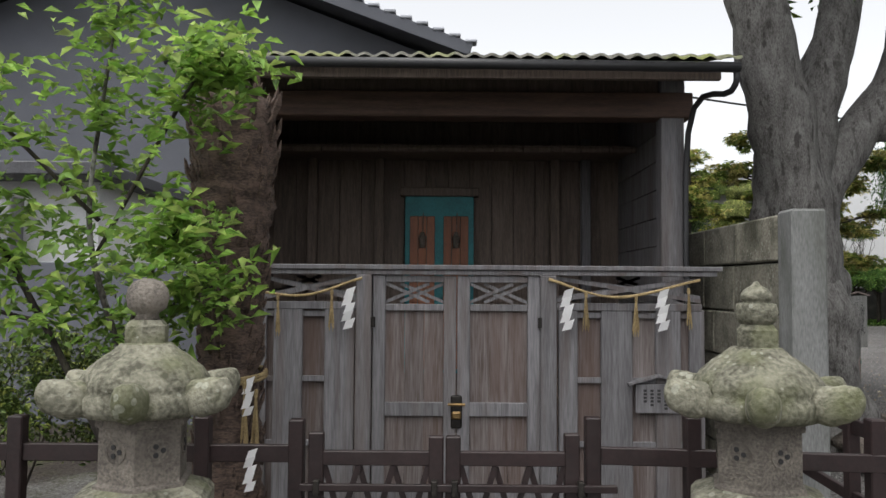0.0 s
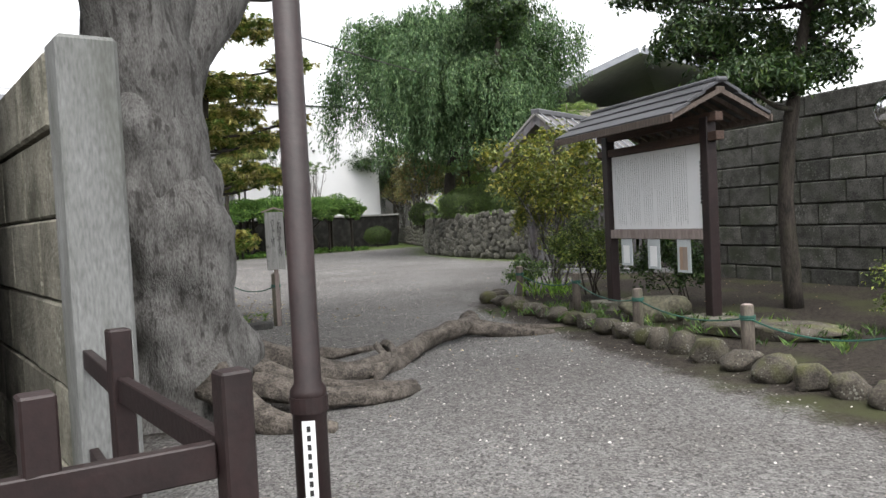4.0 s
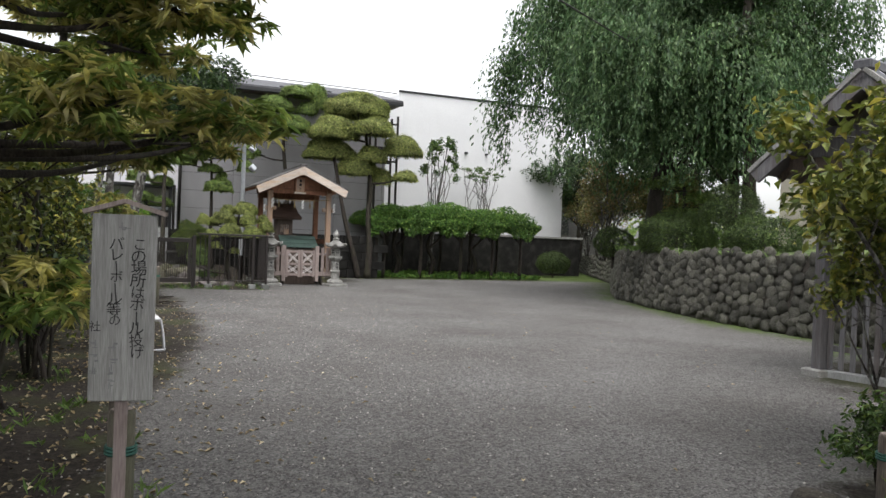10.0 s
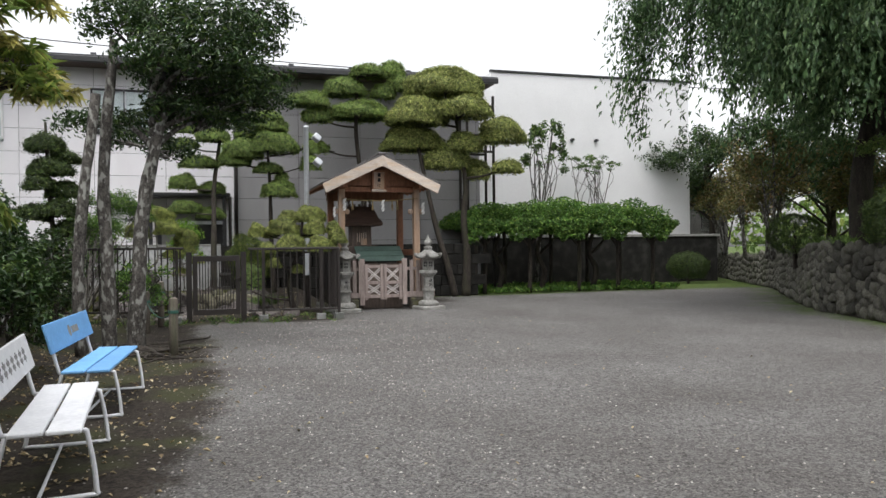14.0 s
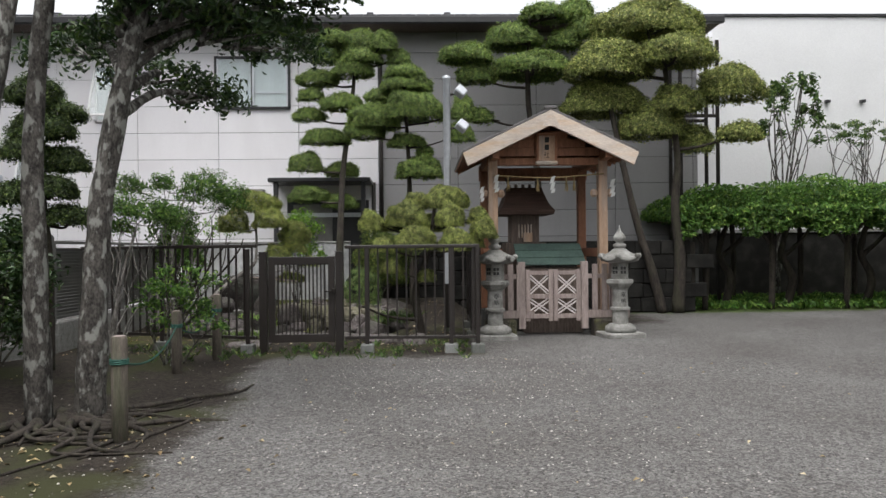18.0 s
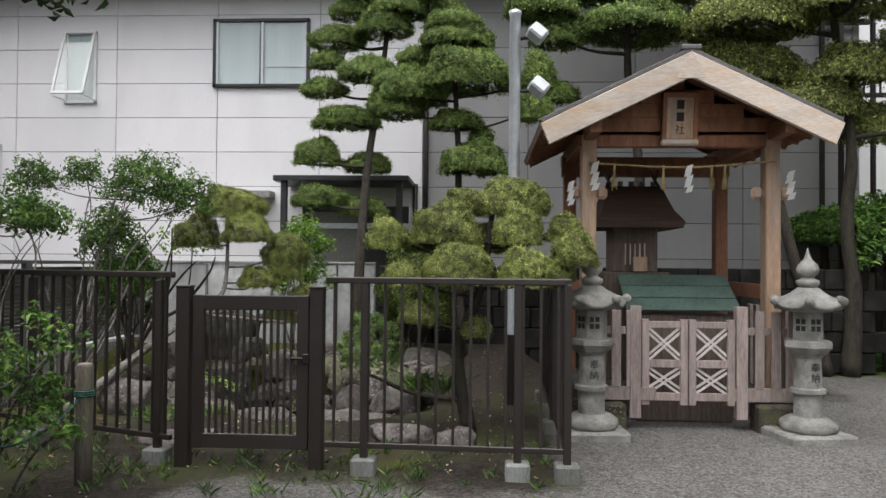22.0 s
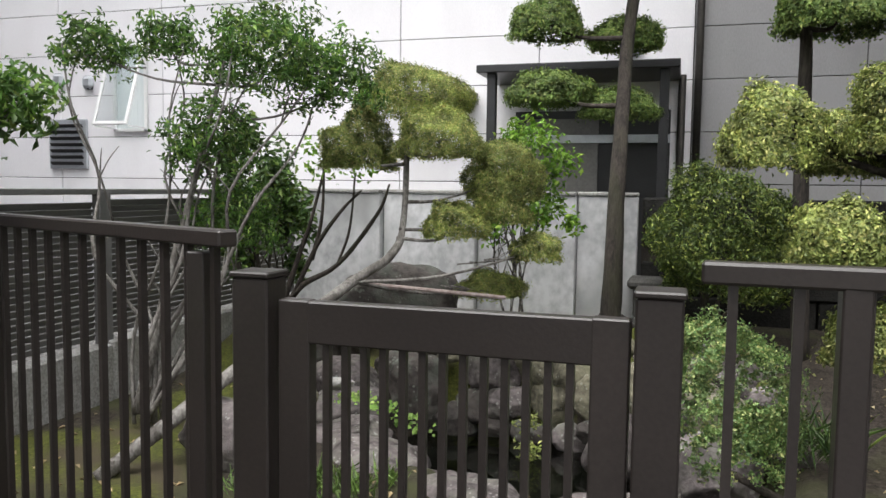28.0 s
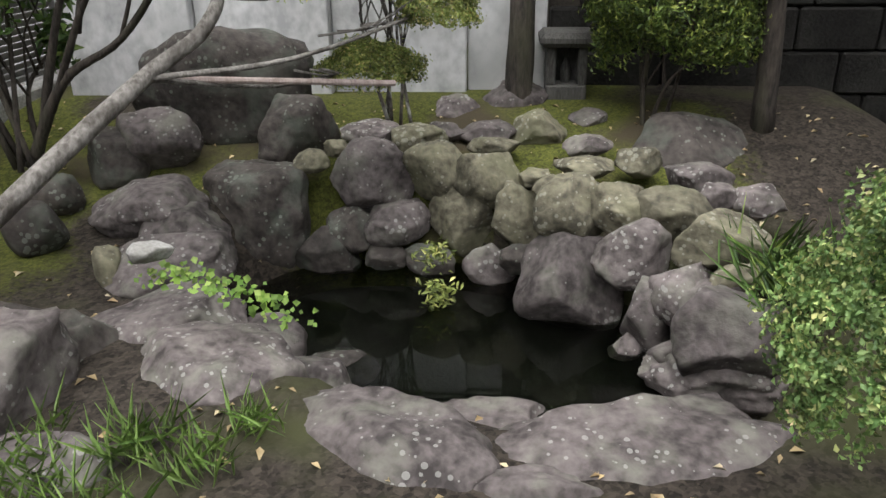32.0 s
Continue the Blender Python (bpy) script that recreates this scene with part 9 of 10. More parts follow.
rock(8.05, 33.08, 0.36, 0.085, 0.06, 0.05, 10, 97, CURB_WHITE, "small pale broken stone", 0.3, "", 3)

# little stone lantern in the shade behind the pond
_o = thing("small_stone_lantern", "small dark square stone lantern in the shade", "stone lantern", (9.72, 35.75, 0.33))
part("base", boxed(-0.13, 0.13, -0.13, 0.13, -0.02, 0.12, 0.01), CONCRETE_DARK, _o)
for _x in (-0.10, 0.10):
    part("side", boxed(_x - 0.03, _x + 0.03, -0.11, 0.11, 0.12, 0.36, 0.006), CONCRETE_DARK, _o)
part("back", boxed(-0.07, 0.07, 0.06, 0.11, 0.12, 0.36), CONCRETE_DARK, _o)
part("roof", boxed(-0.18, 0.18, -0.17, 0.17, 0.36, 0.45, 0.03), CONCRETE_DARK, _o)
part("figure_stone", lathe(bmesh.new(), [(0.03, 0.12), (0.035, 0.2), (0.02, 0.25), (0.012, 0.28)], 10), CONCRETE_DARK, _o)
_o = thing("prop_pole", "thin bamboo prop holding a juniper branch", "prop")
part("pole", tube(bmesh.new(), [(7.98, 33.42, 0.92), (8.85, 33.95, 0.80)], 0.014, 8), CEDAR_GREY, _o)


# ---- ferns, ivy, grass and fallen leaves ----
def tufts(name, label, spots, leaf, blades, length, seed, width=0.06, up=1.0):
    o = thing(name, label, "grass")
    nr = np.random.default_rng(seed)
    P, N, U, S = [], [], [], []
    for x, y, z in spots:
        for k in range(blades):
            a = nr.uniform(0, 6.283)
            d = np.array((math.cos(a) * 0.6, math.sin(a) * 0.6, up))
            d /= np.linalg.norm(d)
            L = length * nr.uniform(0.6, 1.2)
            base = np.array((x, y, z)) + nr.normal(0, length * 0.18, 3) * (1, 1, 0)
            P.append(base + d * L * 0.5)
            N.append((math.cos(a + 1.57), math.sin(a + 1.57), 0.5))
            U.append(d)
            S.append(L)
    leaves("blade", np.array(P), np.array(N), np.array(S), leaf, o, "", width, seed, 0.15, 0, 0.03, np.array(U))
    return o


_r = random.Random(11)
tufts("grass_tuft", "fresh grass tufts beside the pond stones", [(8.1 + _r.uniform(-0.22, 0.5), 32.3 + _r.uniform(-0.2, 0.25), 0.0) for _ in range(26)], LEAF_GRASS, 16, 0.16, 1)
tufts("dwarf_lily_turf", "dark arching lily turf by the pond", [(10.55 + _r.uniform(-0.2, 0.25), 33.45 + _r.uniform(-0.25, 0.25), 0.1) for _ in range(14)], LEAF_MID, 22, 0.30, 2, 0.04, 0.8)
tufts("iris_clump", "bright upright iris leaves among the edging stones", [(12.0 + _r.uniform(-0.2, 0.35), 12.5 + _r.uniform(-0.4, 0.4), 0.05) for _ in range(9)], LEAF_BRIGHT, 9, 0.32, 3, 0.07, 2.2)
tufts("weeds", "low weeds growing in the stone-edged bed", [(10.5 + _r.uniform(-0.5, 0.9), 8.2 + _r.uniform(-1.8, 3.6), 0.06) for _ in range(120)], LEAF_MID, 10, 0.12, 4, 0.12, 1.0)
tufts("weeds", "low weeds along the leafy bed", [(7.9 + _r.uniform(-0.9, 0.5), _r.uniform(14.0, 20), 0.02) for _ in range(70)], LEAF_GRASS, 8, 0.10, 5, 0.16, 0.8)
tufts("weeds", "low weeds under the garden fence", [(_r.uniform(6.8, 11.6), 30.5 + _r.uniform(-0.7, 0.9), 0.0) for _ in range(150)], LEAF_MID, 9, 0.11, 6, 0.12, 0.9)
tufts("ground_cover", "dense green ground cover beneath the pergola", [(_r.uniform(15.6, 23.2), _r.uniform(36.2, 39.5), 0.02) for _ in range(700)], LEAF_WISTERIA, 10, 0.20, 7, 0.3, 0.8)
_o = thing("fern", "small yellow-green fern growing from the pond wall", "fern")
_P = np.array([(9.0 + _r.gauss(0, 0.04), 34.12 + _r.gauss(0, 0.035), -0.09 + _r.gauss(0, 0.03)) for _ in range(110)] + [(9.02 + _r.gauss(0, 0.045), 34.0 + _r.gauss(0, 0.04), -0.24 + _r.gauss(0, 0.04)) for _ in range(150)])
leaves("fronds", _P, np.tile((0, -0.5, 0.8), (len(_P), 1)), 0.04, LEAF_MOUND, _o, "", 0.35, 3, 0.5, 0.6)
_o = thing("ivy", "trailing variegated ivy over a pond stone", "ivy")
_P = np.array([(8.05 + t * 0.58 + _r.gauss(0, 0.04), 33.05 - t * 0.12 + _r.gauss(0, 0.04), 0.30 - 0.12 * t * t + _r.gauss(0, 0.02)) for t in np.linspace(0, 1, 190)])
leaves("ivy_leaves", _P, np.tile((0, -0.6, 0.8), (len(_P), 1)), 0.028, LEAF_SPRAY, _o, "", 0.85, 4, 0.35)
_nr = np.random.default_rng(12)


def litter(name, label, n, fx, fy, size, seed, leaf=None):
    nr = np.random.default_rng(seed)
    x, y = fx(nr, n), fy(nr, n)
    z = np.array([ground_z(a, b) for a, b in zip(x, y)]) + 0.008
    o = leaves(name, np.stack([x, y, z], 1), np.tile((0, 0, 1.0), (n, 1)), size, leaf or LEAF_FALLEN, None, "", 0.5, seed, 0.18)
    return tagged(o, label, "fallen leaves", kind="stuff")


litter("fallen_leaves", "pale dry leaves scattered over the bed and its edge", 2600, lambda r, n: 7.6 + np.abs(r.normal(0, 0.9, n)) * r.choice((-1, 1), n), lambda r, n: r.uniform(13.5, 27, n), 0.05, 1)
litter("fallen_leaves", "few dry leaves scattered over the gravel", 420, lambda r, n: r.uniform(6, 16, n), lambda r, n: r.uniform(8, 30, n), 0.035, 2)
litter("fallen_leaves", "dry leaves lying in the pond garden", 900, lambda r, n: r.uniform(6.3, 11.5, n), lambda r, n: r.uniform(30.5, 35.5, n), 0.04, 3)


def pebbles():
    """Coarser stones lying on the gravel near the path."""
    nr = np.random.default_rng(8)
    n = 16000
    t = nr.uniform(0, 1, n) ** 0.8
    y = 3 + 27 * t
    x = np.interp(y, (3, 6, 10, 14, 20, 25, 30), (3.5, 6.0, 8.3, 9.3, 10.8, 11.0, 11.4)) + nr.normal(0, 1.3, n)
    z = np.array([ground_z(a, b) for a, b in zip(x, y)]) + 0.003
    s = nr.uniform(0.004, 0.011, n)
    d = np.array(((1, 0, 0), (0, 1, 0), (-1, 0, 0), (0, -1, 0), (0, 0, 0.8)), dtype=float)
    ang = nr.uniform(0, 6.283, n)
    c, si = np.cos(ang), np.sin(ang)
    co = np.empty((n, 5, 3))
    co[:, :, 0] = x[:, None] + s[:, None] * (d[:, 0] * c[:, None] - d[:, 1] * si[:, None]) * nr.uniform(0.7, 1.4, (n, 1))
    co[:, :, 1] = y[:, None] + s[:, None] * (d[:, 0] * si[:, None] + d[:, 1] * c[:, None])
    co[:, :, 2] = z[:, None] + s[:, None] * d[:, 2] - 0.002
    f = np.array(((0, 1, 4), (1, 2, 4), (2, 3, 4), (3, 0, 4)))
    faces = (np.arange(n)[:, None, None] * 5 + f[None]).reshape(-1, 3)
    me = bpy.data.meshes.new("gravel_stones")
    me.from_pydata(co.reshape(-1, 3).tolist(), [], faces.tolist())
    me.materials.append(leaf_mat("loose_stone", (0.13, 0.12, 0.11), (0.30, 0.28, 0.26), (0.45, 0.43, 0.40), 0.9, 0.0))
    tagged(new("gravel_stones", me), "loose grey gravel stones on the path", "gravel", kind="stuff")


pebbles()


# ---- posts and ropes ----
def rope_posts(spots, rope_mat, sag, group, label):
    tops = []
    for x, y, h, r in spots:
        o = thing("wooden_post", label, "post", (x, y, ground_z(x, y)), 0, group)
        part("shaft", lathe(bmesh.new(), [(r, -0.15), (r * 1.02, h * 0.5), (r, h - 0.02), (r * 0.85, h)], 14), POST_WOOD, o, "", True)
        part("post_top", lathe(bmesh.new(), [(r * 0.86, h - 0.001), (r * 0.5, h + 0.004)], 14), CEDAR_GREY, o, "grey cut top")
        bm = bmesh.new()
        for k in range(3):
            tube(bm, [((r + 0.006) * math.cos(t), (r + 0.006) * math.sin(t), h * 0.74 + k * 0.014) for t in np.linspace(0, 2 * math.pi, 16)], 0.007, 5)
        part("rope_tie", bm, rope_mat, o)
        tops.append(Vector((x, y, ground_z(x, y) + h * 0.76)))
    for a, b in zip(tops, tops[1:]):
        o = thing("barrier_rope", "thin rope sagging between wooden posts", "rope", group="barrier ropes")
        pts = [a.lerp(b, t) - Vector((0, 0, sag * 4 * t * (1 - t))) for t in np.linspace(0, 1, 12)]
        part("strand", tube(bmesh.new(), pts, 0.008, 6), rope_mat, o)


rope_posts([(8.14, 13.78, 0.71, 0.055), (8.14, 15.63, 0.70, 0.055), (8.08, 17.7, 0.67, 0.06), (8.03, 19.5, 0.67, 0.06)], ROPE_GREEN, 0.12, "posts along the leafy bed", "dark round wooden post along the leafy bed")
rope_posts([(8.84, 26.06, 0.74, 0.055), (8.30, 29.1, 0.68, 0.055), (8.47, 30.12, 0.80, 0.055)], ROPE_GREEN, 0.16, "posts by the garden fence", "grey round wooden post by the garden fence")
rope_posts([(11.98, 13.14, 0.52, 0.055), (11.41, 11.38, 0.50, 0.055), (10.32, 9.45, 0.48, 0.055), (9.63, 7.73, 0.48, 0.055), (9.38, 6.41, 0.48, 0.055)], ROPE_GREEN, 0.10, "posts along the stone edging", "short mossy wooden post along the stone edging")


# ---- edging stones of the notice-board bed ----
def edging():
    rng = random.Random(21)
    y = 4.6
    k = 0
    while y < 13.2:
        w = rng.uniform(0.20, 0.34)
        x = right_edge(y) + 0.10
        rock(x + rng.uniform(-0.04, 0.06), y, 0.08, rng.uniform(0.11, 0.16), w * 0.60, rng.uniform(0.11, 0.16), 70 + rng.uniform(-25, 25), 200 + k, ROCK_MOSS, "rounded mossy edging stone along the gravel", 0.30, "edging stones", 3, "edging_stone")
        y += w * 1.3
        k += 1
    for x, y, s in ((11.35, 13.15, 0.17), (11.7, 13.3, 0.18)):
        rock(x, y, 0.07, s, s, 0.14, 20, 260 + int(x), ROCK_MOSS, "rounded mossy edging stone along the gravel", 0.15, "edging stones", 3, "edging_stone")
    rock(11.15, 9.9, 0.15, 0.34, 0.5, 0.2, 20, 262, ROCK_TAN, "broad flat-topped stone beside the notice board", 0.3, "", 3)
    rock(10.95, 8.3, 0.06, 0.55, 0.8, 0.12, 25, 263, ROCK_MOSS, "large flat stepping stone in the bed", 0.5, "", 3)


edging()
for _i, (_x0, _x1, _y) in enumerate(((6.2, 6.72, 13.72), (6.74, 7.25, 13.66), (7.27, 7.6, 13.62), (7.62, 7.95, 13.58))):
    _o = thing("curb_stone", "long flat weathered curb stone edging the leafy bed", "curb stone", (0, 0, 0), 0, "curb stones")
    part("stone", boxed(_x0, _x1, _y - 0.09, _y + 0.10, -0.05, 0.11 - 0.01 * (_i % 2), 0.018), CONCRETE_DARK, _o)
rock(6.75, 13.1, 0.02, 0.3, 0.16, 0.08, 10, 270, None, "flat broken stone lying on the gravel", 0.5, "", 3)


# ---- wooden sign with vertical writing ----
def wooden_sign():
    o = thing("wooden_sign", "tall narrow weathered wooden sign with brushed writing", "sign", (8.13, 13.70, 0), -10)
    part("stake", boxed(-0.025, 0.025, 0.012, 0.05, -0.1, 1.5, 0.004), CEDAR_GREY, o)
    part("board", boxed(-0.125, 0.125, -0.014, 0.010, 0.76, 1.53, 0.004), SIGN_WOOD, o, "pale greyed board with brush writing")
    bm = bmesh.new()
    beam(bm, (-0.16, -0.005, 1.535), (0.0, -0.005, 1.585), 0.06, 0.018)
    beam(bm, (0.0, -0.005, 1.585), (0.16, -0.005, 1.535), 0.06, 0.018)
    part("cap", bm, CEDAR_GREY, o)
    rng = random.Random(14)
    for x, z, size, words in ((0.058, 1.405, 0.062, "この場所はボ|ル投げ"), (-0.03, 1.405, 0.056, "バレ|ボ|ル等の"), (-0.10, 1.065, 0.045, "社")):
        for ch in words:
            glyph(ch, size * rng.uniform(0.9, 1.1), Matrix.Translation((x + rng.uniform(-0.004, 0.004), -0.0155, z)) @ Matrix.Rotation(rng.uniform(-0.12, 0.12), 4, "Y"), INK, o, "brush_character")
            z -= size * 0.80
    # worn strokes that can no longer be read
    bm = bmesh.new()
    for x, z, n in ((-0.03, 0.985, 4), (-0.10, 0.99, 3), (0.0, 1.47, 1)):
        for k in range(n):
            for s in range(4):
                w, h = rng.choice(((0.030, 0.004), (0.004, 0.028), (0.02, 0.004), (0.014, 0.008)))
                dx, dz = rng.uniform(-0.012, 0.012), rng.uniform(-0.015, 0.015)
                box(bm, x + dx - w / 2, x + dx + w / 2, -0.0165, -0.0145, z + dz - h / 2, z + dz + h / 2)
            z -= 0.05
    part("worn_writing", bm, PALE_INK, o)["kind"] = "stuff"


wooden_sign()


# ---- benches ----
def bench(x, y, turn, paint, label, scale=1.0):
    o = thing("bench", label, "bench", (x, y, ground_z(x, y)), turn, "benches")
    L = 1.6
    for k in range(2):
        part("seat_plank", boxed(0.0, L, -0.01 + 0.185 * k, 0.16 + 0.185 * k, 0.385, 0.41, 0.006), paint, o)
    m = Matrix.Translation((0, 0.44, 0.66)) @ Matrix.Rotation(radians(-16), 4, "X")
    part("back_plank", box(bmesh.new(), 0, L, -0.012, 0.012, -0.12, 0.12, 0.006, m), paint, o)
    bm = bmesh.new()
    if paint is BLUE_PAINT:
        lathe(bm, [(0.0, 0.0), (0.05, 0.0), (0.05, 0.002), (0.0, 0.002)], 12)
        bmesh.ops.transform(bm, matrix=m @ Matrix.Translation((0.72, -0.0125, 0)) @ Matrix.Rotation(radians(90), 4, "X"), verts=bm.verts)
        box(bm, 0.80, 1.05, -0.0145, -0.0125, -0.03, 0.03, 0, m)
    else:
        for k in range(8):
            for dz in (-0.022, 0.022):
                box(bm, 0.22 + k * 0.15, 0.31 + k * 0.15, -0.0145, -0.0125, dz - 0.012, dz + 0.012, 0, m)
            box(bm, 0.255 + k * 0.15, 0.275 + k * 0.15, -0.0147, -0.0127, -0.05, 0.05, 0, m)
    part("painted_lettering", bm, CURB_WHITE if paint is BLUE_PAINT else PALE_INK, o)["kind"] = "stuff"
    for xx in (0.15, L - 0.15):
        bm = bmesh.new()
        tube(bm, curve_points([(xx, 0.47, 0.76), (xx, 0.40, 0.42), (xx, 0.34, 0.372), (xx, 0.02, 0.372), (xx, -0.03, 0.33), (xx, -0.07, 0.05), (xx, -0.03, 0.014), (xx, 0.40, 0.014), (xx, 0.44, 0.05), (xx, 0.37, 0.365)], 5), 0.014, 8)
        part("tube_leg", bm, WHITE_PAINT, o, "bent white steel tube leg", True)
    part("stretcher", tube(bmesh.new(), [(0.15, 0.22, 0.014), (L - 0.15, 0.22, 0.014)], 0.011, 8), WHITE_PAINT, o, "", True)


bench(8.61, 19.95, 94, WHITE_PAINT, "white painted two-plank bench with bent steel legs")
bench(8.50, 22.15, 87, BLUE_PAINT, "pale blue painted two-plank bench with bent steel legs")


# ---- surface roots round the twin tree ----
def twin_roots():
    rng = random.Random(31)
    for k in range(22):
        a = rng.uniform(-1.9, 0.9)
        L = rng.uniform(0.6, 1.7)
        x0, y0 = 8.1 + rng.uniform(-0.3, 0.3), 26.7 + rng.uniform(-0.3, 0.3)
        pts = []
        for i in range(5):
            t = i / 4
            aa = a + rng.uniform(-0.6, 0.6) * t
            pts.append((x0 + L * t * math.cos(aa), y0 + L * t * math.sin(aa), 0.05 * (1 - t) + 0.004))
        o = thing("surface_root", "gnarled dark root lying on the trodden soil", "root", group="surface roots")
        part("wood", limb(bmesh.new(), pts, rng.uniform(0.025, 0.045), 0.008, 7, 8, 0.5, k), BARK_DARK, o, "", True)


twin_roots()


# ---- retaining wall of fitted field stones, bank behind it ----
WALL_LINE = ((19.0, 18.4), (19.2, 20.9), (19.4, 23.1), (20.1, 25.8), (20.8, 27.9), (21.9, 29.7), (25.6, 35.0), (30.9, 45.7))


def on_wall(s):
    """The point and direction at a length along the wall's foot."""
    for a, b in zip(WALL_LINE, WALL_LINE[1:]):
        L = math.hypot(b[0] - a[0], b[1] - a[1])
        if s <= L:
            d = ((b[0] - a[0]) / L, (b[1] - a[1]) / L)
            return Vector((a[0] + d[0] * s, a[1] + d[1] * s, 0)), Vector((d[0], d[1], 0))
        s -= L
    return Vector((*WALL_LINE[-1], 0)), Vector((0.44, 0.90, 0))


def wall_height(s):
    return 1.46 - 0.022 * s


def retaining_wall():
    w = tagged(new("retaining_wall"), "fitted field-stone retaining wall along the gravel yard", "wall", kind="structure")
    bm = bmesh.new()
    prev = None
    for i in range(65):
        s = i * 0.5
        p, d = on_wall(s)
        out = Vector((-d.y, d.x, 0))
        h = wall_height(s)
        row = [bm.verts.new(p - out * 0.02), bm.verts.new(p - out * 0.14 + Vector((0, 0, h))), bm.verts.new(p - out * 0.5 + Vector((0, 0, h)))]
        if prev:
            for a in range(2):
                bm.faces.new((prev[a], row[a], row[a + 1], prev[a + 1]))
        prev = row
    part("earth_core", bm, JOINT, w)
    meshes = []
    for k in range(10):
        meshes.append(rock_mesh("wall_stone", 1.15, 1.1, 1.15, 300 + k, WALL_STONE, 2, 0.16))
    rng = random.Random(17)
    far = bmesh.new()
    n = 0
    s = 0.1
    while s < 32:
        step = rng.uniform(0.24, 0.34)
        p, d = on_wall(s)
        out = Vector((-d.y, d.x, 0))
        ang = math.atan2(d.y, d.x)
        z = 0.05 + rng.uniform(0, 0.12)
        h = wall_height(s)
        while z < h + 0.05:
            hh = rng.uniform(0.12, 0.18)
            ob = None
            m = Matrix.Translation(p + d * rng.uniform(-0.07, 0.07) - out * (0.02 + 0.09 * z) + Vector((0, 0, z))) @ Matrix.Rotation(ang, 4, "Z") @ Matrix.Rotation(rng.choice((-0.75, 0.75, 0.5, -0.5, -0.95)), 4, "Y") @ Matrix.Diagonal((step * 0.54, 0.11, hh * 0.86, 1))
            if n < 300:
                ob = new("stone", meshes[rng.randrange(10)])
                ob.matrix_world = m
                ob.parent = w
                n += 1
            else:
                vs = bmesh.ops.create_icosphere(far, subdivisions=1, radius=1.0)["verts"]
                bmesh.ops.transform(far, matrix=m, verts=vs)
            z += hh * 1.28
        s += step * 0.86
    q = part("far_stones", far, WALL_STONE, w, "", True)
    q["kind"] = "stuff"
    # the bank behind
    bm = bmesh.new()
    prev = None
    for i in range(65):
        s = i * 0.5
        p, d = on_wall(s)
        out = Vector((-d.y, d.x, 0))
        h = wall_height(s)
        row = []
        for off, dz in ((0.12, -0.06), (0.5, 0.0), (2.0, 0.15), (6.0, 0.5), (20, 1.0), (60, 1.2)):
            q_ = p - out * off
            row.append(bm.verts.new((q_.x, q_.y, h + dz + 0.05 * noise.noise(q_ * 0.8))))
        if prev:
            for a in range(5):
                bm.faces.new((prev[a], prev[a + 1], row[a + 1], row[a]))
        prev = row
    structure("bank", bm, GRASS, True)


retaining_wall()
tufts("bank_grass", "rough grass along the top of the retaining wall", [tuple(on_wall(_r.uniform(0, 26))[0] + Vector((_r.uniform(0.1, 1.2), 0, 1.32))) for _ in range(260)], LEAF_GRASS, 12, 0.2, 9, 0.1, 1.0)


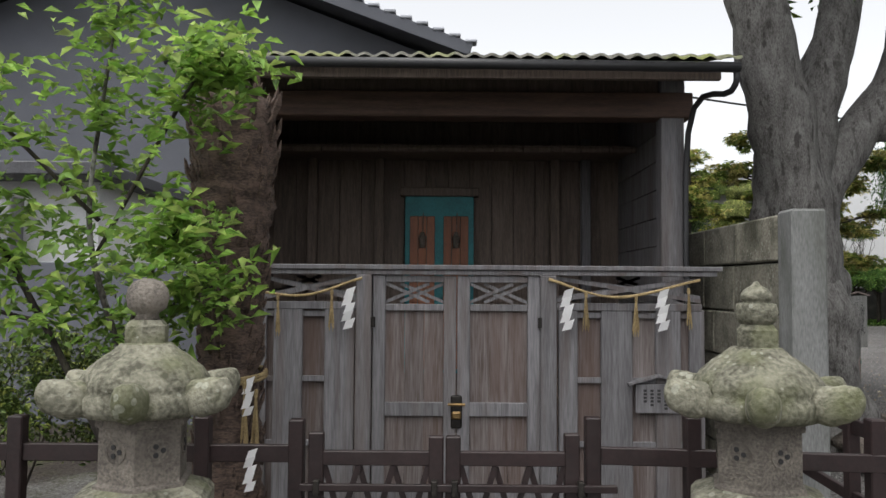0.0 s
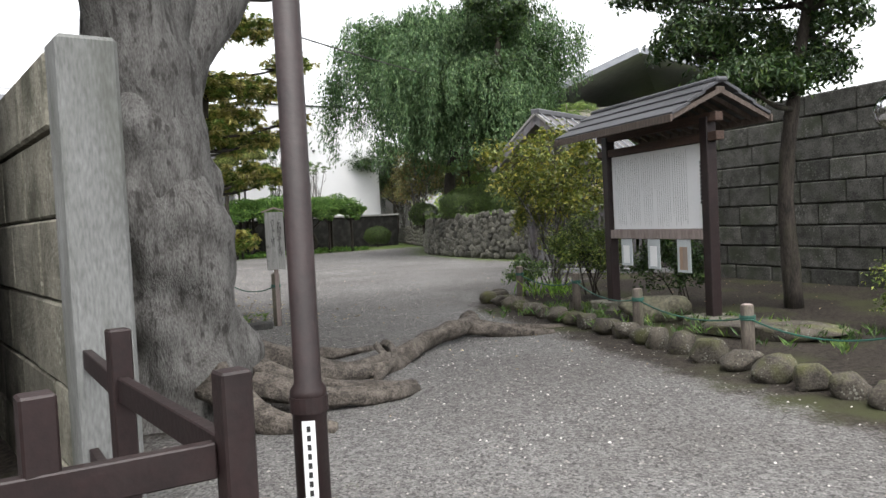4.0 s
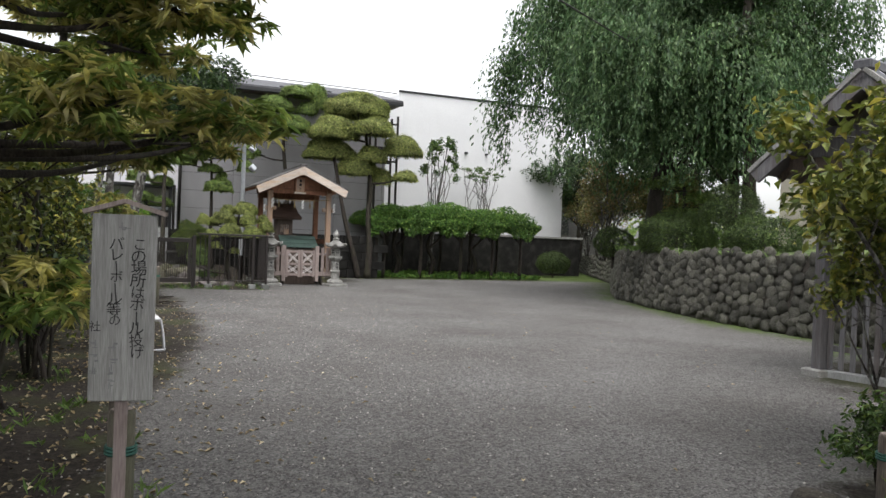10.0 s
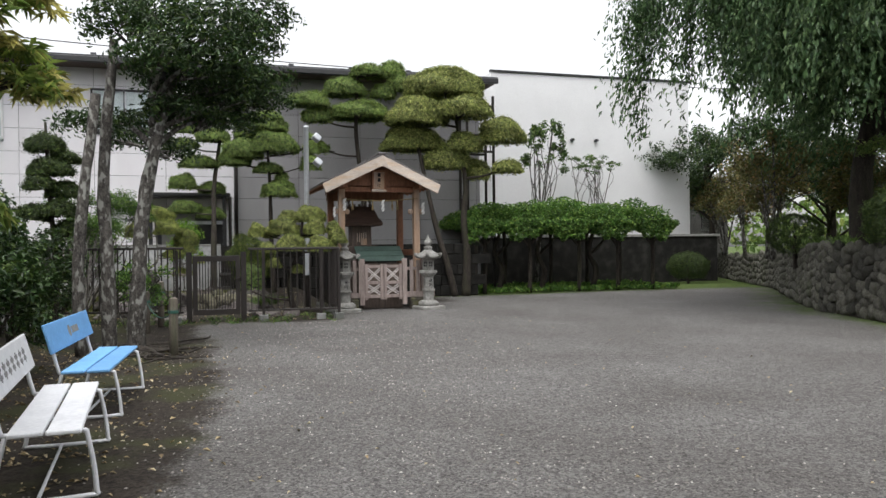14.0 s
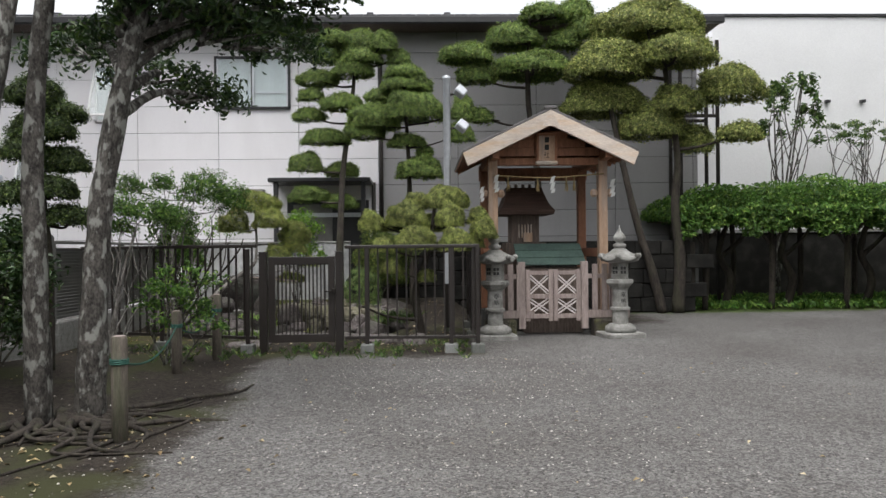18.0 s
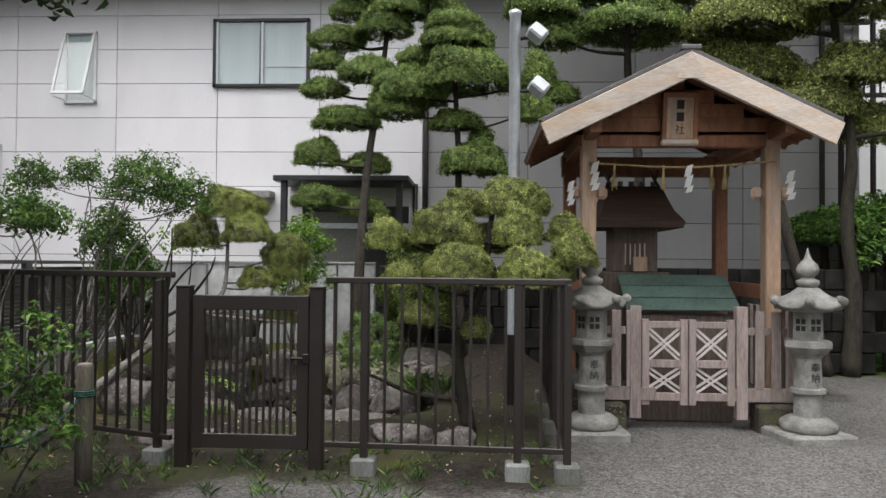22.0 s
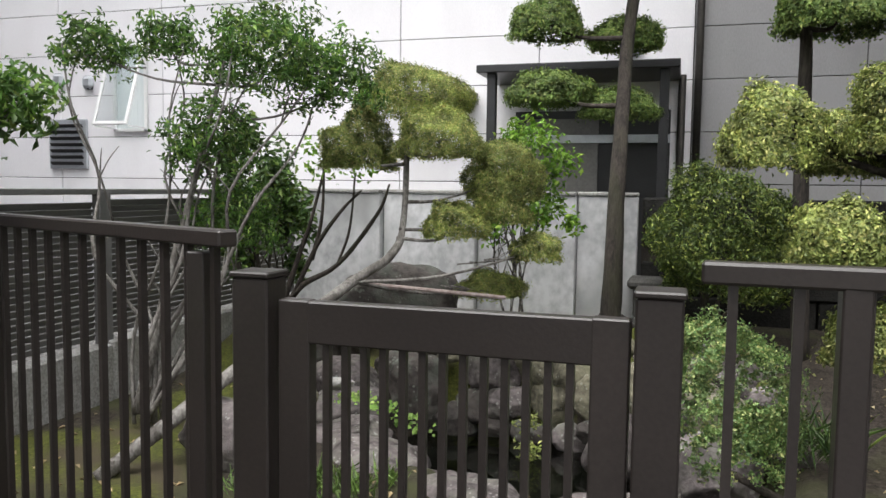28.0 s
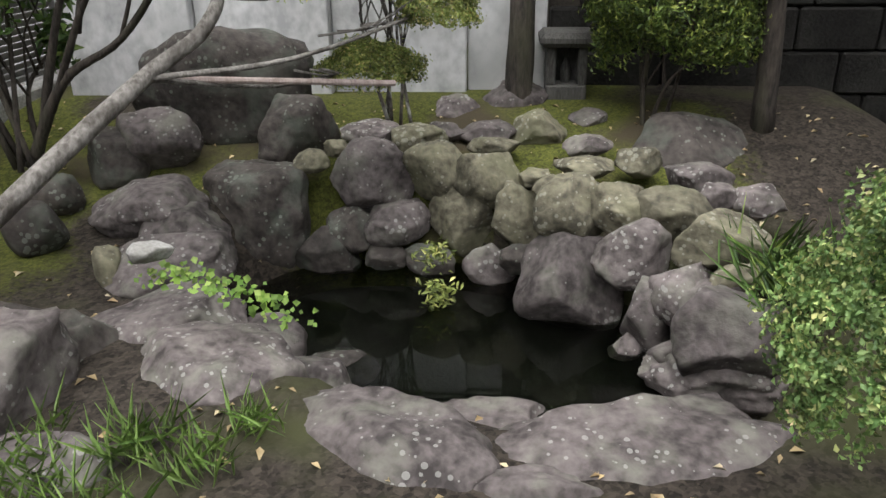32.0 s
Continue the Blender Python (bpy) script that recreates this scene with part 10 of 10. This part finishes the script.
# ---- slatted fence with roofed gate on the far side of the path ----
def slatted_fence():
    f = thing("slatted_fence", "weathered pale grey wooden slatted fence", "fence")
    a, b = Vector((15.95, 17.05, 0)), Vector((17.2, 12.9, 0))
    d = (b - a).normalized()
    L = (b - a).length
    ang = math.atan2(d.y, d.x)
    n = int(L / 0.13)
    for k in range(n):
        p = a + d * (0.12 + k * 0.13)
        part("slat", box(bmesh.new(), -0.03, 0.03, -0.012, 0.012, 0.10, 1.50 + 0.01 * (k % 3), 0.003, Matrix.Translation(p) @ Matrix.Rotation(ang, 4, "Z")), WOOD_GREY, f)
    for z in (0.35, 1.25):
        bm = bmesh.new()
        beam(bm, a + Vector((0.03, 0.01, z)), b + Vector((0.03, 0.01, z)), 0.04, 0.07)
        part("rail", bm, WOOD_GREY, f)
    part("sill", boxed(0, L, -0.06, 0.06, -0.02, 0.09, 0.01, Matrix.Translation(a) @ Matrix.Rotation(ang, 4, "Z")), CONCRETE, f)
    g = thing("roofed_gate", "small gabled wooden gate roof on grey posts", "gate")
    for p in ((15.95, 17.05), (16.36, 15.70), (17.75, 17.55), (18.1, 16.2)):
        q = part("post", boxed(p[0] - 0.07, p[0] + 0.07, p[1] - 0.07, p[1] + 0.07, 0.08, 2.5, 0.008), WOOD_GREY, g)
        part("footing", boxed(p[0] - 0.16, p[0] + 0.16, p[1] - 0.14, p[1] + 0.14, -0.05, 0.09, 0.015), CURB_WHITE, q, "pale concrete footing")
    m0 = Matrix.Translation((15.75, 16.3, 0)) @ Matrix.Rotation(radians(16), 4, "Z")
    slope = radians(40.4)
    for s in (-1, 1):
        m = m0 @ Matrix.Translation((0, 0, 3.45)) @ Matrix.Rotation(-s * slope, 4, "X")
        y0, y1 = (0, 1.62) if s > 0 else (-1.62, 0)
        r = part("roof_slope", box(bmesh.new(), -0.3, 3.0, y0, y1, 0, 0.05, 0.006, m), ROOF_METAL, g, "seamed grey metal roof slope")
        for k in range(8):
            part("seam", box(bmesh.new(), -0.28 + k * 0.46, -0.25 + k * 0.46, y0, y1, 0.05, 0.085, 0, m), TILE_GREY, r)
        part("bargeboard", box(bmesh.new(), -0.36, -0.31, y0, y1, -0.15, 0.0, 0.005, m), WOOD_GREY, r, "grey weathered bargeboard")
        part("roof_edge", box(bmesh.new(), -0.38, -0.30, y0, y1, 0.004, 0.055, 0.004, m), CURB_WHITE, r, "pale metal roof edge")
        for k in range(7):
            part("rafter", box(bmesh.new(), -0.25 + k * 0.5, -0.19 + k * 0.5, y0, y1, -0.08, -0.002, 0, m), WOOD_DARK, r)
    part("ridge", box(bmesh.new(), -0.38, 3.05, -0.1, 0.1, 3.46, 3.58, 0.02, m0), TILE_DARK, g)
    part("tie_beam", box(bmesh.new(), 0.1, 0.25, -1.0, 1.0, 2.45, 2.62, 0.01, m0), WOOD_DARK, g)
    part("gable_boarding", box(bmesh.new(), 0.05, 0.09, -0.75, 0.75, 2.6, 2.95, 0.004, m0), WOOD_GREY, g)
    part("king_post", box(bmesh.new(), 0.1, 0.2, -0.06, 0.06, 2.6, 3.4, 0.005, m0), WOOD_GREY, g)


slatted_fence()


# ---- squared stone wall behind the notice board ----
def ashlar_wall():
    a, b = Vector((16.6, 13.4, 0)), Vector((13.6, 0.5, 0))
    d = (b - a).normalized()
    L = (b - a).length
    ang = math.atan2(d.y, d.x)
    w = tagged(new("ashlar_wall"), "weathered squared stone wall behind the notice board, coloured dark for tree shade", "wall", kind="structure")
    w.matrix_world = Matrix.Translation(a) @ Matrix.Rotation(ang, 4, "Z")
    part("core", boxed(0, L, 0.1, 0.5, -0.2, 3.0), JOINT, w)
    rng = random.Random(41)
    for c in range(9):
        x = -0.3 * (c % 2)
        while x < L:
            x1 = x + rng.uniform(0.6, 0.95)
            # block colour includes the shade behind the notice board
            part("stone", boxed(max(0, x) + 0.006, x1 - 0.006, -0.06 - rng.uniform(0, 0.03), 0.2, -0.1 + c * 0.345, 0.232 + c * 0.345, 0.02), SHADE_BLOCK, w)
            x = x1
    bm = bmesh.new()
    vs = [bm.verts.new(tuple(a + d * t + Vector((d.y, -d.x, 0)) * -o + Vector((0, 0, z)))) for t, o, z in ((0, 0.3, 2.95), (L, 0.3, 2.95), (L, 25, 3.8), (0, 25, 3.8))]
    bm.faces.new(vs)
    structure("upper_bank", bm, GRASS)


ashlar_wall()


def round_mirror():
    o = thing("round_mirror", "round convex mirror on a thin post in the shade", "mirror", (12.55, 7.75, 0))
    part("post", lathe(bmesh.new(), [(0.025, -0.1), (0.025, 2.2)], 10), IRON, o, "", True)
    m = Matrix.Translation((-0.03, 0, 2.22)) @ Matrix.Rotation(radians(-100), 4, "Y") @ Matrix.Identity(4)
    mm = bpy.data.materials.new("mirror_steel")
    mm.use_nodes = True
    q = mm.node_tree.nodes["Principled BSDF"]
    q.inputs["Metallic"].default_value, q.inputs["Roughness"].default_value, q.inputs["Base Color"].default_value = 1.0, 0.08, (0.75, 0.77, 0.78, 1)
    bm = lathe(bmesh.new(), [(0.22, 0.0), (0.205, 0.025), (0.16, 0.05), (0.10, 0.066), (0.04, 0.074), (0.005, 0.075)], 32)
    bmesh.ops.transform(bm, matrix=Matrix.Rotation(radians(28), 4, "Z") @ m, verts=bm.verts)
    part("mirror_face", bm, mm, o, "", True)


round_mirror()


# ---- houses round the place ----
def gable_house():
    h = tagged(new("grey_house"), "large slate-grey rendered house with tiled gable roof", "house", kind="structure")
    bm = bmesh.new()
    y0, y1 = 21.5, 34.0
    pr = ((-17.0, -0.2), (2.3, -0.2), (2.3, 7.4), (-5.0, 10.2), (-17.0, 5.6))
    a = [bm.verts.new((x - 0.6, y0, z)) for x, z in pr]
    b = [bm.verts.new((x - 0.6, y1, z)) for x, z in pr]
    bm.faces.new(a)
    bm.faces.new(list(reversed(b)))
    for i in range(5):
        bm.faces.new((a[i], b[i], b[(i + 1) % 5], a[(i + 1) % 5]))
    part("wall", bm, HOUSE_GREY, h)
    for p, q in (((-5.6, 10.35), (2.55, 7.35)), ((-5.6, 10.35), (-18.2, 5.5))):
        bm = bmesh.new()
        beam(bm, (p[0], (y0 + y1) / 2 - 0.3, p[1]), (q[0], (y0 + y1) / 2 - 0.3, q[1]), y1 - y0 + 1.8, 0.14, 0.01)
        part("roof_slope", bm, TILE_DARK, h, "dark tiled roof slope")
        bm = bmesh.new()
        beam(bm, (p[0], y0 - 1.24, p[1] - 0.10), (q[0], y0 - 1.24, q[1] - 0.10), 0.06, 0.30, 0.01)
        part("bargeboard", bm, HOUSE_GREY, h)
        for k in range(22):
            t = k / 21
            x, z = p[0] + (q[0] - p[0]) * t, p[1] + (q[1] - p[1]) * t
            part("verge_tile", boxed(x - 0.14, x + 0.14, y0 - 1.3, y0 - 0.95, z + 0.06, z + 0.14, 0.02), TILE_GREY, h)


gable_house()


def white_neighbour():
    h = tagged(new("white_house"), "white rendered house wall beyond the shrine shrubs", "house", kind="structure")
    part("wall", boxed(-14, -3.4, 14.0, 20.5, -0.2, 3.2), PLASTER, h)
    part("lower_band", boxed(-14.02, -3.38, 13.96, 14.0, -0.2, 0.9), CONCRETE, h)
    for x in (-4.6, -6.2):
        part("grey_column", boxed(x - 0.22, x + 0.22, 13.3, 13.7, -0.2, 2.9, 0.02), CONCRETE, h)
    part("roof_edge", boxed(-14.4, -3.0, 13.2, 20.9, 3.2, 3.4, 0.02), TILE_DARK, h)
    part("side_fence", boxed(-8, -0.6, 12.0, 12.08, -0.2, 1.9, 0.01), HOUSE_GREY, h)


white_neighbour()


def entrance_box():
    h = tagged(new("dark_entrance"), "dark panelled side entrance with overhanging flat roof", "building", kind="structure")
    part("wall", boxed(2.6, 5.55, 18.2, 21.5, -0.1, 2.12), BROWN_METAL, h)
    part("roof", boxed(2.3, 5.95, 17.7, 21.8, 2.12, 2.36, 0.03), BLACK_FRAME, h)
    part("door_leaf", boxed(4.0, 4.9, 18.15, 18.197, 0.1, 2.05, 0.006), BLACK_FRAME, h)
    part("step", boxed(3.5, 5.9, 16.9, 18.1, -0.1, 0.16, 0.015), CONCRETE, h)
    part("white_gatepost", boxed(5.72, 5.92, 17.0, 17.2, -0.1, 1.6, 0.01), PILLAR, h)


entrance_box()
shrub("fresh green hedge shrub beside the dark entrance", 5.3, 15.6, 0.0, (5.2, 15.6, 0.75, 0.65, 0.6, 0.65), LEAF_BRIGHT, BARK_DARK, 6, 0.08, 3200, 120, 0.015, spread=0.45, clumps=30)


def far_building():
    h = tagged(new("far_hall"), "distant beige hall with long grey tiled roof", "building", kind="structure")
    m = Matrix.Translation((41, 33, -1.9)) @ Matrix.Rotation(radians(35), 4, "Z")
    part("wall", box(bmesh.new(), -9, 12, -5, 5, 0, 8.2, 0, m), BEIGE, h)
    for s in (-1, 1):
        mm = m @ Matrix.Translation((0, 0, 10.4)) @ Matrix.Rotation(s * radians(-20), 4, "X")
        y0, y1 = (0, 6.4) if s > 0 else (-6.4, 0)
        part("roof_slope", box(bmesh.new(), -10, 13, y0, y1, 0, 0.2, 0, mm), TILE_GREY, h)
        bm = bmesh.new()
        for k in range(52):
            box(bm, -10 + k * 0.44, -9.85 + k * 0.44, y0, y1, 0.2, 0.28, 0, mm)
        part("tile_ribs", bm, TILE_GREY, h)
        part("eave", box(bmesh.new(), -10, 13, y1 - 0.1 if s > 0 else y0, y1 if s > 0 else y0 + 0.1, -0.12, 0.02, 0, mm), TILE_DARK, h)
    for k in range(6):
        part("window", box(bmesh.new(), -8 + k * 3.2, -6.4 + k * 3.2, -5.06, -5.002, 5.4, 6.8, 0.02, m), BLACK_FRAME, h)
    bm = boxed(30.0, 33.5, 47.5, 50, 0, 4.2)
    q = tagged(part("far_grey_house", bm, CONCRETE_DARK), "distant dark grey house wall", "house", kind="structure")
    part("roof", boxed(29.6, 33.9, 47.1, 50.4, 4.2, 4.5, 0.03), TILE_DARK, q)
    for k in range(2):
        part("window", boxed(30.5 + k * 1.5, 31.4 + k * 1.5, 47.44, 47.498, 2.0, 3.1, 0.01), GLASS, q)
    q = tagged(part("far_white_house", boxed(-2, 9, 60, 66, 0, 9.0), PLASTER), "distant pale house", "house", kind="structure")
    part("roof", boxed(-2.5, 9.5, 59.5, 66.5, 9.0, 9.5, 0.03), TILE_GREY, q)


far_building()


def far_woods():
    nr = np.random.default_rng(77)
    P, N = [], []
    for k in range(90):
        a = nr.uniform(-2.4, 1.2)
        R = nr.uniform(58, 72)
        x, y, h = 14 + R * math.sin(-a), 20 + R * math.cos(a), nr.uniform(2.5, 6.5)
        p, n = shell(300, (x, y, h * 0.5), (3.2, 3.2, h * 0.55), nr, 0.6, -0.9, 0.25, k)
        P.append(p)
        N.append(n)
    o = leaves("far_trees", np.concatenate(P), np.concatenate(N), 0.7, LEAF_PINE, None, "", 0.6, 7, 0.6)
    tagged(o, "distant green trees beyond the yard", "trees", kind="stuff")


far_woods()


# ---- overhead wires ----
for _k, (_p, _q) in enumerate((((2, 43, 8.3), (34, 46, 8.6)), ((4, 12.5, 4.4), (36, 40, 9.0)))):
    _o = thing("overhead_wire", "thin black overhead wire", "wire")
    part("cable", tube(bmesh.new(), [Vector(_p).lerp(Vector(_q), t) - Vector((0, 0, 1.2 * 4 * t * (1 - t) * 0.25)) for t in np.linspace(0, 1, 24)], 0.018, 5), IRON, _o)
